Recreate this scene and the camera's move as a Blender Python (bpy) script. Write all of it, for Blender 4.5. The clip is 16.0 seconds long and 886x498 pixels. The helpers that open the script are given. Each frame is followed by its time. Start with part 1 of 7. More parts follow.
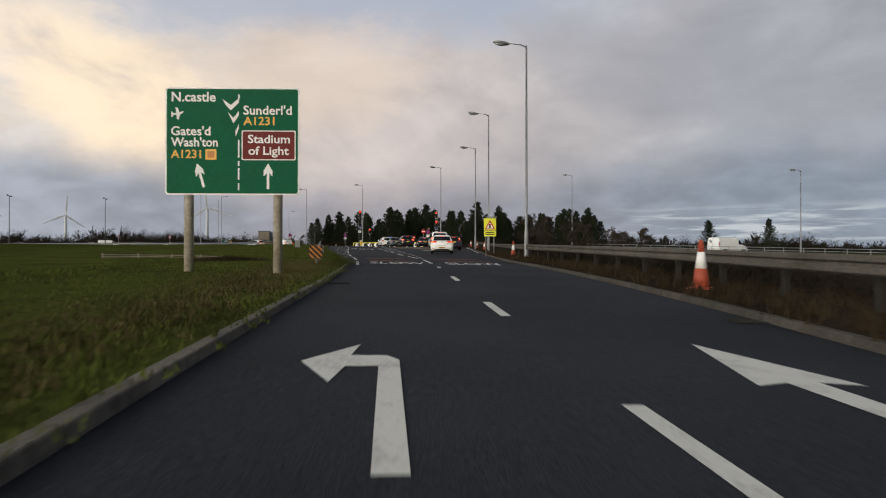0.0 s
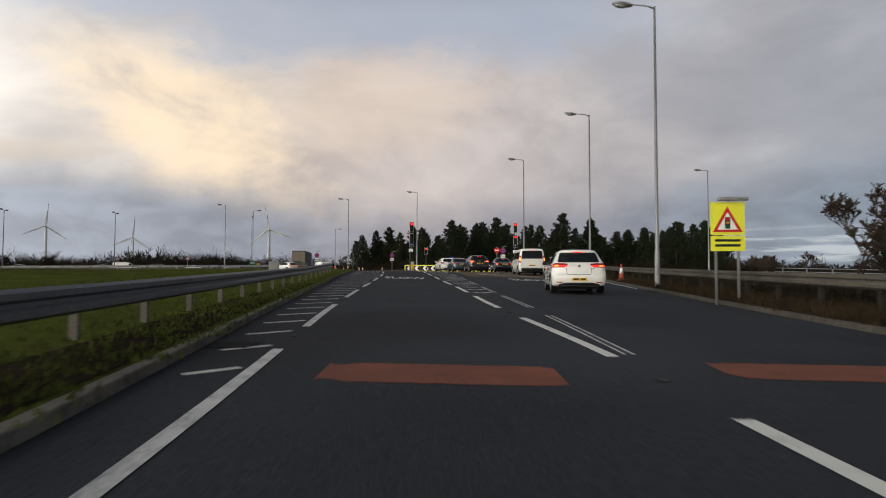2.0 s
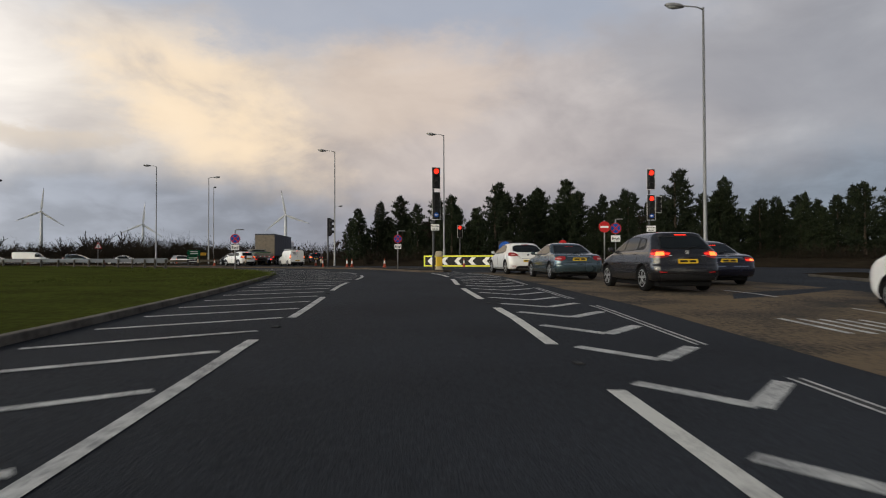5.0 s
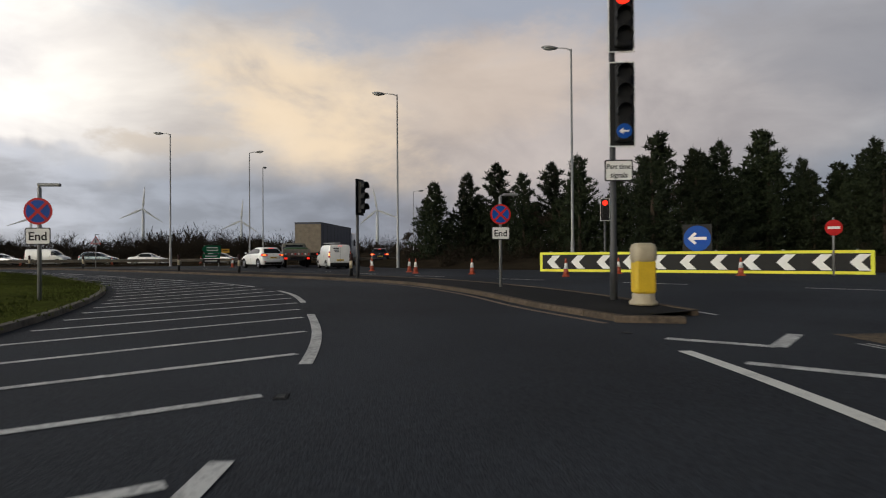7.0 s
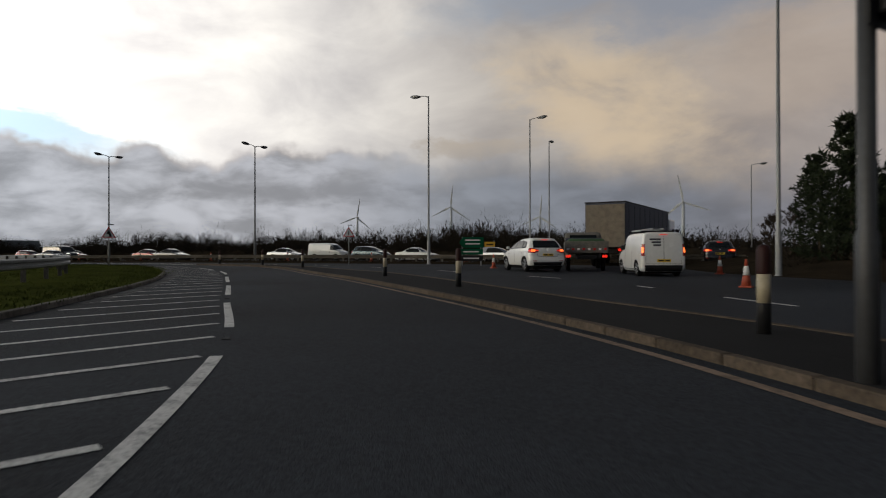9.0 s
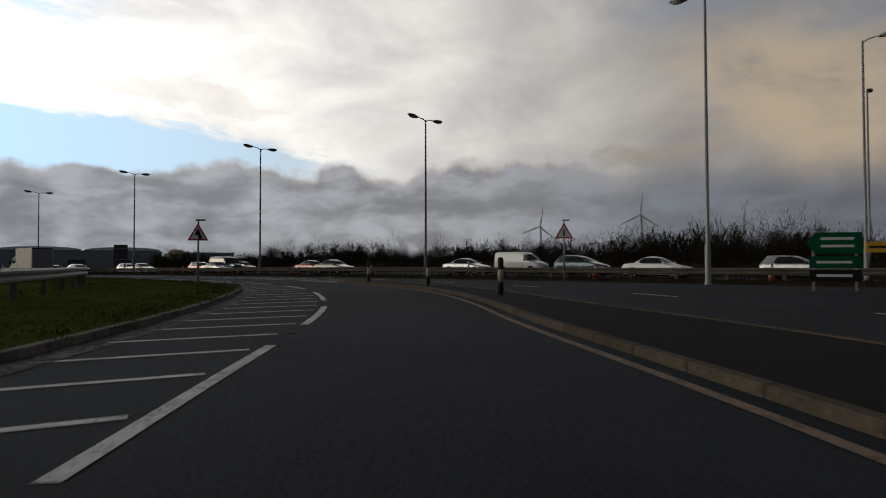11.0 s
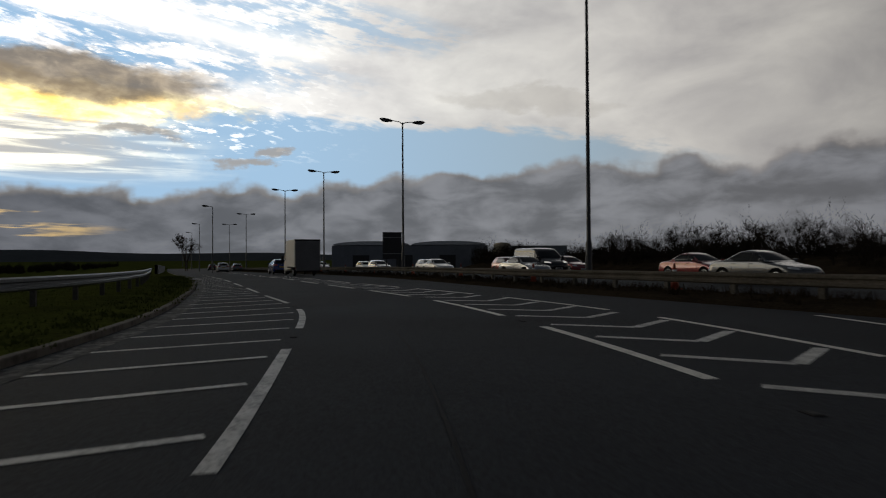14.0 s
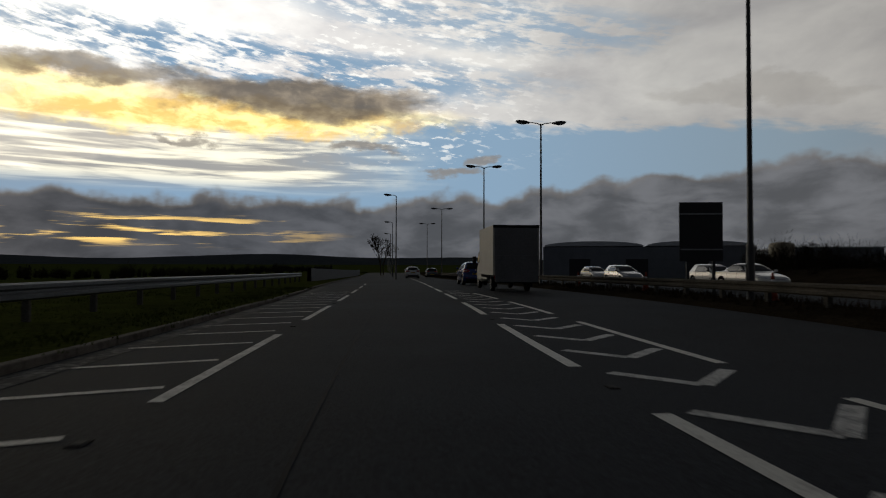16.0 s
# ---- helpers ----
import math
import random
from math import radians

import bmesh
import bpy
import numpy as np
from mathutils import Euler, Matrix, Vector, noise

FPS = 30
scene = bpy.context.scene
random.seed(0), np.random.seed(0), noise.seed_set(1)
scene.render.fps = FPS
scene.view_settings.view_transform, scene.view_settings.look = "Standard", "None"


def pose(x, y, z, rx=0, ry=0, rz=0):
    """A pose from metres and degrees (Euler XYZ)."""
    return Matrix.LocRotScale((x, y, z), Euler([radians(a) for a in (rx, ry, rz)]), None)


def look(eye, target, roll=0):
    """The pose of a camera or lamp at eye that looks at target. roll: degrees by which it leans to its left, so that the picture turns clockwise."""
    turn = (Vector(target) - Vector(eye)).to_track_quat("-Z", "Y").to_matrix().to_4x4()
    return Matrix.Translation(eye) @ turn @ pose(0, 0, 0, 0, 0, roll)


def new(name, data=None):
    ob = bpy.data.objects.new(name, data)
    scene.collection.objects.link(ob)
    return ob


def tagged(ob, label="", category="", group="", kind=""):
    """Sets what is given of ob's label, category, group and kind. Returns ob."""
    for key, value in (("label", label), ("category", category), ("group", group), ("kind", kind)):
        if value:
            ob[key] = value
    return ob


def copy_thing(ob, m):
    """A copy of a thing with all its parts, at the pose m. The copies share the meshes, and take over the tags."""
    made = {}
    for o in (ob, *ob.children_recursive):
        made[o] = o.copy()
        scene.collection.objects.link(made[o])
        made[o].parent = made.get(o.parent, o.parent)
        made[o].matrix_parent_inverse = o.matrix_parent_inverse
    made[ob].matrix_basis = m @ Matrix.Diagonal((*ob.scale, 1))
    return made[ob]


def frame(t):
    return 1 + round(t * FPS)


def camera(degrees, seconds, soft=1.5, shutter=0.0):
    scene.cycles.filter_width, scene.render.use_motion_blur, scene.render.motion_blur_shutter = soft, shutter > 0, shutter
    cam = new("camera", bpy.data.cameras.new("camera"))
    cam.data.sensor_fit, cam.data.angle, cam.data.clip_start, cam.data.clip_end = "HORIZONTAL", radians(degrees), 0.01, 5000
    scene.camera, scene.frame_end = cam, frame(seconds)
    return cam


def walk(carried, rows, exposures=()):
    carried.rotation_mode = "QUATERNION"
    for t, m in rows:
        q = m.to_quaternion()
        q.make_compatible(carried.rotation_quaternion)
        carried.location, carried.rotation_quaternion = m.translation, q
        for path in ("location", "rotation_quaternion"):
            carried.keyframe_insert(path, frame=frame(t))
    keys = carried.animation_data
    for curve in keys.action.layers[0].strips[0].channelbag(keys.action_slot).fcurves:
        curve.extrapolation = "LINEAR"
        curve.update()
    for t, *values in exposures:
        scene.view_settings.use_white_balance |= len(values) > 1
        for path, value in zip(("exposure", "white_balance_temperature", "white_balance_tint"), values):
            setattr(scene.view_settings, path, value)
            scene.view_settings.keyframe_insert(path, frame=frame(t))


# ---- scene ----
cam = camera(71.88, 16.0, soft=1.1, shutter=0.15)
PATH = [
    (0.0, pose(0.00, -0.00, 1.00, 90.30, -0.07, -5.19)),
    (0.5, pose(0.31, 7.33, 1.14, 91.81, 0.29, -2.64)),
    (1.0, pose(0.21, 14.41, 1.28, 92.49, 0.06, -0.02)),
    (1.5, pose(0.23, 20.88, 1.41, 92.37, 0.38, 0.43)),
    (2.0, pose(-0.07, 28.76, 1.54, 92.35, -0.17, 0.47)),
    (2.5, pose(-0.57, 36.60, 1.67, 92.33, -0.14, 0.46)),
    (3.0, pose(-0.84, 42.85, 1.85, 92.04, -0.22, 0.76)),
    (3.5, pose(-0.96, 48.01, 2.00, 91.87, -0.05, 1.67)),
    (6.0, pose(-4.20, 82.66, 2.82, 90.57, 0.28, 3.65)),
    (6.5, pose(-4.87, 87.94, 2.85, 90.59, 0.42, 6.55)),
    (7.0, pose(-5.83, 93.04, 2.88, 90.52, 0.36, 11.09)),
    (7.5, pose(-7.19, 98.05, 2.88, 90.19, 0.50, 17.33)),
    (8.0, pose(-8.81, 102.86, 2.89, 90.18, -0.20, 24.54)),
    (8.5, pose(-10.95, 106.92, 2.89, 90.14, 0.06, 32.15)),
    (9.0, pose(-13.21, 110.25, 2.90, 90.21, 0.07, 38.55)),
    (11.5, pose(-32.03, 123.65, 2.84, 91.51, -0.02, 58.19)),
    (12.0, pose(-36.31, 126.00, 2.84, 91.39, -0.13, 61.40)),
    (12.5, pose(-40.94, 128.02, 2.90, 90.96, 0.17, 66.00)),
    (13.0, pose(-46.12, 129.78, 2.97, 90.96, 0.44, 72.65)),
    (13.5, pose(-51.95, 130.89, 2.99, 90.93, 0.44, 79.42)),
    (14.0, pose(-58.38, 131.68, 2.94, 90.93, 0.34, 86.25)),
    (14.5, pose(-64.20, 131.79, 2.89, 90.99, 0.01, 92.74)),
    (15.0, pose(-70.18, 131.12, 2.85, 91.02, 0.32, 98.37)),
    (15.5, pose(-76.56, 129.71, 2.88, 91.26, -0.23, 102.66)),
    (16.0, pose(-82.85, 127.76, 2.82, 91.46, -0.18, 105.26)),
]
EXPOSURES = [(0.0, -0.28), (3.5, -0.38), (7.0, -0.55), (8.0, -0.72), (9.0, -1.15), (11.5, -1.65), (13.0, -1.97), (14.0, -2.35), (16.0, -2.9)]
walk(cam, PATH, EXPOSURES)

# ---------------------------------------------------------------- world and sun
SUN_AZ = 142.0      # degrees left of +y: the bright side of the sky
SUN_EL = 5.0


def build_world():
    world = bpy.data.worlds.new("evening_sky")
    scene.world = world
    world.use_nodes = True
    nt = world.node_tree
    nt.nodes.clear()
    N, Lk = nt.nodes.new, nt.links.new

    def math_node(op, a, b=None, clamp=False):
        n = N("ShaderNodeMath")
        n.operation, n.use_clamp = op, clamp
        for i, v in enumerate((a, b)):
            if v is None:
                continue
            if isinstance(v, (int, float)):
                n.inputs[i].default_value = v
            else:
                Lk(v, n.inputs[i])
        return n.outputs[0]

    def ramp(fac, stops):
        n = N("ShaderNodeValToRGB")
        while len(n.color_ramp.elements) < len(stops):
            n.color_ramp.elements.new(0.5)
        for e, (p, c) in zip(n.color_ramp.elements, stops):
            e.position, e.color = p, (*c, 1)
        Lk(fac, n.inputs[0])
        return n.outputs[0]

    def smooth(x, lo, hi, inverse=False):
        n = N("ShaderNodeMapRange")
        n.interpolation_type = "SMOOTHSTEP"
        n.inputs[1].default_value, n.inputs[2].default_value = lo, hi
        n.inputs[3].default_value, n.inputs[4].default_value = (1, 0) if inverse else (0, 1)
        Lk(x, n.inputs[0])
        return n.outputs[0]

    def mix(fac, a, b, mode="MIX"):
        n = N("ShaderNodeMix")
        n.data_type, n.blend_type = "RGBA", mode
        if isinstance(fac, (int, float)):
            n.inputs[0].default_value = fac
        else:
            Lk(fac, n.inputs[0])
        for sock, v in ((n.inputs[6], a), (n.inputs[7], b)):
            if isinstance(v, tuple):
                sock.default_value = (*v, 1)
            else:
                Lk(v, sock)
        return n.outputs[2]

    def noise_of(vec, scale, detail, rough=0.55, dist=0.0):
        n = N("ShaderNodeTexNoise")
        n.inputs["Scale"].default_value, n.inputs["Detail"].default_value = scale, detail
        n.inputs["Roughness"].default_value, n.inputs["Distortion"].default_value = rough, dist
        Lk(vec, n.inputs["Vector"])
        return n.outputs["Fac"]

    def times(v, k):
        n = N("ShaderNodeVectorMath")
        n.operation = "MULTIPLY"
        n.inputs[1].default_value = k
        Lk(v, n.inputs[0])
        return n.outputs[0]

    def vec(x, y, z=0.0):
        n = N("ShaderNodeCombineXYZ")
        for sock, v in zip(n.inputs, (x, y, z)):
            if isinstance(v, (int, float)):
                sock.default_value = v
            else:
                Lk(v, sock)
        return n.outputs[0]

    add = lambda p, q: math_node("ADD", p, q)
    sub = lambda p, q: math_node("SUBTRACT", p, q)
    mul = lambda p, q: math_node("MULTIPLY", p, q)

    co = N("ShaderNodeTexCoord").outputs["Generated"]
    sep = N("ShaderNodeSeparateXYZ")
    Lk(co, sep.inputs[0])
    X, Y, Z = sep.outputs
    # compass bearing left of the first heading, and height over the horizon, in degrees
    A0 = mul(math_node("ARCTAN2", mul(X, -1.0), Y), 180 / math.pi)
    E0 = mul(math_node("ARCSINE", Z), 180 / math.pi)
    # cloud edges wander: push the lookup about with noise
    flat = vec(mul(A0, 0.105), mul(E0, 0.20))
    w1, w2 = noise_of(flat, 1.3, 7.0, 0.6), noise_of(times(flat, (1, 1, 1)), 2.9, 5.0, 0.6)
    A = add(A0, mul(sub(w2, 0.5), 9.0))
    E = add(E0, mul(sub(w1, 0.5), 5.5))
    E1 = add(E0, mul(sub(w2, 0.5), 3.0))
    aa = mul(add(A0, 60.0), 1 / 240)

    def around(stops):
        return ramp(aa, [((p + 60) / 240, c) for p, c in stops])

    def level(stops):
        return mul(around([(p, (v / 20,) * 3) for p, v in stops]), 20.0)

    def blob(a, e, ra, re, tilt=0.0, soft=0.55, av=None, ev=None):
        da, de = sub(av or A, a), sub(ev or E, e)
        de = sub(de, mul(da, tilt))
        q = add(math_node("POWER", math_node("ABSOLUTE", mul(da, 1 / ra)), 2.0), math_node("POWER", math_node("ABSOLUTE", mul(de, 1 / re)), 2.0))
        return smooth(q, 1 - soft, 1 + soft, True)

    tone = noise_of(times(flat, (0.8, 0.8, 1)), 1.0, 6.0, 0.55, 0.4)
    fine = noise_of(flat, 3.4, 5.0, 0.55, 0.3)
    streak_v = vec(add(mul(A0, 0.07), mul(E0, 0.05)), add(mul(E0, 0.42), mul(A0, -0.075)))
    streak = noise_of(streak_v, 2.3, 7.0, 0.62, 0.25)
    ripple = noise_of(vec(add(mul(A0, 0.35), mul(E0, 0.5)), add(mul(E0, 1.3), mul(A0, -0.25))), 1.6, 4.0, 0.6)

    sky = N("ShaderNodeTexSky")
    sky.sky_type, sky.sun_disc = "NISHITA", False
    sky.sun_elevation, sky.sun_rotation = radians(SUN_EL), radians(-SUN_AZ)
    sky.air_density, sky.dust_density, sky.ozone_density = 1.0, 1.0, 3.0
    clear = mix(1.0, sky.outputs[0], (0.12, 0.12, 0.12), "MULTIPLY")
    clear = mix(0.85, clear, around([(-60, (0.50, 0.58, 0.72)), (20, (0.60, 0.66, 0.79)), (50, (0.95, 1.10, 1.30)), (75, (2.0, 2.6, 3.1)), (100, (2.2, 3.3, 4.5)), (130, (2.0, 3.2, 4.6)), (180, (1.2, 1.5, 1.9))]))
    # the veil of cloud: mauve and peach away from the light, cream and white towards it
    veil = around([(-60, (0.44, 0.46, 0.52)), (-30, (0.50, 0.51, 0.55)), (-15, (0.64, 0.60, 0.60)), (3, (0.80, 0.71, 0.67)), (18, (0.86, 0.755, 0.665)), (33, (1.00, 0.92, 0.84)), (48, (1.70, 1.63, 1.54)), (65, (2.62, 2.52, 2.38)), (85, (3.3, 3.24, 3.1)), (105, (5.4, 5.3, 5.1)), (125, (7.6, 7.4, 7.1)), (140, (11.5, 11.0, 9.8)), (180, (3.0, 2.7, 2.2))])
    shade = math_node("ADD", mul(tone, 1.05), 0.46)
    shade = add(shade, mul(sub(fine, 0.5), add(0.06, mul(smooth(A0, 40, 100), 0.26))))
    veil = mix(1.0, veil, vec(shade, shade, mul(add(shade, 0.12), 0.90)), "MULTIPLY")
    # blue shows high up ahead, in a wedge under the veil, and between the streaks near the light
    high = mul(mul(smooth(add(E, mul(tone, 8.0)), 21.0, 26.0), smooth(A, 30, 45, True)), smooth(A, -30, -8))
    wedge_top = level([(-60, 0), (52, 4), (60, 8.6), (70, 10.8), (78, 12.2), (92, 12.8), (105, 13.8), (116, 15.2), (126, 11), (140, 8), (180, 3)])
    under = sub(add(wedge_top, mul(sub(streak, 0.5), 3.2)), add(E0, mul(sub(fine, 0.5), 1.6)))
    wedge = mul(smooth(under, -0.15, 0.9), smooth(A, 56, 74))
    line = blob(122, 17.6, 24, 2.0, 0.05, 0.8, ev=E1)
    rift = blob(103, 22.0, 17, 2.2, 0.12, 0.9, ev=E1)
    between = mul(math_node("MAXIMUM", line, mul(rift, 0.8)), smooth(add(mul(streak, 0.75), mul(ripple, 0.30)), 0.46, 0.60, True))
    blue = math_node("MAXIMUM", math_node("MAXIMUM", mul(high, 0.85), wedge), between)
    col = mix(blue, veil, clear)
    # small rippled cloudlets trailing under the veil
    lets = mul(mul(smooth(add(mul(ripple, 0.6), mul(fine, 0.4)), 0.53, 0.60), smooth(A0, 92, 112)), smooth(E0, 8.0, 10.5))
    col = mix(mul(lets, 0.8), col, (8.0, 7.9, 7.5))
    # a warm lit flank of cloud ahead to the side, and its greyer neighbours
    glow = mul(blob(23, 12.5, 9.5, 5.4, 0.45, 0.98), smooth(add(mul(tone, 0.6), mul(w1, 0.4)), 0.32, 0.56))
    col = mix(mul(glow, 0.66), col, (1.48, 1.16, 0.78))
    col = mix(mul(blob(35, 9.6, 4.5, 1.3, 0.0, 0.7), 0.7), col, (0.95, 0.82, 0.68))
    col = mix(mul(blob(6, 15.5, 9, 4.2, -0.1, 0.9), 0.45), col, (1.05, 0.85, 0.68))
    col = mix(mul(blob(-26, 15.0, 13, 4.0, 0.25, 0.9), 0.55), col, (0.43, 0.44, 0.49))
    col = mix(mul(blob(78, 14.4, 7, 0.9, 0.1, 0.8), 0.35), col, (1.9, 1.75, 1.55))
    # level bands of cream and grey low on the bright side
    band = noise_of(vec(mul(A0, 0.035), mul(E0, 0.55)), 2.6, 6.0, 0.55, 0.3)
    low = mul(smooth(A, 104, 122), mul(smooth(E0, 6.0, 8.0), smooth(E0, 11.5, 13.5, True)))
    col = mix(mul(low, 0.85), col, mix(smooth(band, 0.40, 0.62), (3.0, 2.8, 2.5), (10.0, 9.2, 7.0)))
    # the long cloud lit gold underneath
    gold = math_node("MAXIMUM", blob(126, 12.9, 19, 1.55, -0.02, 0.8, ev=E1), mul(blob(140, 14.2, 14, 1.3, 0.0, 0.9, ev=E1), 0.8))
    col = mix(mul(gold, 0.92), col, mix(smooth(fine, 0.40, 0.62), (8.0, 5.2, 1.3), (11.5, 9.2, 3.4)))
    dark = blob(119, 14.9, 11.5, 2.0, 0.0, 0.55)
    dark = math_node("MAXIMUM", dark, mul(blob(136, 15.6, 9, 0.9, 0.0, 0.8), 0.85))
    col = mix(mul(dark, 0.94), col, mix(smooth(add(mul(fine, 0.6), mul(tone, 0.4)), 0.38, 0.62), (1.15, 0.96, 0.76), (2.6, 2.1, 1.5)))
    for a, e, ra, re in ((113.5, 10.4, 3.4, 0.55), (104, 8.9, 2.6, 0.5), (128, 10.9, 2.4, 0.45), (101, 9.9, 1.6, 0.45)):
        col = mix(mul(blob(a, e, ra, re, 0.0, 0.8), 0.8), col, (1.9, 1.7, 1.5))
    # heavy grey bank over the horizon, its top heaped towards the light and soft away from it
    top = level([(-60, 8.5), (-32, 8.8), (-18, 7.6), (2, 5.6), (16, 6.8), (28, 8.3), (40, 8.6), (52, 8.9), (60, 8.2), (68, 8.2), (78, 8.9), (90, 7.6), (100, 6.8), (112, 5.9), (140, 6.0), (180, 5.0)])
    heap = noise_of(vec(mul(A0, 0.15), mul(E0, 0.12)), 1.3, 4.0, 0.48)
    lump = noise_of(vec(mul(A0, 0.085), mul(E0, 0.19)), 2.4, 5.0, 0.52, 0.25)
    rise = sub(add(add(top, mul(sub(heap, 0.5), 5.0)), mul(sub(lump, 0.5), 2.2)), E0)
    crisp, hazy = smooth(rise, -0.30, 0.65), smooth(rise, -2.6, 3.0)
    facing = smooth(A0, 34, 56)
    bank = add(mul(crisp, facing), mul(hazy, sub(1.0, facing)))
    bcol = around([(-60, (0.32, 0.37, 0.45)), (-30, (0.33, 0.385, 0.46)), (-8, (0.345, 0.345, 0.395)), (4, (0.42, 0.405, 0.45)), (18, (0.36, 0.39, 0.46)), (36, (0.50, 0.54, 0.62)), (50, (0.80, 0.82, 0.89)), (75, (0.93, 0.95, 1.02)), (100, (0.86, 0.88, 0.95)), (125, (0.54, 0.55, 0.61)), (140, (0.56, 0.55, 0.58)), (180, (0.6, 0.6, 0.62))])
    lumps = add(mul(smooth(lump, 0.33, 0.70), add(0.28, mul(facing, 0.38))), sub(0.88, mul(facing, 0.20)))
    bcol = mix(1.0, bcol, vec(lumps, lumps, lumps), "MULTIPLY")
    rim = mul(mul(smooth(rise, 0.0, 1.1, True), facing), 0.60)
    bcol = mix(rim, bcol, mix(smooth(A0, 60, 125), (1.35, 1.20, 1.10), (1.9, 1.65, 1.35)))
    col = mix(mul(bank, 0.97), col, bcol)
    # gold slits in the bank towards the light, and a pale strip low on the other side
    slit = noise_of(vec(mul(A0, 0.06), mul(E0, 0.75)), 2.2, 5.0, 0.55, 0.2)
    gap = mul(mul(smooth(slit, 0.53, 0.66), smooth(A, 112, 132)), mul(smooth(E0, 1.2, 2.2), smooth(E0, 3.6, 4.6, True)))
    col = mix(gap, col, (9.5, 6.2, 1.9))
    pale = mul(mul(smooth(slit, 0.46, 0.60), smooth(A, -28, -18, True)), mul(smooth(E0, 0.6, 1.6), smooth(E0, 2.8, 4.4, True)))
    col = mix(mul(pale, 0.8), col, (0.74, 0.79, 0.82))
    # overhead and behind, unseen dark cloud added to cut the light on the ground
    dimming = mul(smooth(E0, 22.5, 32.0), 0.95)
    col = mix(dimming, col, mix(smooth(tone, 0.35, 0.65), (0.095, 0.118, 0.160), (0.145, 0.172, 0.215)))
    back = mul(smooth(Y, -0.9, -0.2, True), mul(smooth(X, -0.3, 0.4), 0.6))
    col = mix(back, col, (0.16, 0.17, 0.20))
    bg = N("ShaderNodeBackground")
    Lk(col, bg.inputs[0])
    bg.inputs[1].default_value = 1.0
    out = N("ShaderNodeOutputWorld")
    Lk(bg.outputs[0], out.inputs[0])


build_world()
sun = new("sun", bpy.data.lights.new("sun", "SUN"))
sun.data.energy, sun.data.angle, sun.data.color = 0.5, radians(12), (1.0, 0.82, 0.62)
sd = Vector((-math.sin(radians(SUN_AZ)) * math.cos(radians(SUN_EL)), math.cos(radians(SUN_AZ)) * math.cos(radians(SUN_EL)), math.sin(radians(SUN_EL))))
sun.matrix_world = look(sd * 100, (0, 0, 0))


# ---------------------------------------------------------------- materials
def material(name, base, rough=0.6, metal=0.0, var=0.0, scale=4.0, fine=60.0, dark=None, bump=0.0, bump_scale=None, spread=(0.35, 0.65), rand=0.0, spec=0.5, coat=0.0, emit=None):
    """A surface with two scales of variation between its base colour and a second one."""
    m = bpy.data.materials.new(name)
    m.use_nodes = True
    nt = m.node_tree
    N, Lk = nt.nodes.new, nt.links.new
    b = nt.nodes["Principled BSDF"]
    b.inputs["Roughness"].default_value, b.inputs["Metallic"].default_value = rough, metal
    b.inputs["Specular IOR Level"].default_value = spec
    b.inputs["Coat Weight"].default_value = coat
    b.inputs["Coat Roughness"].default_value = 0.06
    b.inputs["Base Color"].default_value = (*base, 1)
    if emit:
        b.inputs["Emission Color"].default_value = (*emit[0], 1)
        b.inputs["Emission Strength"].default_value = emit[1]
    if not var and not dark and not bump:
        return m
    co = N("ShaderNodeTexCoord").outputs["Object"]
    if dark is None:
        dark = tuple(c * (1 - var) for c in base)

    def noise_at(s, d):
        n = N("ShaderNodeTexNoise")
        n.inputs["Scale"].default_value, n.inputs["Detail"].default_value = s, d
        Lk(co, n.inputs["Vector"])
        return n.outputs["Fac"]

    big, small = noise_at(scale, 4), noise_at(fine, 3)
    add = N("ShaderNodeMath")
    add.operation = "MULTIPLY_ADD"
    Lk(small, add.inputs[0])
    add.inputs[1].default_value = 0.5
    half = N("ShaderNodeMath")
    half.operation = "MULTIPLY"
    Lk(big, half.inputs[0])
    half.inputs[1].default_value = 0.5
    Lk(half.outputs[0], add.inputs[2])
    ramp = N("ShaderNodeValToRGB")
    ramp.color_ramp.elements[0].position, ramp.color_ramp.elements[0].color = spread[0], (*dark, 1)
    ramp.color_ramp.elements[1].position, ramp.color_ramp.elements[1].color = spread[1], (*base, 1)
    Lk(add.outputs[0], ramp.inputs[0])
    out = ramp.outputs[0]
    if rand:
        info = N("ShaderNodeObjectInfo")
        hsv = N("ShaderNodeHueSaturation")
        rng = N("ShaderNodeMapRange")
        rng.inputs[3].default_value, rng.inputs[4].default_value = 1 - rand, 1 + rand
        Lk(info.outputs["Random"], rng.inputs[0])
        Lk(rng.outputs[0], hsv.inputs["Value"])
        Lk(out, hsv.inputs["Color"])
        out = hsv.outputs[0]
    Lk(out, b.inputs["Base Color"])
    rr = N("ShaderNodeMapRange")
    rr.inputs[3].default_value, rr.inputs[4].default_value = max(0.02, rough - 0.1), min(1, rough + 0.1)
    Lk(big, rr.inputs[0])
    Lk(rr.outputs[0], b.inputs["Roughness"])
    if bump:
        bp = N("ShaderNodeBump")
        bp.inputs["Strength"].default_value = bump
        bp.inputs["Distance"].default_value = 0.02
        Lk(noise_at(bump_scale or fine, 4), bp.inputs["Height"])
        Lk(bp.outputs[0], b.inputs["Normal"])
    return m


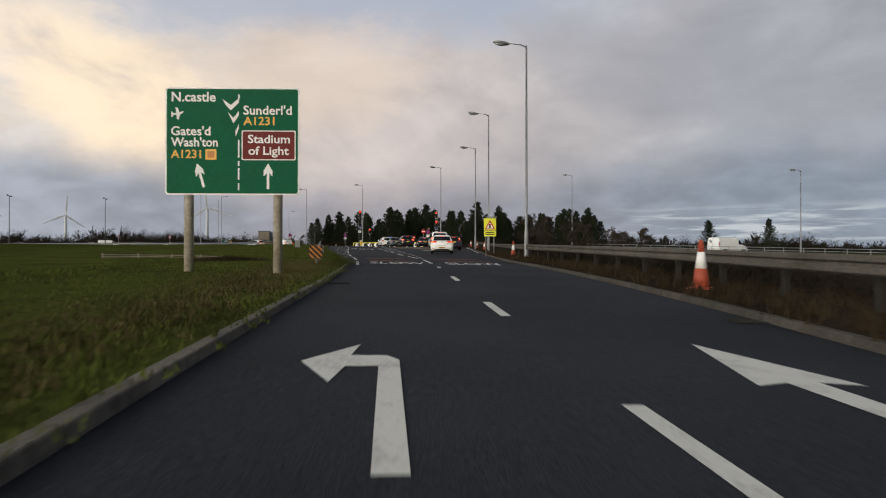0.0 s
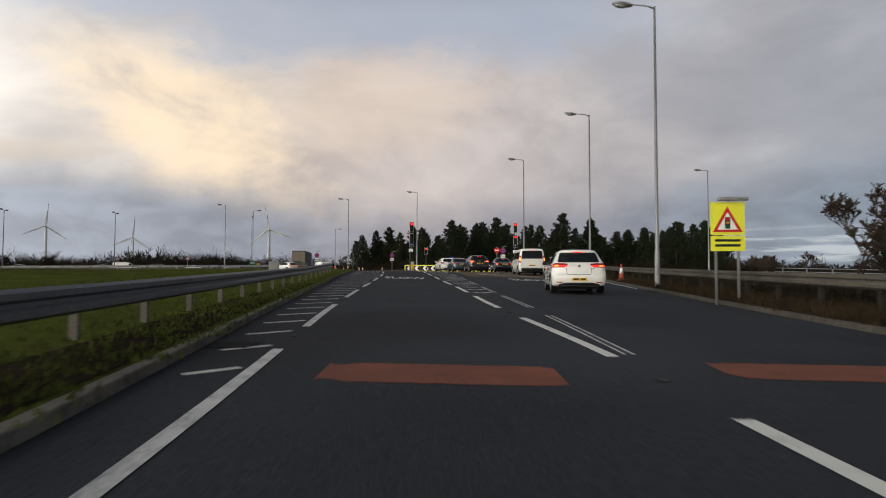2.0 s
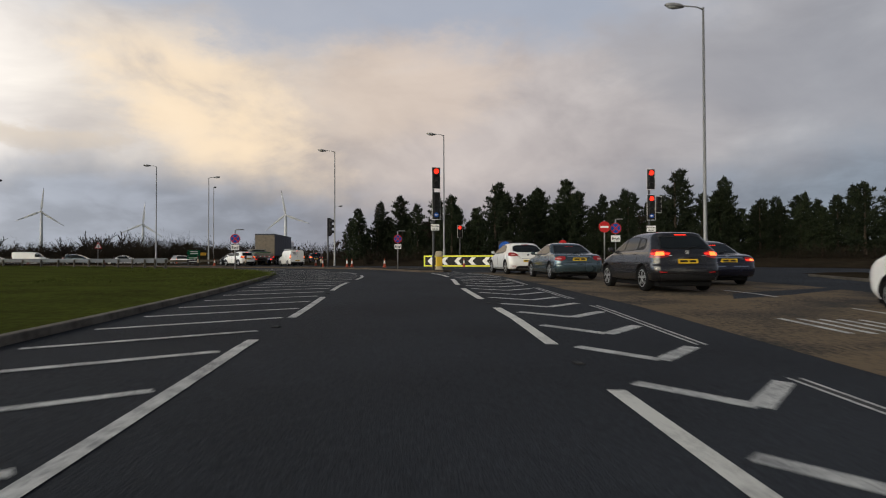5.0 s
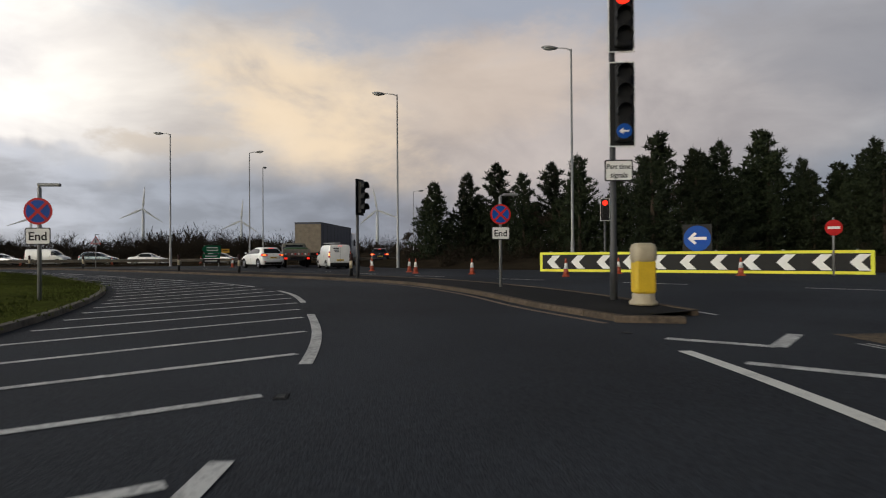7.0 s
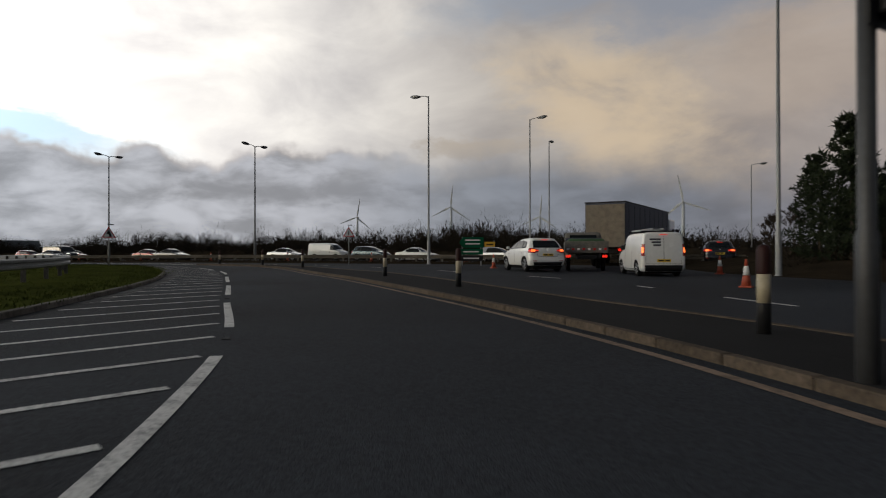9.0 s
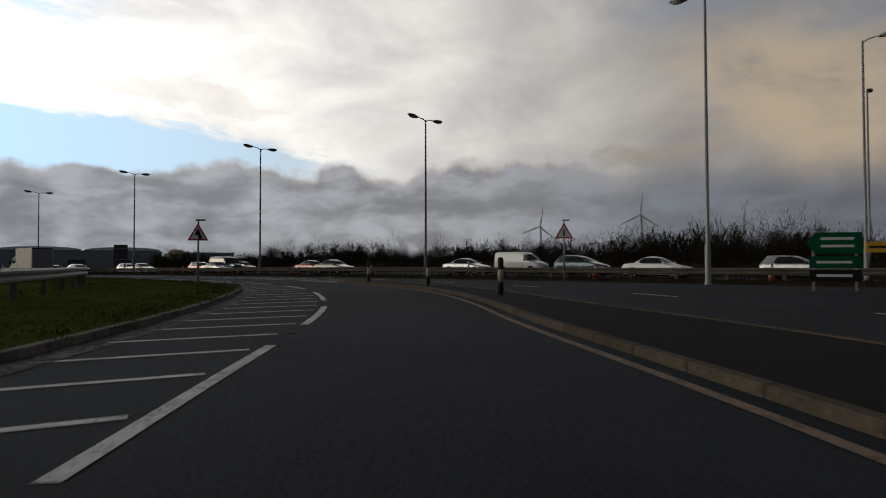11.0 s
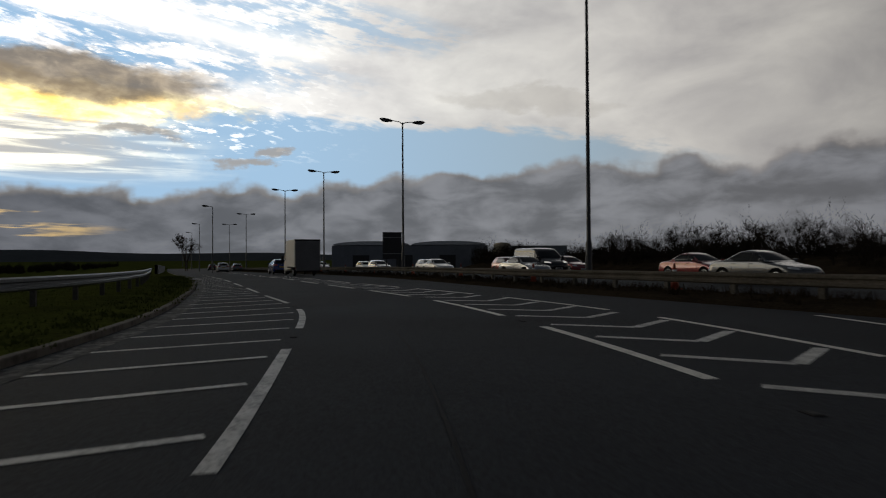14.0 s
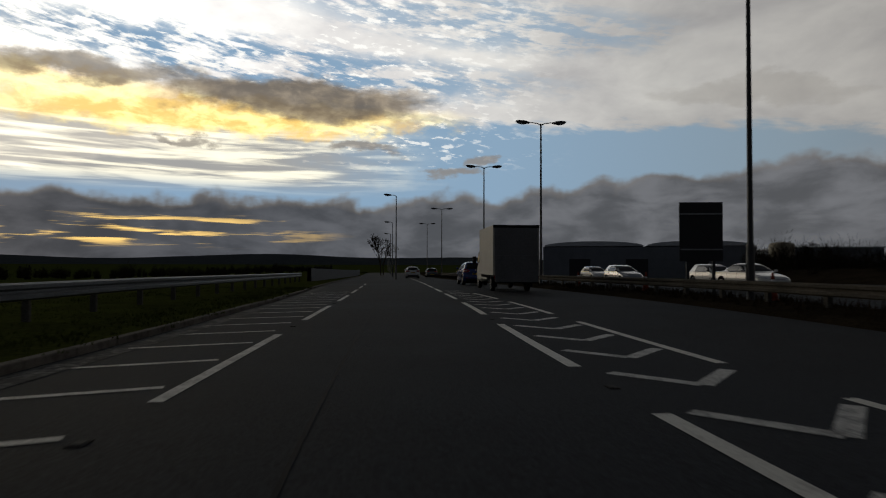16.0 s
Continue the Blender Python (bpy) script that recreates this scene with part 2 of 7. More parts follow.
ASPHALT = material("asphalt", (0.045, 0.050, 0.059), 0.80, dark=(0.016, 0.0175, 0.021), scale=0.22, fine=34, bump=0.7, bump_scale=70, spec=0.07, spread=(0.36, 0.62))
# pale grit, its colour also standing in for wet sky sheen by the kerb
GRIT_SHEEN = material("kerb_grit_and_sheen", (0.20, 0.20, 0.195), 0.85, dark=(0.030, 0.031, 0.034), scale=2.2, fine=11, spread=(0.46, 0.70), spec=0.08)
FADED = material("faded_edge_line", (0.26, 0.19, 0.14), 0.75, dark=(0.09, 0.07, 0.055), scale=2.0, fine=18, spread=(0.32, 0.58), spec=0.08)
SCUFF = material("scuffed_asphalt", (0.085, 0.085, 0.086), 0.8, dark=(0.03, 0.031, 0.033), scale=3.0, fine=26, spec=0.08)
SEAM = material("asphalt_joint", (0.030, 0.031, 0.033), 0.8, dark=(0.012, 0.012, 0.014), scale=1.2, fine=30, spec=0.08)
ISLAND = material("island_asphalt", (0.028, 0.028, 0.029), 0.9, spec=0.05, dark=(0.015, 0.015, 0.015), scale=0.8, fine=40, bump=0.5)
BUFF = material("buff_surfacing", (0.165, 0.122, 0.078), 0.85, dark=(0.040, 0.037, 0.034), scale=0.55, fine=16, spread=(0.42, 0.55), bump=0.4, spec=0.08)
RED_BAR = material("red_surfacing", (0.23, 0.085, 0.055), 0.85, dark=(0.13, 0.055, 0.04), scale=2.5, fine=45, bump=0.3, spec=0.08)
PAINT = material("road_paint", (0.66, 0.65, 0.60), 0.6, dark=(0.34, 0.33, 0.31), scale=3.0, fine=28, spread=(0.30, 0.50), bump=0.2)
WORN = material("worn_road_paint", (0.56, 0.56, 0.54), 0.65, dark=(0.20, 0.20, 0.20), scale=4.0, fine=30, spread=(0.38, 0.56), bump=0.2)
KERB = material("concrete_kerb", (0.19, 0.17, 0.142), 0.9, dark=(0.085, 0.076, 0.064), scale=1.5, fine=22, bump=0.3, rand=0.18, spec=0.08)
GRASS = material("grass_field", (0.060, 0.074, 0.016), 0.95, dark=(0.034, 0.042, 0.012), scale=0.15, fine=6, bump=0.8, bump_scale=14, spec=0.0)
VERGE = material("verge_grass", (0.078, 0.092, 0.020), 0.95, dark=(0.040, 0.044, 0.014), scale=0.6, fine=9, bump=0.8, bump_scale=30, spec=0.0)
BLADE = material("grass_blade", (0.082, 0.100, 0.022), 0.85, dark=(0.042, 0.050, 0.014), scale=0.7, fine=5, spec=0.0)
STRAW = material("dry_grass", (0.098, 0.078, 0.036), 0.9, dark=(0.052, 0.045, 0.020), scale=0.7, fine=5, spec=0.0)
SOIL = material("verge_soil", (0.040, 0.031, 0.021), 0.95, dark=(0.017, 0.0135, 0.010), scale=0.8, fine=14, bump=0.8, spec=0.0)
GALV = material("galvanised_steel", (0.42, 0.43, 0.43), 0.45, 0.75, dark=(0.27, 0.28, 0.28), scale=1.2, fine=18)
RAILM = material("barrier_steel", (0.15, 0.158, 0.165), 0.5, 0.6, dark=(0.08, 0.084, 0.088), scale=1.0, fine=16)
DARKPOST = material("grimy_rail_post", (0.040, 0.036, 0.030), 0.9, dark=(0.02, 0.018, 0.015), scale=3, fine=30, spec=0.06)
RAILPOST = material("barrier_post", (0.150, 0.142, 0.125), 0.9, dark=(0.05, 0.046, 0.04), scale=3, fine=30, rand=0.15, spec=0.06)
KERB_DARK = material("grimy_kerb", (0.10, 0.09, 0.075), 0.95, dark=(0.045, 0.04, 0.034), scale=1.5, fine=22, rand=0.15, spec=0.08)
KERB_ISLE = material("stained_kerb", (0.115, 0.090, 0.068), 0.92, dark=(0.05, 0.040, 0.031), scale=1.5, fine=22, bump=0.3, rand=0.15, spec=0.08)
BROWN_GRASS = material("brown_dead_grass", (0.046, 0.033, 0.019), 0.95, dark=(0.020, 0.015, 0.010), scale=0.7, fine=5, spec=0.0)
POSTM = material("brushed_post_steel", (0.62, 0.58, 0.50), 0.4, 0.3, dark=(0.34, 0.28, 0.20), scale=1.6, fine=14)
DULL = material("weathered_steel_rail", (0.125, 0.112, 0.094), 0.9, dark=(0.06, 0.054, 0.045), scale=0.9, fine=15, spec=0.06)
POLE = material("lamp_column_grey", (0.27, 0.275, 0.275), 0.5, 0.45, dark=(0.22, 0.22, 0.22), scale=1.0, fine=20)
DARKPOLE = material("dark_painted_steel", (0.045, 0.047, 0.05), 0.5, dark=(0.03, 0.03, 0.032), scale=2, fine=20)
LENS = material("lamp_glass", (0.35, 0.36, 0.36), 0.2)
TIMBER = material("rail_post_timber", (0.20, 0.17, 0.13), 0.85, dark=(0.11, 0.09, 0.07), scale=3, fine=30, rand=0.15)
BLACK = material("black_plastic", (0.016, 0.016, 0.017), 0.55, spec=0.2, var=0.3, fine=30)
RUBBER = material("tyre_rubber", (0.010, 0.010, 0.0105), 0.9, var=0.35, scale=6, fine=60, spec=0.1)
WHITE = material("white_sheeting", (0.76, 0.76, 0.74), 0.45, var=0.12, scale=3, fine=20)
GREEN = material("green_sheeting", (0.003, 0.100, 0.045), 0.6, var=0.25, scale=1.5, fine=18, spec=0.12)
BROWN = material("brown_sheeting", (0.16, 0.030, 0.026), 0.6, var=0.2, spec=0.12)
YELLOW = material("yellow_lettering", (0.72, 0.40, 0.03), 0.45, var=0.15)
LIME = material("fluorescent_yellow", (0.74, 0.74, 0.03), 0.5, var=0.12, scale=2)
ORANGE = material("hazard_orange", (0.48, 0.18, 0.02), 0.5, var=0.2)
RED = material("sign_red", (0.50, 0.022, 0.022), 0.5, var=0.2, spec=0.15)
BLUE = material("sign_blue", (0.008, 0.075, 0.36), 0.5, var=0.2, spec=0.15)
SIGNBACK = material("sign_back_grey", (0.035, 0.036, 0.038), 0.6, var=0.3, scale=2)
CONE_RED = material("cone_orange", (0.46, 0.070, 0.025), 0.65, dark=(0.22, 0.045, 0.022), scale=4, fine=25)
BEACON = material("yellow_bollard", (0.66, 0.44, 0.02), 0.45, var=0.25, scale=5)
CAPRED = material("bollard_dark_red", (0.030, 0.009, 0.008), 0.55, var=0.3, scale=5, spec=0.2)
CREAM = material("bollard_cream", (0.42, 0.36, 0.25), 0.5, var=0.25, scale=5)
BARK = material("bark", (0.075, 0.058, 0.042), 0.95, dark=(0.04, 0.032, 0.025), scale=3, fine=25, bump=0.6, spec=0.08)
TWIG = material("twig", (0.060, 0.046, 0.036), 0.95, var=0.4, scale=2, fine=12, spec=0.08)
PINE = material("pine_needles", (0.024, 0.033, 0.014), 0.85, dark=(0.008, 0.012, 0.006), scale=0.8, fine=5, rand=0.25, spec=0.2)
BUSH = material("winter_scrub", (0.030, 0.023, 0.016), 0.95, dark=(0.013, 0.011, 0.008), scale=0.5, fine=4, spec=0.08)
# blue-grey stands in for distance haze, put into the base colour
HILL = material("hazed_hill", (0.055, 0.065, 0.075), 1.0, var=0.3, scale=0.004, fine=0.05, spec=0.0)
TURBINE = material("turbine_white", (0.50, 0.52, 0.54), 0.5, var=0.1)
CLAD = material("warehouse_cladding", (0.22, 0.24, 0.27), 0.55, 0.2, var=0.25, scale=0.08, fine=0.8)
ROOF = material("warehouse_roof", (0.62, 0.64, 0.66), 0.4, 0.3, var=0.15, scale=0.1, fine=1)
RED_LAMP = material("lit_red_signal", (0.6, 0.02, 0.01), 0.3, emit=((1.0, 0.022, 0.006), 2.6))
TAIL_ON = material("lit_tail_lamp", (0.5, 0.02, 0.02), 0.2, emit=((1.0, 0.03, 0.012), 1.8))
TAIL_CORE = material("hot_brake_lamp", (0.6, 0.1, 0.03), 0.2, emit=((1.0, 0.16, 0.03), 4.0))
TAIL_CLEAR = material("pale_lamp_lens", (0.46, 0.20, 0.18), 0.15, coat=0.6)
TAIL = material("red_lamp_lens", (0.26, 0.010, 0.012), 0.15, coat=0.6)
HEAD_ON = material("lit_headlamp", (0.8, 0.8, 0.76), 0.2, emit=((1.0, 0.95, 0.85), 2.5))
HEAD = material("clear_lamp_lens", (0.62, 0.64, 0.66), 0.08, 0.3, coat=0.8)
GLASS = material("vehicle_glass", (0.008, 0.010, 0.011), 0.03, spec=0.28)
PLATE_Y = material("yellow_plate", (0.70, 0.46, 0.02), 0.4)
PLATE_W = material("white_plate", (0.72, 0.72, 0.70), 0.4)
RIM = material("alloy_rim", (0.36, 0.37, 0.38), 0.38, 0.5, var=0.25)
CHROME = material("chrome", (0.7, 0.7, 0.7), 0.12, 1.0)


# ---------------------------------------------------------------- ground height and small tools
KNOT_U = [-400, -20, 0, 20, 40, 60, 80, 100, 120, 140, 180, 200, 220, 240, 260, 280, 5000]
KNOT_Z = [-2.0, -0.38, 0.0, 0.39, 0.73, 1.13, 1.70, 1.87, 1.90, 1.90, 1.95, 1.86, 1.68, 1.34, 0.94, 0.58, 0.0]


def g(x, y):
    """Height of the road and the land about it: a ramp up to the junction, falling away past it."""
    u = y - x
    k = min(1.0, max(0.0, (-40.0 - x) / 30.0))
    if k > 0:
        # along the exit road the land falls with the road and lies level across it
        u += k * k * (3 - 2 * k) * (210.6 + 0.6 * ((x + 82.85) * -0.94 + (y - 127.76) * -0.34) - u)
    return float(np.interp(u, KNOT_U, KNOT_Z))


def part(name, bm, mat, parent=None, label="", smooth=False):
    me = bpy.data.meshes.new(name)
    bm.normal_update()
    bm.to_mesh(me)
    bm.free()
    if smooth:
        for p in me.polygons:
            p.use_smooth = True
    for mm in (mat if isinstance(mat, (list, tuple)) else [mat]):
        me.materials.append(mm)
    ob = new(name, me)
    if parent is not None:
        ob.parent = parent
    if label:
        ob["label"] = label
    return ob


def piece(name, me, parent, m):
    ob = new(name, me)
    ob.parent = parent
    ob.matrix_basis = m
    return ob


def thing(name, m, label, category, group="", kind=""):
    ob = new(name)
    ob.empty_display_size = 0.3
    ob.matrix_basis = m
    return tagged(ob, label, category, group, kind)


def stand(x, y, turn=0.0, dz=0.0):
    return pose(x, y, g(x, y) + dz, 0, 0, turn)


def B():
    return bmesh.new()


def box(bm, c, s, bev=0.0, rot=None, mi=0):
    r = bmesh.ops.create_cube(bm, size=1)
    m = Matrix.Translation(c) @ (rot or Matrix.Identity(4)) @ Matrix.Diagonal((*s, 1))
    bmesh.ops.transform(bm, matrix=m, verts=r["verts"])
    faces = {f for v in r["verts"] for f in v.link_faces}
    if bev:
        edges = {e for f in faces for e in f.edges}
        out = bmesh.ops.bevel(bm, geom=list(edges), offset=bev, segments=2, affect="EDGES", profile=0.5)
        faces = set(out["faces"]) | {f for f in faces if f.is_valid}
    for f in faces:
        f.material_index = mi
    return bm


def tube(bm, pts, radii, n=8, cap=True):
    """A round bar through the points."""
    rings = []
    for i, p in enumerate(pts):
        p = Vector(p)
        a = Vector(pts[max(i - 1, 0)])
        b = Vector(pts[min(i + 1, len(pts) - 1)])
        d = (b - a).normalized()
        up = Vector((0, 0, 1)) if abs(d.z) < 0.95 else Vector((1, 0, 0))
        s = d.cross(up).normalized()
        w = s.cross(d)
        r = radii[i] if isinstance(radii, (list, tuple)) else radii
        rings.append([bm.verts.new(p + r * (math.cos(6.2832 * k / n) * s + math.sin(6.2832 * k / n) * w)) for k in range(n)])
    for r0, r1 in zip(rings, rings[1:]):
        for k in range(n):
            bm.faces.new((r0[k], r0[(k + 1) % n], r1[(k + 1) % n], r1[k]))
    if cap:
        bm.faces.new(rings[0][::-1])
        bm.faces.new(rings[-1])
    return bm


def lathe(bm, prof, n=16, axis="z", c=(0, 0, 0)):
    rings = []
    for r, h in prof:
        ring = []
        for k in range(n):
            a = 6.28319 * k / n
            if axis == "z":
                v = (c[0] + r * math.cos(a), c[1] + r * math.sin(a), c[2] + h)
            elif axis == "x":
                v = (c[0] + h, c[1] + r * math.cos(a), c[2] + r * math.sin(a))
            else:
                v = (c[0] + r * math.cos(a), c[1] + h, c[2] - r * math.sin(a))
            ring.append(bm.verts.new(v))
        rings.append(ring)
    for r0, r1 in zip(rings, rings[1:]):
        for k in range(n):
            bm.faces.new((r0[k], r0[(k + 1) % n], r1[(k + 1) % n], r1[k]))
    bm.faces.new(rings[0][::-1])
    bm.faces.new(rings[-1])
    return bm


def prism(bm, pts, y0, y1, mi=0):
    """A flat outline in x and z, given thickness along y."""
    a = [bm.verts.new((p[0], y0, p[1])) for p in pts]
    b = [bm.verts.new((p[0], y1, p[1])) for p in pts]
    fs = [bm.faces.new(a), bm.faces.new(b[::-1])]
    n = len(pts)
    for i in range(n):
        fs.append(bm.faces.new((a[(i + 1) % n], a[i], b[i], b[(i + 1) % n])))
    for f in fs:
        f.material_index = mi
    return bm


def resample(pl, step):
    pl = [Vector((p[0], p[1])) for p in pl]
    out, carry = [pl[0].copy()], step
    for a, b in zip(pl, pl[1:]):
        L = (b - a).length
        d = carry
        while d <= L:
            out.append(a.lerp(b, d / L))
            d += step
        carry = d - L
    return out


def spline(pts, step=1.0):
    """A smooth line through the points, in even steps."""
    p = [Vector((a[0], a[1])) for a in pts]
    tan = []
    for i in range(len(p)):
        if 0 < i < len(p) - 1:
            l0, l1 = (p[i] - p[i - 1]).length, (p[i + 1] - p[i]).length
            tan.append(((p[i] - p[i - 1]) / l0 * l1 + (p[i + 1] - p[i]) / l1 * l0) / (l0 + l1))
        else:
            tan.append((p[min(i + 1, len(p) - 1)] - p[max(i - 1, 0)]).normalized())
    fine = []
    for i in range(len(p) - 1):
        L = (p[i + 1] - p[i]).length
        for k in range(12):
            t = k / 12
            fine.append(p[i] * (2 * t ** 3 - 3 * t * t + 1) + tan[i] * L * (t ** 3 - 2 * t * t + t) + p[i + 1] * (3 * t * t - 2 * t ** 3) + tan[i + 1] * L * (t ** 3 - t * t))
    fine.append(p[-1])
    return resample(fine, step)


def normals(pl):
    """Unit way to the left of the line at each of its points."""
    out = []
    for i in range(len(pl)):
        d = (pl[min(i + 1, len(pl) - 1)] - pl[max(i - 1, 0)]).normalized()
        out.append(Vector((-d.y, d.x)))
    return out


def ribbon(bm, pl, offs, zs):
    """A strip along a line; offs: places to its left, zs: heights over the road."""
    ns = normals(pl)
    rows = []
    for p, n in zip(pl, ns):
        rows.append([bm.verts.new((p.x + n.x * o, p.y + n.y * o, g(p.x + n.x * o, p.y + n.y * o) + z)) for o, z in zip(offs, zs)])
    for r0, r1 in zip(rows, rows[1:]):
        for k in range(len(offs) - 1):
            bm.faces.new((r0[k], r1[k], r1[k + 1], r0[k + 1]))
    return bm


def cut(pl, a, b):
    """The stretch of an evenly stepped line between two lengths along it."""
    s, out = 0.0, []
    for p, q in zip(pl, pl[1:]):
        L = (q - p).length
        if s + L >= a and s <= b:
            if not out:
                out.append(p.lerp(q, max(0, (a - s) / L)))
            out.append(p.lerp(q, min(1, (b - s) / L)))
        s += L
    return out


def length(pl):
    return sum((q - p).length for p, q in zip(pl, pl[1:]))


# ---------------------------------------------------------------- lines of the plan
KERB_LEFT = spline([(-1.5, -60), (-1.5, 4), (-1.4, 20), (-1.55, 26), (-2.2, 31), (-3.3, 39), (-4.0, 44.2), (-5.2, 54), (-6.1, 61.5), (-6.6, 68), (-7.6, 77),
                    (-9.3, 87), (-10.6, 92.9), (-12.6, 98.9), (-15.2, 103.6), (-19.1, 108.85), (-25.9, 114.8), (-35.0, 121.2), (-42.6, 125.1),
                    (-49.4, 127.6), (-55.5, 128.3), (-62, 127.9), (-68.5, 127.2), (-79.5, 124.5), (-89.5, 121.4), (-100, 117.6), (-115, 111.5), (-135, 103.6), (-240, 63.5)], 1.0)
LINE_LEFT = spline([(-1.15, 24), (-1.5, 30.4), (-2.5, 41), (-3.2, 50.3), (-3.8, 60), (-4.3, 68), (-5.3, 78), (-6.5, 87), (-7.2, 94.5), (-8.6, 99.6), (-10.1, 102.9),
                    (-13.1, 108.2), (-18.2, 113.2), (-24.5, 117.3), (-32, 122), (-40.4, 126.8), (-46, 128.9), (-50.5, 130), (-58, 130.8), (-65.6, 130.3),
                    (-72.1, 129.4), (-78.6, 127.2), (-87, 124.3), (-98.6, 120.2), (-118, 113.0), (-240, 66.5)], 0.5)
LINE_RIGHT = spline([(1.5, -40), (1.6, 8), (1.9, 20), (2.0, 28), (1.8, 35), (1.0, 44), (0.3, 54), (-0.6, 64), (-1.8, 76), (-3.0, 87.3), (-3.5, 93.6), (-4.55, 99.4), (-5.3, 101.8)], 0.5)
LINE_RIGHT_B = spline([(2.02, 34.5), (1.92, 42.0), (1.55, 50), (1.27, 57), (0.82, 66), (-0.2, 78), (-0.9, 87.6), (-1.2, 91.8), (-2.1, 98.6), (-3.0, 101.6), (-3.25, 102.3)], 0.5)
ISLAND_EDGE = spline([(-5.0, 102.2), (-6.2, 104.2), (-8.0, 108.0), (-11.0, 112.6), (-14.2, 115.6), (-19, 119.0), (-22.6, 121.2), (-29, 124.9), (-35.5, 128.2), (-38, 129.6),
                      (-42, 131.5), (-46, 132.8), (-50, 133.7), (-55, 134.3), (-57.5, 134.8)], 0.5)
ISLAND_BACK = spline([(-3.7, 103.4), (-5.0, 107), (-7.4, 111.3), (-10.2, 115.0), (-13.8, 118.2), (-18.8, 121.4), (-24.2, 125), (-30.5, 128.7), (-36.8, 131.2),
                      (-41.5, 133.1), (-46.6, 134.4), (-51.4, 135.3), (-57.5, 135.4)], 0.5)
EXIT_A = spline([(-56, 134.4), (-61, 134.5), (-68.7, 133.8), (-74.3, 132.7), (-81.7, 130.3), (-88.7, 127.7), (-101.5, 123.3), (-112, 119.6), (-240, 73)], 0.5)
EXIT_B = spline([(-57, 137.0), (-64.7, 136.8), (-70.6, 136.1), (-75.8, 134.7), (-83.2, 131.9), (-89.5, 129.25), (-95.5, 127.05), (-102.9, 124.4), (-113, 120.4)], 0.5)
LANE_MID = spline([(-20, 128.5), (-34, 134.5), (-47.8, 138.2), (-54, 139), (-64, 139.2), (-77, 138.9), (-86, 136.5), (-98, 131.8), (-108.5, 128.2), (-240, 79.5)], 0.5)
RESERVE = spline([(-22, 151), (-34, 149.5), (-48, 147.2), (-62.6, 143.6), (-79.6, 138.2), (-102.3, 131.5), (-123.3, 123.4), (-139, 116.6), (-240, 77.5 + 1.5)], 1.0)
KERB_RIGHT = spline([(4.3, -60), (4.6, 4), (5.3, 9.7), (5.7, 14), (6.2, 24), (6.3, 30), (7.2, 42), (8.2, 51), (9.4, 62), (10.3, 70), (11.2, 80), (12.0, 90), (13.5, 100)], 1.0)


# ---------------------------------------------------------------- ground, road, verges, kerbs
def ground_sheet():
    far = [120, 200, 400, 900, 2000, 5000]
    xs = [-180 - d for d in far[::-1]] + list(range(-280, 90, 10)) + [d for d in far]
    ys = [-d for d in far[::-1]] + list(range(-100, 260, 10)) + [180 + d for d in far[1:]]
    bm = B()
    grid = [[bm.verts.new((x, y, g(x, y) - 0.07)) for x in xs] for y in sorted(set(ys))]
    for r0, r1 in zip(grid, grid[1:]):
        for k in range(len(xs) - 1):
            bm.faces.new((r0[k], r0[k + 1], r1[k + 1], r1[k]))
    return tagged(part("ground", bm, GRASS), "rough winter grassland falling away from the junction", "ground", kind="structure")


ground_sheet()
spine = spline([(0.2, -60), (0.2, 0), (0.2, 20), (-0.8, 45), (-2.2, 65), (-4.6, 86), (-7.2, 98), (-13, 110), (-22, 117.5), (-32, 123.6), (-41, 128), (-52, 131), (-64, 132),
                (-76.5, 129.7), (-90, 125), (-240, 69)], 3.0)
bm = ribbon(B(), spine, [11, 6, 2, -2, -6, -10, -15, -20, -26, -33, -40], [0] * 11)
tagged(part("road", bm, ASPHALT), "dark worn asphalt of a slip road and roundabout", "road", kind="structure")

bm = ribbon(B(), KERB_LEFT, [0.02, 0.24, 0.9, 2.0, 4.0, 8.0, 14.0, 22.0], [0.09, 0.095, 0.11, 0.14, 0.13, 0.08, 0.01, -0.2])
tagged(part("verge_left", bm, VERGE), "short green grass verge behind the kerb", "grass verge", kind="structure")
bm = ribbon(B(), KERB_RIGHT, [-0.02, -0.3, -1.2, -2.5, -5.0, -12.0, -25], [0.10, 0.11, 0.17, 0.20, 0.12, 0.05, -0.3])
for f in bm.faces:
    f.normal_flip()
tagged(part("verge_right", bm, SOIL), "bare soil and dead grass under the crash barrier", "verge", kind="structure")


bm = ribbon(B(), [p for p in KERB_LEFT if 22 < p.y < 52], [0.20, 0.55, 1.05], [0.104, 0.114, 0.126])
tagged(part("soil_strip", bm, SOIL), "bare dark soil between the kerb and the grass", "verge", kind="structure")


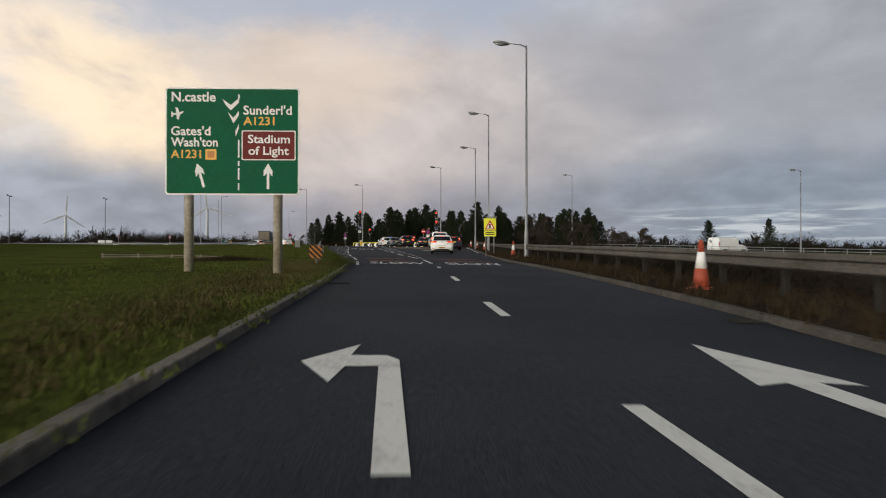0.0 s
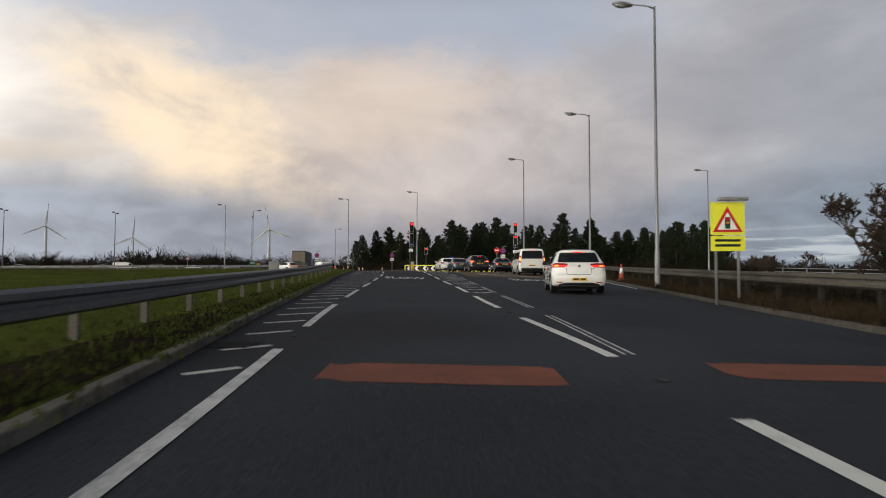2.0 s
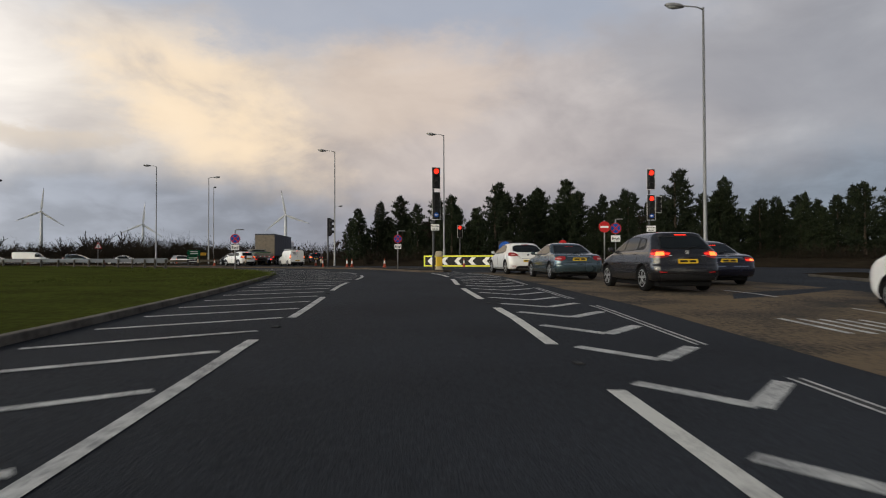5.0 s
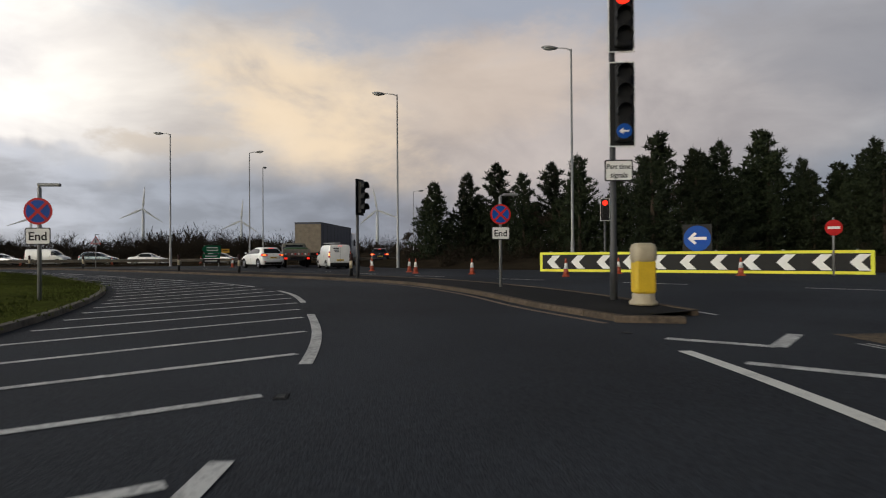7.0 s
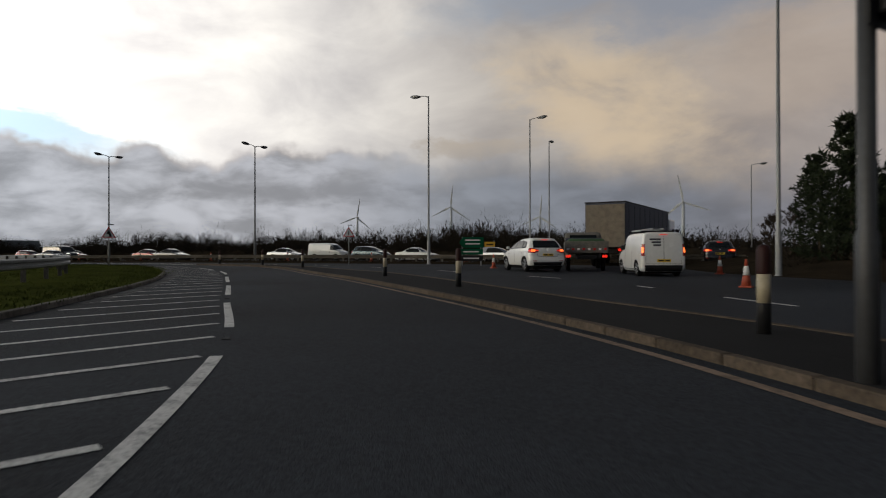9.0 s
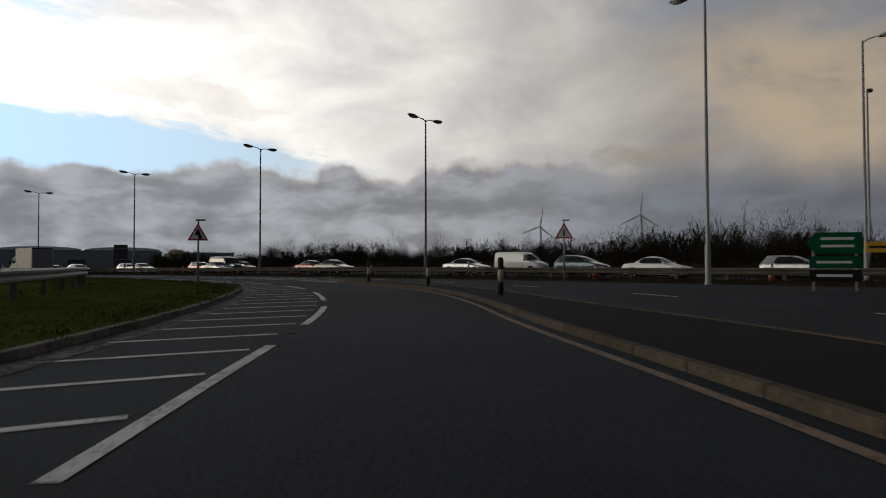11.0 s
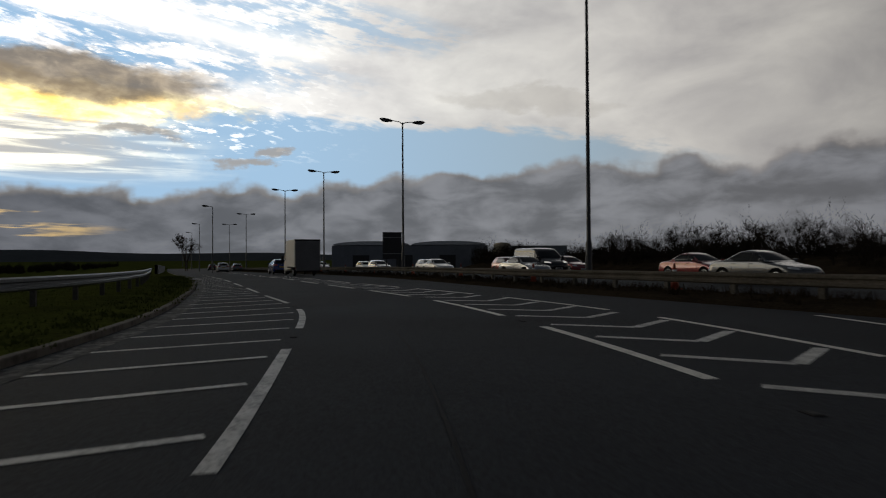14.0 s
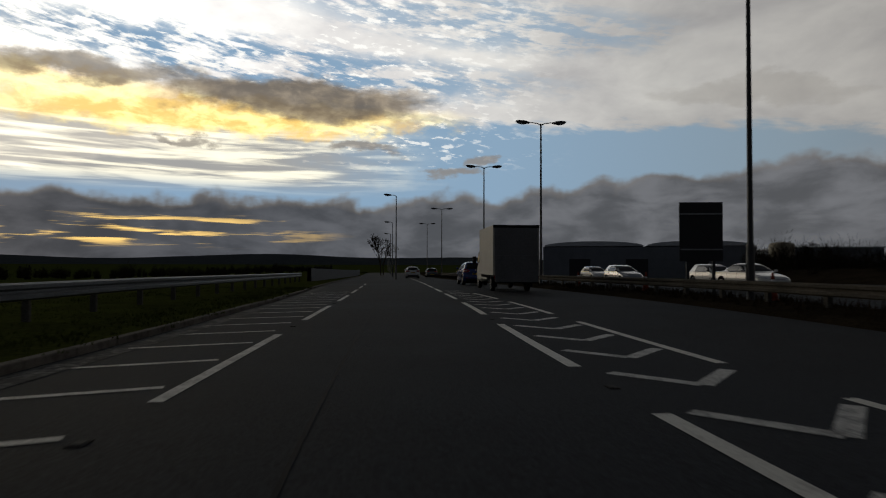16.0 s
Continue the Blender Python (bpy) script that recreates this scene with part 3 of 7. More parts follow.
def kerb_run(name, line, side, label, mat=KERB, top=0.14):
    """A row of separate kerb stones along a line."""
    ob = thing(name, Matrix.Identity(4), label, "kerb", kind="structure")
    bm = B()
    box(bm, (0, 0, top - 0.12), (0.14, 0.985, 0.24), 0.018)
    me = part("kerbstone", bm, mat, ob)
    mesh = me.data
    bpy.data.objects.remove(me)
    pts = resample(line, 1.0)
    for a, b in zip(pts, pts[1:]):
        m = (a + b) / 2
        d = (b - a).normalized()
        n = Vector((-d.y, d.x)) * 0.07 * side
        x, y = m.x + n.x, m.y + n.y
        rise = math.degrees(math.atan2(g(b.x, b.y) - g(a.x, a.y), 1.0))
        piece("kerbstone", mesh, ob, Matrix.Translation((x, y, g(x, y))) @ Euler((radians(rise), 0, math.atan2(-d.x, d.y))).to_matrix().to_4x4())
    return ob


kerb_run("kerb_left", [p for p in KERB_LEFT if p.y > -6 and p.x > -200], 1, "weathered concrete kerbstones beside the grass", top=0.10)
kerb_run("kerb_right", [p for p in KERB_RIGHT if p.y > -6], -1, "dirty concrete kerbstones below the barrier", KERB_DARK, 0.11)

# raised island between the slip lane and the roundabout
bm = B()
n = 60
ea, eb = resample(ISLAND_EDGE, length(ISLAND_EDGE) / n), resample(ISLAND_BACK, length(ISLAND_BACK) / n)
n = min(len(ea), len(eb))
rows = [[bm.verts.new((*(a.lerp(b, k / 3)), g(*a.lerp(b, k / 3)) + 0.085)) for k in range(4)] for a, b in zip(ea[:n], eb[:n])]
for r0, r1 in zip(rows, rows[1:]):
    for k in range(3):
        bm.faces.new((r0[k + 1], r0[k], r1[k], r1[k + 1]))
tagged(part("splitter_island", bm, ISLAND), "narrow raised island paved in dark asphalt", "traffic island", kind="structure")
ring = [p for p in ISLAND_EDGE]
kerb_run("kerb_island", ring, -1, "grimy brown concrete kerbstones edging the traffic island", KERB_ISLE, 0.10)
kerb_run("kerb_island_back", ISLAND_BACK, 1, "grimy brown concrete kerbstones edging the traffic island", KERB_ISLE, 0.10)
nose = spline([ISLAND_EDGE[0], (-4.75, 101.9), (-4.1, 102.3), ISLAND_BACK[0]], 0.4)
kerb_run("kerb_island_nose", nose, 1, "rounded concrete kerb at the nose of the island", KERB_ISLE, 0.10)


# ---------------------------------------------------------------- road markings
def marking(name, lines, width, label, mat=PAINT, group="road markings"):
    bm = B()
    for pl in lines:
        ribbon(bm, pl, [width / 2, -width / 2], [0.006, 0.006])
    for f in bm.faces:
        f.normal_update()
        if f.normal.z < 0:
            f.normal_flip()
    return tagged(part(name, bm, mat), label, "road marking", group, "structure")


def dashes(line, mark, gap, start, end, width, label, mat=PAINT):
    s = start
    while s < end:
        pl = cut(line, s, min(s + mark, end))
        if len(pl) > 1:
            marking("lane_dash", [pl], width, label, mat, "dashes of one line")
        s += mark + gap


def nearest_gap(p, d, line, most=9.0):
    """How far it is from p along d to the line."""
    best = most
    for a, b in zip(line, line[1:]):
        e = b - a
        den = d.x * e.y - d.y * e.x
        if abs(den) < 1e-9:
            continue
        r = a - p
        t = (r.x * e.y - r.y * e.x) / den
        u = (r.x * d.y - r.y * d.x) / den
        if 0 <= u <= 1 and 0.1 < t < best:
            best = t
    return best




def dash_row(line, starts, share, width, label, mat=PAINT, hollow=False):
    """Dashes that begin at the given lengths along the line; share: the painted part of each step."""
    for s0, s1 in zip(starts, starts[1:]):
        pl = cut(line, s0, s0 + (s1 - s0) * share)
        if len(pl) < 2:
            continue
        if hollow:
            ns = normals(pl)
            edges = [[p + n * o for p, n in zip(pl, ns)] for o in (width / 2 - 0.02, 0.02 - width / 2)]
            marking("lane_dash", edges, 0.04, label, mat, "dashes of one line")
            marking("worn_dash_core", [pl], width - 0.085, "grey core of a worn white dash", SCUFF, "dashes of one line")
        else:
            marking("lane_dash", [pl], width, label, mat, "dashes of one line")


LEFT_STARTS = [0.6, 7.2, 14.1, 21.5, 28.4, 34.8, 41.1, 47.3, 53.9, 60.5, 67.2, 74.7, 82.0, 89.1, 95.7, 102.0, 108.0, 114.6, 120.5, 127.2, 134.0, 140.7, 147.5, 153.9, 160.4, 167.0, 174.5, 181.8, 189.0, 196.2, 203.4, 210.6]
RIGHT_STARTS = [67.6, 75.6, 82.9, 89.9, 96.7, 103.5, 109.8, 115.9, 122.0, 128.0, 134.4, 142.9]
EXIT_STARTS = [0.4, 7.6, 14.1, 21.4, 28.0, 34.6, 41.9, 49.3, 56.6, 63.8, 71.0, 78.2, 85.4, 92.6, 99.8, 107.0, 114.2]
dash_row(LINE_LEFT, LEFT_STARTS, 0.65, 0.125, "broken white line beside a hatched margin", WORN)
dashes(LINE_RIGHT, 1.9, 5.4, 48.2, 64, 0.14, "short white lane dash")
dashes(LINE_RIGHT, 1.9, 4.9, 1.0, 46, 0.14, "short white lane dash")
dash_row(LINE_RIGHT, RIGHT_STARTS, 0.66, 0.15, "long white hazard line dash")
dash_row(LINE_RIGHT_B, [v - 75.6 + 1.3 for v in RIGHT_STARTS[1:]], 0.72, 0.15, "long white hazard line dash with worn middle", WORN, hollow=True)
dash_row(EXIT_A, EXIT_STARTS, 0.68, 0.15, "long white hazard line dash")
dash_row(EXIT_B, EXIT_STARTS[:9], 0.72, 0.14, "long white hazard line dash")
dashes(spline([(3.5, 110), (-3.5, 114.2), (-8.9, 117.8), (-14.5, 122.3), (-20, 127.5)], 0.5), 2.2, 3.2, 1.0, 30, 0.12, "short white lane dash")
dashes(spline([(5.6, 73.5), (4.9, 80), (4.0, 88), (2.9, 96), (1.9, 102)], 0.5), 2.4, 2.4, 0.5, 28, 0.12, "short white lane dash on buff surfacing", WORN)
dashes(LANE_MID, 2.0, 5.5, 4.0, 150, 0.12, "short white lane dash")

# hatched margin on the left
HATCH_RUNS = [(10.58, 3), (15.13, 6), (23.95, 3), (28.4, 2), (31.25, 4), (37.2, 17), (63.15, 5), (70.18, 2), (73.56, 3), (79.07, 4), (85.01, 4), (90.74, 2), (93.5, 2), (96.3, 12),
              (113.48, 5), (120.25, 3), (124.3, 8), (136.61, 4), (143.06, 4), (149.18, 3), (153.93, 4), (160.11, 4), (166.06, 4), (172.48, 13), (192.0, 0)]
hatch_places = [a + (b - a) * k / n for (a, n), (b, _) in zip(HATCH_RUNS, HATCH_RUNS[1:]) for k in range(n)]
for s0 in hatch_places:
    seg = cut(LINE_LEFT, s0 - 0.3, s0 + 0.3)
    p = (seg[0] + seg[-1]) / 2
    tt = (seg[-1] - seg[0]).normalized()
    n = Vector((-tt.y, tt.x))
    lean = float(np.interp(s0, [25, 62, 95, 120, 192], [0.9, 0.62, 0.6, 0.33, 0.4]))
    d = (n - tt * lean).normalized()
    q = p + d * 0.17
    far = nearest_gap(q, d, KERB_LEFT) - 0.34
    if far > 0.12:
        marking("hatch_bar", [[q, q + d * far * 0.5, q + d * far]], 0.11, "slanting white hatch bar on the road margin", WORN, "hatch bars of the left margin")


def chevrons(a, b, places):
    for s in places:
        pa = cut(a, s, s + 0.5)
        if not pa:
            continue
        p = pa[0]
        d = (pa[-1] - pa[0]).normalized()
        nr = Vector((d.y, -d.x))
        w = nearest_gap(p + nr * 0.06, nr, b, 5)
        if 0.5 < w < 4:
            apex = p + nr * w * 0.52 - d * min(0.8, w * 0.42)
            marking("chevron_mark", [[p + nr * 0.24, apex + d * 0.02], [apex, p + nr * (w - 0.12) + d * 0.1]], 0.17, "white chevron bar between two lanes", WORN, "chevron bars")


chevrons(LINE_RIGHT, LINE_RIGHT_B, [89.9, 92.1, 94.4, 96.6, 98.5, 100.35, 102.25] + [102.25 + 1.69 * k for k in range(1, 16)] + [129.27, 130.94, 132.4, 133.9, 135.6, 137.5, 139.3, 140.9])
chevrons(EXIT_A, EXIT_B, [2.2 + 1.685 * k for k in range(36)])
marking("edge_line", [[p - n * -0.0 + n * 0.28 for p, n in zip(ISLAND_EDGE, normals(ISLAND_EDGE))]], 0.12, "faded line along the island kerb", FADED)
marking("edge_line", [[p - n * 0.3 for p, n in zip(ISLAND_BACK, normals(ISLAND_BACK))]], 0.10, "faded white line behind the island", WORN)
marking("edge_line", [[p + n * 0.28 for p, n in zip(KERB_RIGHT, normals(KERB_RIGHT)) if 56 < p.y < 92]], 0.12, "continuous white line by the coned lane")
# strip of grit along the kerb, wet sheen painted into its pale colour
marking("edge_line", [[p - n * 0.25 for p, n in zip(KERB_LEFT, normals(KERB_LEFT)) if p.x < -26 and p.x > -115]], 0.40, "pale grit along the left kerb, with wet sheen coloured in", GRIT_SHEEN)

for y0, x0, x1, w in ((34.35, -1.2, 0.95, 0.95), (30.4, -0.9, 1.2, 0.95), (34.85, 2.6, 5.2, 0.95), (30.9, 3.0, 5.3, 0.95)):
    bm = B()
    wear = random.Random(int(y0 * 10))
    cols = []
    for k in range(33):
        u = k / 32
        bite = 0.30 * wear.random() * (max(0.0, 0.14 - u) + max(0.0, u - 0.93)) / 0.14
        x = x0 + (x1 - x0) * u
        cols.append([bm.verts.new((x + wear.uniform(-.02, .02), y, g(x, y) + 0.005)) for y in (y0 - w * (.5 - bite) + wear.uniform(-.02, .02), y0 + w * (.5 - bite) + wear.uniform(-.02, .02))])
    for a, b in zip(cols, cols[1:]):
        bm.faces.new((a[0], b[0], b[1], a[1]))
    tagged(part("rumble_bar", bm, RED_BAR), "worn red surfacing bar across the lane", "road marking", "red bars", "structure")

marking("road_joint", [spline([(-52, 131.6), (-60, 132.0), (-68, 131.5), (-78, 128.9), (-88, 125.3), (-104, 119.6), (-130, 110)], 1.0)], 0.03, "faint worn joint between two strips of asphalt", SEAM)
# buff high-grip surfacing in the queue lanes
bm = B()
buff = spline([(5.3, 70.6), (4.9, 74), (3.9, 84), (3.0, 92), (1.9, 99), (0.6, 104)], 2.0)
ribbon(bm, buff, [3.8, 1, -2, -4.6], [0.003, 0.003, 0.003, 0.003])
for f in bm.faces:
    f.normal_update()
    if f.normal.z < 0:
        f.normal_flip()
tagged(part("high_grip_surface", bm, BUFF), "buff high-grip surfacing in the queue lanes", "road surface", kind="structure")



def road_stud(line, s, side=0.0):
    """A cat's eye: an iron shoe with a rubber pad and two pale reflectors, let into the road."""
    seg = cut(line, s, s + 0.3)
    if len(seg) < 2:
        return
    p, d = seg[0], (seg[-1] - seg[0]).normalized()
    x, y = p.x - d.y * side, p.y + d.x * side
    ob = thing("road_stud", stand(x, y, math.degrees(math.atan2(-d.x, d.y)), 0.002), "worn iron road stud with pale reflectors between lane dashes", "road stud", "road studs", "structure")
    part("shoe", box(B(), (0, 0, .003), (.10, .15, .008), .002), SEAM, ob)
    part("pad", box(B(), (0, 0, .008), (.065, .09, .008), .002), SCUFF, ob, "scuffed grey rubber pad")


for row_, starts_ in ((LINE_LEFT, LEFT_STARTS), (LINE_RIGHT, RIGHT_STARTS), (EXIT_A, EXIT_STARTS[:11])):
    for s0, s1 in zip(starts_, starts_[1:]):
        road_stud(row_, s0 + (s1 - s0) * 0.83)


def gully(x, y, turn):
    ob = thing("gully_grate", stand(x, y, turn, 0.004), "rusty iron gully grate beside the kerb", "drain", "gully grates", "structure")
    part("frame", box(B(), (0, 0, .004), (.46, .52, .012), .004), SEAM, ob)
    for k in range(6):
        part("bar", box(B(), (-.175 + .07 * k, 0, .012), (.03, .42, .012), .003), DARKPOST, ob)


for q in (8, 30, 54):
    k_ = min(KERB_RIGHT, key=lambda p: abs(p.y - q))
    gully(k_.x - 0.28, k_.y, 0)
    k_ = min(KERB_LEFT, key=lambda p: abs(p.y - q - 6) if p.y < 100 else 999)
    gully(k_.x + 0.30, k_.y, 0)


def lettering(word, x, y, turn, width, depth):
    """A word laid on the road, stretched along it."""
    cu = bpy.data.curves.new("road_word", "FONT")
    cu.body, cu.size, cu.resolution_u, cu.align_x = word, 1.0, 3, "CENTER"
    cu.offset = 0.012
    ob = bpy.data.objects.new("tmp_word", cu)
    scene.collection.objects.link(ob)
    me = bpy.data.meshes.new_from_object(ob.evaluated_get(bpy.context.evaluated_depsgraph_get()))
    bpy.data.objects.remove(ob)
    xs = [v.co.x for v in me.vertices]
    ys = [v.co.y for v in me.vertices]
    kx, ky = width / (max(xs) - min(xs)), depth / (max(ys) - min(ys))
    c, s = math.cos(radians(turn)), math.sin(radians(turn))
    for v in me.vertices:
        a, b = (v.co.x - (min(xs) + max(xs)) / 2) * kx, (v.co.y - min(ys)) * ky
        X, Y = x + a * c - b * s, y + a * s + b * c
        v.co = (X, Y, g(X, Y) + 0.008)
    me.materials.append(PAINT)
    return tagged(new("road_word", me), "white word SLOW painted on the asphalt", "road marking", "words on the road", "structure")


lettering("SLOW", 0.45, 26.4, 0, 2.45, 2.3)
lettering("SLOW", 3.95, 26.6, 0, 2.6, 2.5)
lettering("SLOW", -2.42, 62.6, 5, 2.35, 2.5)
lettering("SLOW", 5.3, 65.6, 4, 2.9, 2.6)


def lane_words(x, y, turn, rows):
    """Worn lane destinations that cannot be read: upright strokes of their size."""
    c, s = math.cos(radians(turn)), math.sin(radians(turn))
    for r, n in enumerate(rows):
        lines = []
        for k in range(n):
            a, b = (k - (n - 1) / 2) * 0.34, r * 2.5
            lines.append([Vector((x + a * c - q * s, y + a * s + q * c)) for q in (b, b + 0.8, b + 1.6)])
        marking("lane_word_bars", lines, 0.13, "row of worn white lane letters on buff surfacing", WORN, "words on the road")


lane_words(3.4, 75.0, 6, [6, 5])
lane_words(6.2, 73.6, 4, [5])


def road_arrow(x, y, outline, label):
    bm = B()
    vs = [bm.verts.new((x + a, y + b, g(x + a, y + b) + 0.007)) for a, b in outline]
    bm.faces.new(vs)
    bmesh.ops.triangulate(bm, faces=bm.faces[:])
    for f in bm.faces:
        f.normal_update()
        if f.normal.z < 0:
            f.normal_flip()
    return tagged(part("road_arrow", bm, PAINT), label, "road marking", "arrows on the road", "structure")


bend = [(-0.75, 1.25), (-0.30, 2.05), (-0.36, 1.5), (-0.05, 1.5), (0.05, 1.3), (0.05, -1.2), (-0.12, -1.2), (-0.12, 1.05), (-0.38, 1.05), (-0.46, 0.5)]
road_arrow(0.05, 3.8, bend, "worn white left-turn arrow on the asphalt")
ahead = [(0.0, 2.2), (-0.42, 0.4), (-0.14, 0.5), (-0.14, -2.4), (0.12, -2.4), (0.12, 0.5), (0.42, 0.4)]
road_arrow(3.1, 3.8, ahead, "white ahead arrow on the asphalt")



# ---------------------------------------------------------------- lamp columns
def lamp_head(ob, tip, way, mat):
    """A long flat lantern at the end of an arm; way: unit direction outwards."""
    bm = B()
    r = bmesh.ops.create_uvsphere(bm, u_segments=14, v_segments=8, radius=1)
    a = math.atan2(way.y, way.x)
    m = Matrix.Translation(Vector(tip) + way * 0.38) @ Euler((0, radians(-6), a)).to_matrix().to_4x4() @ Matrix.Diagonal((0.50, 0.19, 0.12, 1))
    bmesh.ops.transform(bm, matrix=m, verts=r["verts"])
    head = part("lantern", bm, mat, ob, smooth=True)
    bm = B()
    r = bmesh.ops.create_uvsphere(bm, u_segments=12, v_segments=6, radius=1)
    m = Matrix.Translation(Vector(tip) + way * 0.45 - Vector((0, 0, 0.05))) @ Euler((0, radians(-6), a)).to_matrix().to_4x4() @ Matrix.Diagonal((0.34, 0.15, 0.11, 1))
    bmesh.ops.transform(bm, matrix=m, verts=r["verts"])
    part("lens", bm, LENS, head, "clear plastic bowl", smooth=True)


def lamp_column(x, y, h, arms, reach, label, mat=POLE):
    ob = thing("street_lamp", stand(x, y), label, "street lamp", "street lamps")
    bm = B()
    lathe(bm, [(0.16, -0.3), (0.16, 0.02), (0.115, 0.06), (0.115, 1.7), (0.085, 1.8), (0.05, h)], 12)
    part("column", bm, mat, ob, smooth=True)
    bm = box(B(), (0, -0.113, 0.95), (0.11, 0.02, 0.55), 0.006)
    part("access_door", bm, mat, ob)
    for deg in arms:
        w = Vector((-math.sin(radians(deg)), math.cos(radians(deg)), 0))
        tip = w * reach + Vector((0, 0, h + 0.10))
        bm = tube(B(), [(0, 0, h - 0.1), w * reach * 0.3 + Vector((0, 0, h + 0.03)), tip], [0.04, 0.035, 0.03], 8)
        part("arm", bm, mat, ob, smooth=True)
        lamp_head(ob, tip, w, mat)
    return ob


TALL = "tall grey street lamp with one arm over the road"
for x, y, h, deg, reach in ((8.05, 35.0, 12.55, 90, 1.1), (9.4, 56.5, 13.0, 90, 1.1), (11.1, 76.9, 12.9, 90, 1.1), (8.6, 98.7, 12.9, 92, 1.0), (-5.25, 130.2, 13.2, 98, 0.9),
                            (-17.75, 136.6, 12.8, 98, 1.0), (-43.05, 145.95, 12.8, 98, 0.8), (-41.8, 158.9, 13.1, 280, 0.8), (-45.3, 168.9, 13.0, 10, 0.5), (-30.4, 192.8, 11.9, 285, 0.9), (32.2, 104.6, 13.0, 90, 0.9),
                            (60, 84, 12.5, 90, 0.9)):
    lamp_column(x, y, h, [deg], reach, TALL)
for x, y, a in ((-63.7, 144.75, 12), (-80.6, 138.55, 16), (-102.3, 131.7, 18), (-123.3, 123.4, 20), (-139.0, 116.4, 20), (-175, 102.4, 20), (-205, 91, 20)):
    lamp_column(x, y, 11.1 if -110 < x < -60 else 10.7, [a, a + 180], 0.85, "dark street lamp with two arms in the central reserve", DARKPOLE)
for k, (x, y) in enumerate(((-148.8, 104.2), (-185, 90.6), (-222, 76.6), (-262, 61.5), (-300, 47))):
    lamp_column(x, y, 9.6, [200], 0.6, "slender street lamp beside the far dual carriageway", DARKPOLE)


# ---------------------------------------------------------------- crash barriers
def barrier(name, line, top, mat, post_mat, step, label, face=-1, post=(0.10, 0.15)):
    """Corrugated steel beam on a row of posts. face: the side of the line on which the beam is bolted."""
    ob = thing(name, Matrix.Identity(4), label, "crash barrier")
    pl = resample(line, 1.0)
    offs = [0.0, 0.045, 0.045, 0.0, 0.0, 0.045, 0.045, 0.0]
    zs = [0.0, -0.035, -0.095, -0.13, -0.17, -0.205, -0.265, -0.30]
    bm = B()
    outer = ribbon(bm, pl, [face * (0.09 + o) for o in offs] + [face * 0.085, face * 0.085, face * 0.09], [top + z for z in zs] + [top - 0.30, top, top])
    part("beam", bm, mat, ob, "long corrugated steel beam", smooth=False)
    bm = box(B(), (0, 0, (top - 0.25) / 2 - 0.15), (post[0], post[1], top + 0.22), 0.008)
    tmp = part("post", bm, post_mat, ob)
    me = tmp.data
    bpy.data.objects.remove(tmp)
    pts = resample(line, step)
    for i, p in enumerate(pts):
        q = pts[min(i + 1, len(pts) - 1)] - pts[max(i - 1, 0)]
        piece("post", me, ob, Matrix.Translation((p.x, p.y, g(p.x, p.y) + 0.1)) @ Matrix.Rotation(math.atan2(-q.x, q.y), 4, "Z"))
    return ob


RAIL_LEFT = spline([(-2.5, 22.0), (-3.05, 28.4), (-3.65, 32.3), (-4.7, 42), (-6.1, 55.4), (-7.4, 67.7)], 1.0)
barrier("crash_barrier", RAIL_LEFT, 0.71, RAILM, RAILPOST, 1.9, "galvanised steel crash barrier on short posts in the grass", post=(0.09, 0.07))
RAIL_RIGHT = [p - n * 1.55 for p, n in zip(KERB_RIGHT, normals(KERB_RIGHT)) if -10 < p.y < 92]
barrier("crash_barrier", RAIL_RIGHT, 0.95, DULL, DARKPOST, 2.4, "dull steel crash barrier above a bare soil bank", face=1, post=(0.10, 0.14))
RAIL_EXIT = spline([(-22, 107.0), (-26, 111.2), (-31, 115.0), (-38.5, 119.3), (-46, 121.7), (-53, 123.0), (-60, 123.7), (-68, 123.9), (-75, 123.2), (-83, 121.2), (-94, 117.2), (-110, 110.9), (-126, 104.6)], 1.0)
barrier("crash_barrier", RAIL_EXIT, 0.80, RAILM, RAILPOST, 2.4, "steel crash barrier curving along the exit road", post=(0.12, 0.08))
RAIL_MID = [p for p in RESERVE if p.x > -225]
barrier("crash_barrier", RAIL_MID, 0.72, DULL, RAILPOST, 2.4, "weathered steel barrier along the central reserve", face=1, post=(0.12, 0.16))

bm = B()
ribbon(bm, RESERVE, [1.6, 1.3, 0, -1.3, -1.6], [0.0, 0.12, 0.16, 0.12, 0.0])
tagged(part("central_reserve", bm, SOIL), "narrow strip of soil and grass under the barrier", "verge", kind="structure")
bm = B()
ribbon(bm, [p for p in RESERVE if p.x < -20], [-1.6, -5, -9.5, -16.5], [0.01, 0.01, 0.01, 0.01])
for f in bm.faces:
    f.normal_update()
    if f.normal.z < 0:
        f.normal_flip()
tagged(part("far_carriageway", bm, ASPHALT), "asphalt of the opposite carriageway", "road", kind="structure")

# low parapet past the end of the exit barrier
bm = B()
par = spline([(-126, 105.2), (-150, 96.4), (-200, 78)], 4.0)
ribbon(bm, par, [0.15, 0.15, -0.15, -0.15], [-0.2, 1.15, 1.15, -0.2])
tagged(part("bridge_parapet", bm, SIGNBACK), "dark solid parapet beside the exit road", "parapet", kind="structure")


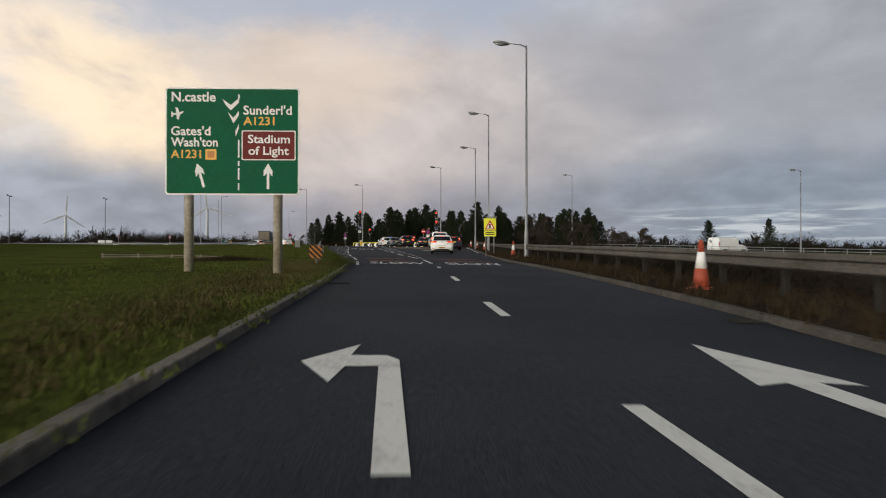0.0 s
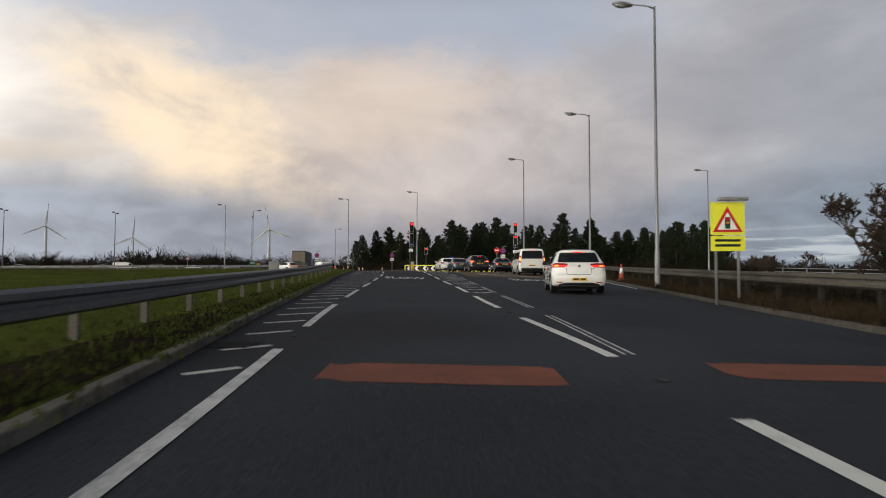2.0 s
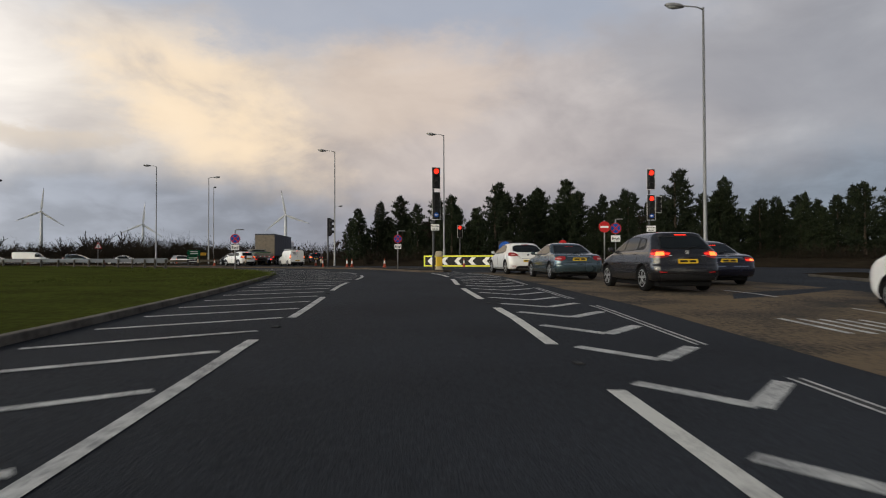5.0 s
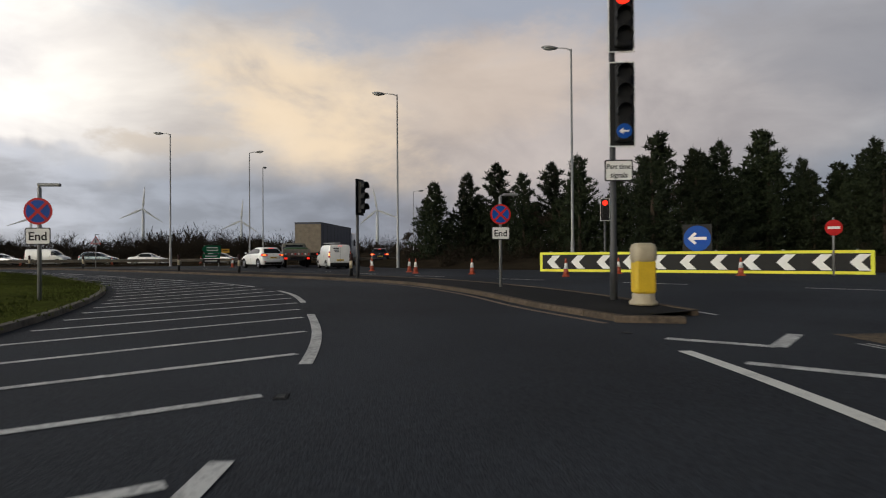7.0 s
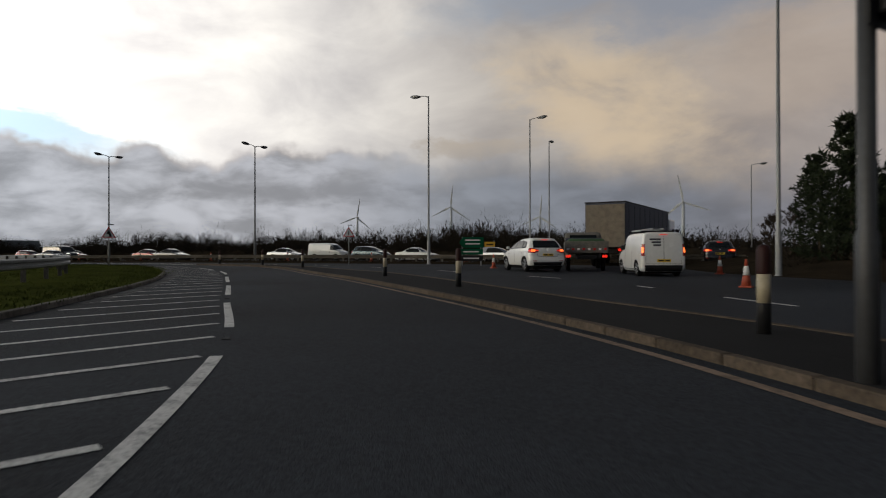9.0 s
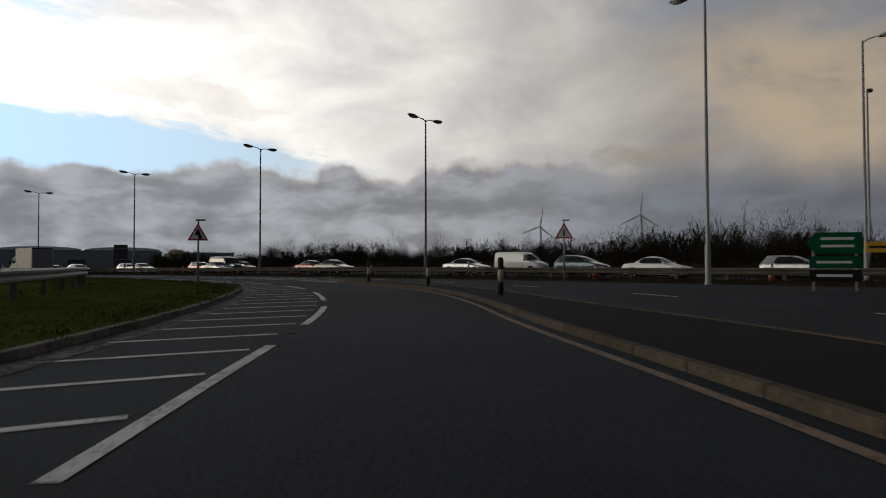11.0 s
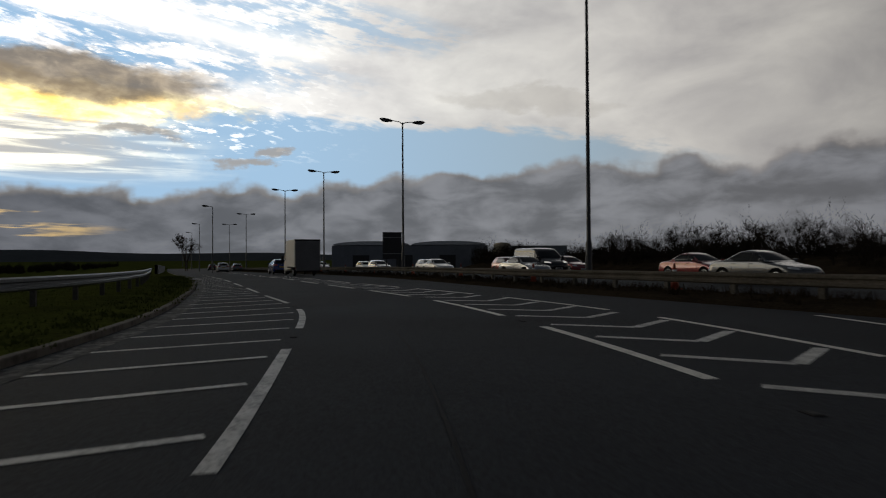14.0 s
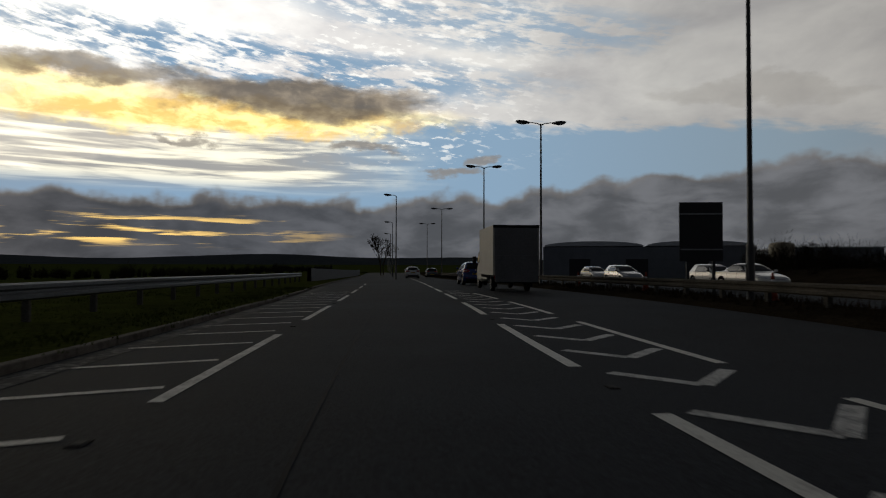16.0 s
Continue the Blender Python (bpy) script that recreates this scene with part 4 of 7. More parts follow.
# ---------------------------------------------------------------- signs
def text_mesh(word, size, bold=0.0):
    cu = bpy.data.curves.new("word", "FONT")
    cu.body, cu.size, cu.resolution_u, cu.extrude, cu.offset = word, size, 3, 0.002, bold
    ob = bpy.data.objects.new("tmp_word", cu)
    scene.collection.objects.link(ob)
    me = bpy.data.meshes.new_from_object(ob.evaluated_get(bpy.context.evaluated_depsgraph_get()))
    bpy.data.objects.remove(ob)
    return me


def write(word, x, z, height, mat, parent, width=None, y=-0.008):
    """A word on an upright face that looks along -y; (x, z): its lower left corner; height of its capitals."""
    me = text_mesh(word, height / 0.70, height * 0.022)
    if width:
        xs = [v.co.x for v in me.vertices]
        k = width / (max(xs) - min(xs))
        for v in me.vertices:
            v.co.x = (v.co.x - min(xs)) * k
    me.transform(Matrix.Translation((x, y, z)) @ Matrix.Rotation(radians(90), 4, "X"))
    me.materials.append(mat)
    ob = new("lettering", me)
    ob.parent = parent
    return ob


def plate(name, w, h, mat, parent, c=(0, 0), y0=0.0, thick=0.012, rad=0.05, label=""):
    pts = []
    for sx, sz, a0 in ((1, 1, 0), (-1, 1, 90), (-1, -1, 180), (1, -1, 270)):
        for k in range(4):
            a = radians(a0 + 30 * k)
            pts.append((c[0] + sx * (w / 2 - rad) + rad * math.cos(a), c[1] + sz * (h / 2 - rad) + rad * math.sin(a)))
    return part(name, prism(B(), pts, y0 - thick, y0), mat, parent, label)


def flat(name, pts, mat, parent, y0=-0.006, thick=0.004, label=""):
    return part(name, prism(B(), pts, y0 - thick, y0), mat, parent, label)


def disc(name, r, mat, parent, c=(0, 0), y0=0.0, thick=0.01, label=""):
    pts = [(c[0] + r * math.cos(6.28319 * k / 28), c[1] + r * math.sin(6.28319 * k / 28)) for k in range(28)]
    return part(name, prism(B(), pts, y0 - thick, y0), mat, parent, label)


def bar_pts(a, b, w):
    a, b = Vector(a), Vector(b)
    d = (b - a).normalized()
    n = Vector((-d.y, d.x)) * w / 2
    return [tuple(a + n), tuple(a - n), tuple(b - n), tuple(b + n)]


def up_arrow(parent, x, z, h, lean=0.0):
    s, c = math.sin(radians(lean)), math.cos(radians(lean))
    pts = [(-0.05, 0), (0.05, 0), (0.05, 0.6), (0.05, 0.62), (0.17, 0.50), (0.17, 0.72), (0, 1.0), (-0.17, 0.72), (-0.17, 0.50), (-0.05, 0.62)]
    flat("arrow", [(x + (a * c - b * s) * h, z + (a * s + b * c) * h) for a, b in pts], WHITE, parent, -0.029)


def direction_sign():
    ob = thing("direction_sign", pose(-3.74, 15.2, -0.04, 0, 0, -4), "large green direction sign with white lettering on two steel posts", "road sign")
    W, H, z0 = 3.22, 2.60, 2.42
    base = g(-4.1, 15.1)
    for px_ in (-1.10, 1.06):
        bm = lathe(B(), [(0.112, base - 0.3), (0.112, z0 + H - 0.15), (0.10, z0 + H - 0.13)], 14, c=(px_, 0.14, 0))
        part("post", bm, POSTM, ob, "round galvanised steel post", smooth=True)
    back = plate("border", W, H, WHITE, ob, (0, z0 + H / 2), 0.0, 0.02, 0.07)
    face = plate("panel", W - 0.07, H - 0.07, GREEN, ob, (0, z0 + H / 2), -0.021, 0.006, 0.05)
    L = lambda px_: (px_ - 409) / 232 * W
    Z = lambda py_: z0 + (346 - py_) / 184 * H
    yy = -0.031
    def word(t, x0, x1, yb, hpx, mat=WHITE):
        write(t, L(x0), Z(yb), hpx / 184 * H, mat, ob, L(x1) - L(x0), yy)
    word("N.castle", 304, 380, 186, 16)
    word("Gates'd", 303, 371, 244, 15)
    word("Wash'ton", 303, 384, 263, 15)
    word("A1231", 303, 355, 283, 14, YELLOW)
    word("Sunderl'd", 428, 512, 208, 15)
    word("A1231", 428, 482, 226, 14, YELLOW)
    sq = plate("route_square", 0.26, 0.25, YELLOW, ob, (L(372), Z(277)), -0.029, 0.004, 0.01)
    plate("square_inner", 0.17, 0.16, ORANGE, sq, (L(372), Z(277)), -0.034, 0.003, 0.01)
    tb = plate("tourist_border", 1.30, 0.72, WHITE, ob, (L(472), Z(261)), -0.029, 0.004, 0.03)
    tp = plate("tourist_panel", 1.25, 0.67, BROWN, tb, (L(472), Z(261)), -0.034, 0.004, 0.03)
    for t, a, b, yb in (("Stadium", 436, 509, 257), ("of Light", 437, 507, 277)):
        o = write(t, L(a), Z(yb), 14 / 184 * H, WHITE, tb, L(b) - L(a), -0.040)
    # aeroplane
    ax, az = L(314), Z(207)
    pl = [(0.15, 0.06), (0.05, 0.03), (0.0, 0.15), (-0.05, 0.15), (-0.03, 0.02), (-0.10, 0.0), (-0.13, 0.05), (-0.16, 0.05), (-0.15, -0.03), (-0.16, -0.09), (-0.13, -0.09), (-0.10, -0.04), (-0.02, -0.03), (-0.02, -0.15), (0.03, -0.15), (0.06, -0.03), (0.14, 0.02)]
    flat("aircraft_symbol", [(ax + a * 0.95, az + b * 0.95) for a, b in pl], WHITE, ob, yy + 0.003)
    for y0, y1 in ((174, 182), (300, 320), (326, 338), (288, 296), (252, 282), (262, 250)):
        if y1 > y0:
            flat("lane_mark", bar_pts((L(420), Z(y0)), (L(420), Z(y1)), 0.035), WHITE, ob, yy + 0.003)
    for k in range(3):
        zc = Z(192 + 22 * k)
        xa = L(392 + 9 * k)
        w = L(420) - xa
        flat("chevron", [(xa, zc + 0.14), (xa + w * 0.5, zc), (xa + w, zc + 0.16), (xa + w, zc + 0.06), (xa + w * 0.5, zc - 0.13), (xa + 0.06, zc + 0.02)], WHITE, ob, yy + 0.003)
    for z in (0.5, H - 0.5):
        bm = box(B(), (0, 0.03, z0 + z), (W - 0.2, 0.04, 0.06), 0.005)
        part("stiffener", bm, GALV, ob)
    up_arrow(ob, L(360), Z(333), 42 / 184 * H, 16)
    up_arrow(ob, L(471), Z(336), 44 / 184 * H, 0)
    return ob


direction_sign()


def post_of(ob, h, r=0.04, mat=POLE, y=0.05, x=0.0):
    bm = lathe(B(), [(r, -0.3), (r, h - 0.02), (r * 0.6, h)], 10, c=(x, y, 0))
    return part("post", bm, mat, ob, smooth=True)


def sign_light(ob, h, side=1):
    bm = tube(B(), [(0, 0.05, h - 0.05), (0, 0.02, h + 0.03), (side * 0.1, -0.05, h + 0.05)], 0.018, 6)
    box(bm, (side * 0.26, -0.10, h + 0.05), (0.42, 0.10, 0.06), 0.015)
    part("sign_light", bm, POLE, ob)


def clearway_sign(x, y, turn, cz, r, end_plate=True, label="round blue and red clearway sign with an End plate"):
    ob = thing("clearway_sign", stand(x, y, turn, 0.1), label, "road sign", "clearway signs")
    post_of(ob, cz + r + 0.22)
    d = disc("red_rim", r, RED, ob, (0, cz), 0.0)
    disc("blue_face", r * 0.84, BLUE, d, (0, cz), -0.011, 0.004)
    for s in (1, -1):
        q = r * 0.60
        flat("red_cross", bar_pts((-q * s, cz - q), (q * s, cz + q), r * 0.2), RED, d, -0.016 - 0.002 * (s + 1), 0.003)
    if end_plate:
        p = plate("end_plate", r * 1.75, r * 1.25, BLACK, ob, (0, cz - r * 1.85), 0.0, 0.010, 0.03)
        plate("plate_face", r * 1.62, r * 1.12, WHITE, p, (0, cz - r * 1.85), -0.011, 0.003, 0.03)
        write("End", -r * 0.62, cz - r * 2.16, r * 0.62, BLACK, p, r * 1.24, -0.017)
    sign_light(ob, cz + r + 0.2, 1)
    return ob


clearway_sign(-16.15, 103.5, 18, 1.80, 0.27)
clearway_sign(-7.5, 109.8, 14, 1.98, 0.28)


def triangle_sign(x, y, turn, top, w, label, mark):
    ob = thing("warning_sign", stand(x, y, turn, 0.1), label, "road sign", "triangular warning signs")
    post_of(ob, top + 0.06, mat=POLE)
    h = w * 0.87
    tri_ = lambda k, c: [(-w / 2 * k, c - h / 3 * k), (w / 2 * k, c - h / 3 * k), (0, c + 2 * h / 3 * k)]
    cz = top - 2 * h / 3
    a = flat("red_border", tri_(1.0, cz), RED, ob, 0.0, 0.012)
    flat("white_face", tri_(0.74, cz), WHITE, a, -0.013, 0.004)
    if mark == "bend":
        flat("symbol", [(-0.04, cz + 0.22), (0.03, cz + 0.24), (0.17, cz - 0.16), (0.02, cz - 0.17), (0.0, cz - 0.02), (-0.13, cz - 0.02)], BLACK, a, -0.018, 0.003)
    else:
        flat("symbol", [(-0.05, cz - 0.14), (0.05, cz - 0.14), (0.03, cz + 0.2), (-0.03, cz + 0.2)], BLACK, a, -0.018, 0.003)
    bm = tube(B(), [(0, 0.05, top), (0, 0.04, top + 0.1)], 0.02, 6)
    box(bm, (0.1, -0.02, top + 0.12), (0.36, 0.08, 0.06), 0.015)
    part("sign_light", bm, DARKPOLE, ob)
    return ob


triangle_sign(-53.35, 127.1, 66, 2.45, 0.80, "red and white triangular warning sign with a lamp on its post", "bend")
triangle_sign(-49.05, 143.3, 48, 2.85, 0.9, "red and white triangular warning sign by the far carriageway", "other")


def works_sign():
    ob = thing("signals_ahead_sign", stand(7.75, 45.9, -6, -0.1), "yellow board with a traffic signals warning triangle behind the crash barrier", "road sign")
    for x in (-0.3, 0.3):
        post_of(ob, 2.95, x=x)
    p = plate("board", 0.92, 0.92, LIME, ob, (0, 2.52), 0, 0.012, 0.04, "fluorescent yellow board")
    flat("red_triangle", [(-0.40, 2.14), (0.40, 2.14), (0, 2.86)], RED, p, -0.013, 0.004)
    flat("white_triangle", [(-0.27, 2.21), (0.27, 2.21), (0, 2.70)], WHITE, p, -0.018, 0.003)
    flat("signal_symbol", [(-0.07, 2.235), (0.07, 2.235), (0.07, 2.56), (-0.07, 2.56)], BLACK, p, -0.022, 0.003)
    for k, m in enumerate((RED, ORANGE, GREEN)):
        disc("symbol_lamp", 0.042, m, p, (0, 2.505 - 0.105 * k), -0.026, 0.003)
    lower = plate("lower_plate", 0.92, 0.42, LIME, ob, (0, 1.82), 0, 0.012, 0.03, "yellow plate with dark bars")
    for z in (1.87, 1.73):
        flat("text_bar", [(-0.34, z), (0.34, z), (0.34, z + 0.07), (-0.34, z + 0.07)], BLACK, lower, -0.013, 0.003)
    bm = tube(B(), [(0.05, 0.05, 2.9), (0.05, 0.0, 3.10)], 0.025, 6)
    box(bm, (0.12, -0.10, 3.06), (0.80, 0.16, 0.10), 0.025)
    part("sign_light", bm, POLE, ob, "grey lamp housing over the board")


works_sign()


def hazard_plate(x, y, turn):
    ob = thing("hazard_marker", stand(x, y, turn, 0.12), "black and orange striped hazard plate at the barrier's end", "hazard marker")
    part("post", box(B(), (0, 0.03, 0.28), (0.06, 0.05, 0.8), 0.004), TIMBER, ob)
    p = plate("plate", 0.44, 0.44, ORANGE, ob, (0, 0.42), 0, 0.012, 0.02)
    for k in range(-2, 3):
        # stripes at 45 degrees, cut off at the plate's edges
        pts = []
        for u in (k * 0.19 - 0.045, k * 0.19 + 0.045):
            lo_, hi_ = max(-0.24, u - 0.22), min(0.24, u + 0.22)
            if hi_ > lo_:
                pts.append(((lo_, 0.42 + (u - lo_)), (hi_, 0.42 + (u - hi_))))
        if len(pts) == 2:
            flat("stripe", [pts[0][0], pts[0][1], pts[1][1], pts[1][0]], BLACK, p, -0.013, 0.003)
    return ob


hazard_plate(-2.5, 21.7, 2)


def chevron_board():
    a, b = Vector((-7.05, 127.1)), Vector((7.05, 121.75))
    d = (b - a)
    Wd = d.length
    ob = thing("chevron_board", Matrix.Translation(((a.x + b.x) / 2, (a.y + b.y) / 2, 1.92)) @ Matrix.Rotation(math.atan2(d.y, d.x), 4, "Z"), "long black and white chevron board in a fluorescent yellow frame", "road sign")
    H = 1.04
    plate("frame", Wd, H, LIME, ob, (0, H / 2), 0, 0.03, 0.02, "fluorescent yellow frame")
    plate("panel", Wd - 0.3, H - 0.26, BLACK, ob, (0, H / 2), -0.031, 0.006, 0.02, "black panel")
    n = 11
    for k in range(n):
        cx = -Wd / 2 + 0.75 + k * (Wd - 1.3) / (n - 1)
        w, h = 0.34, (H - 0.34) / 2
        flat("chevron", [(cx - w, H / 2), (cx, H / 2 + h), (cx + 0.42, H / 2 + h), (cx + 0.42 - w, H / 2), (cx + 0.42, H / 2 - h), (cx, H / 2 - h)], WHITE, ob, -0.038, 0.004)
    for k in range(6):
        x = -Wd / 2 + 0.6 + k * (Wd - 1.2) / 5
        bm = box(B(), (x, 0.06, 0.3), (0.09, 0.09, 1.6), 0.008)
        part("post", bm, POLE, ob)
    r = 0.62
    cx = 0.55
    bm = lathe(B(), [(0.04, -0.3), (0.04, 2.35)], 8, c=(cx, 0.12, 0))
    part("post", bm, POLE, ob)
    pl = plate("backing", 1.32, 1.36, BLACK, ob, (cx, H + 0.62), 0.05, 0.012, 0.04)
    dd = disc("blue_disc", r, BLUE, ob, (cx, H + 0.62), 0.035, 0.006, "round blue keep-left sign")
    z = H + 0.62
    flat("arrow", [(cx - 0.42, z), (cx - 0.12, z + 0.30), (cx - 0.02, z + 0.22), (cx - 0.16, z + 0.07), (cx + 0.42, z + 0.07), (cx + 0.42, z - 0.07), (cx - 0.16, z - 0.07), (cx - 0.02, z - 0.22), (cx - 0.12, z - 0.30)], WHITE, dd, 0.028, 0.004)


chevron_board()


# ---------------------------------------------------------------- traffic signals
def signal_head(ob, z0, h, w, x=0.0, lit=True, y=-0.2, arrow=False, turn=0.0, rim=WHITE):
    n = 4 if arrow else 3
    bm = box(B(), (x, y + 0.09, z0 + h / 2), (w, 0.018, h), 0.004)
    head = part("backing_board", bm, BLACK, ob, "black backing board with a thin white rim")
    bm = B()
    for s in (-1, 1):
        box(bm, (x + s * (w / 2 + 0.012), y + 0.09, z0 + h / 2), (0.022, 0.02, h + 0.04))
        box(bm, (x, y + 0.09, z0 + h / 2 + s * (h / 2 + 0.012)), (w, 0.02, 0.022))
    part("rim", bm, rim, head)
    bm = box(B(), (x, y, z0 + h / 2), (w * 0.62, 0.17, h * 0.92), 0.03)
    part("housing", bm, BLACK, head)
    r = h * 0.92 / n / 2 * 0.78
    for k in range(n):
        c = z0 + h * 0.96 - (k + 0.5) * h * 0.92 / n
        if arrow and k == n - 1:
            d = disc("arrow_sign", r, BLUE, head, (x, c), y - 0.09, 0.01, "round blue arrow sign")
            flat("arrow", [(x - r * 0.7, c), (x - r * 0.1, c + r * 0.45), (x - r * 0.1, c + r * 0.12), (x + r * 0.65, c + r * 0.12), (x + r * 0.65, c - r * 0.12), (x - r * 0.1, c - r * 0.12), (x - r * 0.1, c - r * 0.45)], WHITE, head, y - 0.101, 0.003)
            continue
        disc("lens", r, RED_LAMP if (k == 0 and lit) else BLACK, head, (x, c), y - 0.086, 0.012, "glowing red lamp" if (k == 0 and lit) else "unlit lamp")
        bm = B()
        ring = [[bm.verts.new((x + rr * math.cos(radians(a)), yy, c + rr * math.sin(radians(a)))) for a in range(-20, 201, 20)] for rr, yy in ((r * 1.06, y - 0.08), (r * 1.06, y - 0.26), (r * 1.0, y - 0.26), (r * 1.0, y - 0.08))]
        for r0, r1 in zip(ring, ring[1:]):
            for i in range(len(r0) - 1):
                bm.faces.new((r0[i], r0[i + 1], r1[i + 1], r1[i]))
        part("visor", bm, BLACK, head)
    return head


def signal_pole(x, y, turn, heads, h, label, board=None, dz=0.1):
    ob = thing("traffic_signal", stand(x, y, turn, dz), label, "traffic light", "traffic signals")
    bm = lathe(B(), [(0.075, -0.3), (0.075, 1.0), (0.06, 1.05), (0.06, h)], 12)
    part("pole", bm, DARKPOLE, ob, smooth=True)
    for kw in heads:
        signal_head(ob, **kw)
    if board:
        z, w = board
        p = plate("plate", w, 0.42, BLACK, ob, (0.1, z), -0.07, 0.01, 0.03)
        plate("plate_face", w - 0.05, 0.37, WHITE, p, (0.1, z), -0.081, 0.003, 0.03)
        write("Part time", 0.1 - w * 0.42, z + 0.03, 0.10, BLACK, p, w * 0.84, -0.087)
        write("signals", 0.1 - w * 0.30, z - 0.14, 0.10, BLACK, p, w * 0.60, -0.087)
    return ob


signal_pole(-4.85, 105.5, 8, [dict(z0=4.85, h=1.25, w=0.46, x=0.16), dict(z0=3.0, h=1.62, w=0.46, x=0.16, lit=False, arrow=True)], 6.1, "tall pole with two stacked signal heads and a part-time plate", (2.52, 0.55))
signal_pole(8.5, 107.5, -4, [dict(z0=4.95, h=1.25, w=0.46, x=0.1), dict(z0=3.05, h=1.55, w=0.46, x=0.1, lit=True, arrow=True), dict(z0=3.5, h=1.0, w=0.3, x=0.55, lit=False)], 6.2, "tall pole with stacked red signal heads beside the queue", (2.5, 0.6))
signal_pole(-13.55, 115.4, 70, [dict(z0=2.42, h=1.34, w=0.42, lit=False, rim=BLACK)], 3.75, "black signal head on a pole seen from its side")
signal_pole(-3.6, 126.9, 0, [dict(z0=2.75, h=1.15, w=0.44)], 3.9, "signal on a short pole showing red", dz=0.0)


def round_sign(x, y, turn, cz, r):
    ob = thing("round_sign", stand(x, y, turn), "round red road sign on a grey post", "road sign", "round signs")
    post_of(ob, cz + r + 0.1)
    d = disc("face", r, RED, ob, (0, cz))
    flat("white_bar", [(-r * 0.7, cz - r * 0.16), (r * 0.7, cz - r * 0.16), (r * 0.7, cz + r * 0.16), (-r * 0.7, cz + r * 0.16)], WHITE, d, -0.011, 0.004)
    return ob


round_sign(6.5, 111, -4, 2.9, 0.38)
clearway_sign(7.35, 111.4, -4, 2.72, 0.38)
round_sign(5.2, 121.0, -2, 2.0, 0.33)


# ---------------------------------------------------------------- bollards and cones
def bollard(x, y):
    ob = thing("bollard", stand(x, y, 0, 0.085), "black post bollard with a cream reflective band", "bollard", "bollards on the island")
    part("body", lathe(B(), [(0.076, -0.02), (0.076, 0.33), (0.072, 0.34)], 14), BLACK, ob, smooth=True)
    part("band", lathe(B(), [(0.073, 0.34), (0.073, 0.66)], 14), CREAM, ob, "cream reflective band", smooth=True)
    part("cap", lathe(B(), [(0.073, 0.66), (0.076, 0.68), (0.076, 0.92), (0.06, 0.97), (0.03, 0.985)], 14), CAPRED, ob, "dark red cap", smooth=True)


for p in ((-14.65, 117.75), (-22.7, 122.8), (-28.6, 126.2), (-40.05, 131.6), (-46.9, 133.85), (-53.8, 135.0)):
    bollard(*p)


def beacon(x, y):
    ob = thing("keep_left_bollard", stand(x, y, 12, 0.1) @ Matrix.Scale(0.9, 4), "cream and yellow illuminated plastic island bollard", "bollard")
    bm = B()
    lathe(bm, [(0.27, 0.0), (0.27, 0.06), (0.22, 0.1), (0.21, 0.22)], 16)
    part("base", bm, CREAM, ob, smooth=True)
    bm = box(B(), (0, 0, 0.55), (0.40, 0.36, 0.66), 0.05)
    part("body", bm, BEACON, ob, "yellow plastic body")
    bm = box(B(), (0, 0, 0.99), (0.46, 0.40, 0.42), 0.11)
    part("hood", bm, CREAM, ob, "rounded cream hood", smooth=True)


beacon(-4.45, 104.2)


def cone_at(x, y, dz=0.13, k=1.0):
    ob = thing("traffic_cone", stand(x, y, 0, dz) @ Matrix.Scale(k, 4), "orange traffic cone with a white reflective sleeve", "traffic cone", "traffic cones")
    part("base", box(B(), (0, 0, 0.03), (0.42, 0.42, 0.06), 0.015), CONE_RED, ob)
    part("body", lathe(B(), [(0.17, 0.06), (0.115, 0.46)], 16), CONE_RED, ob, smooth=True)
    part("sleeve", lathe(B(), [(0.119, 0.44), (0.070, 0.78)], 16), WHITE, ob, "white reflective sleeve", smooth=True)
    part("tip", lathe(B(), [(0.072, 0.775), (0.04, 1.0), (0.03, 1.02)], 14), CONE_RED, ob, smooth=True)


for p in ((6.35, 11.9), (8.3, 39.9), (10.6, 66.5), (11.6, 78.5), (12.4, 90.5), (-13.4, 124.2), (-10.2, 122.7), (-5.7, 119.8), (-17.1, 128.3), (-14.3, 126.4), (-20.1, 137.5), (-3.2, 123.6), (1.6, 121.0), (-32.4, 138.9)):
    cone_at(*p, dz=0.13 if p[0] > 6 else 0.0, k=1.0 if p[0] > 6 else 0.76)
for k, s in enumerate(range(20, 120, 9)):
    q = cut(RESERVE, s, s + 0.5)
    if q:
        n = normals(q)[0]
        cone_at(q[0].x - n.x * 1.0, q[0].y - n.y * 1.0, 0.13, 0.8)


def sign_back(x, y, turn, w, h, z0, label):
    ob = thing("sign_board", stand(x, y, turn), label, "road sign", "boards facing away")
    part("board", box(B(), (0, 0, z0 + h / 2), (w, 0.03, h), 0.006), SIGNBACK, ob)
    for s in (-1, 1):
        part("post", box(B(), (s * w * 0.3, 0.07, (z0 + h) / 2 - 0.2), (0.10, 0.10, z0 + h), 0.008), DARKPOLE, ob)
        part("stiffener", box(B(), (0, -0.03, z0 + h / 2 + s * h * 0.3), (w * 0.95, 0.03, 0.05), 0.004), GALV, ob)


sign_back(-105.9, 130.85, 100, 1.48, 2.08, 1.33, "dark back of a large road sign on two posts")



# ---------------------------------------------------------------- vehicles
from mathutils.bvhtree import BVHTree

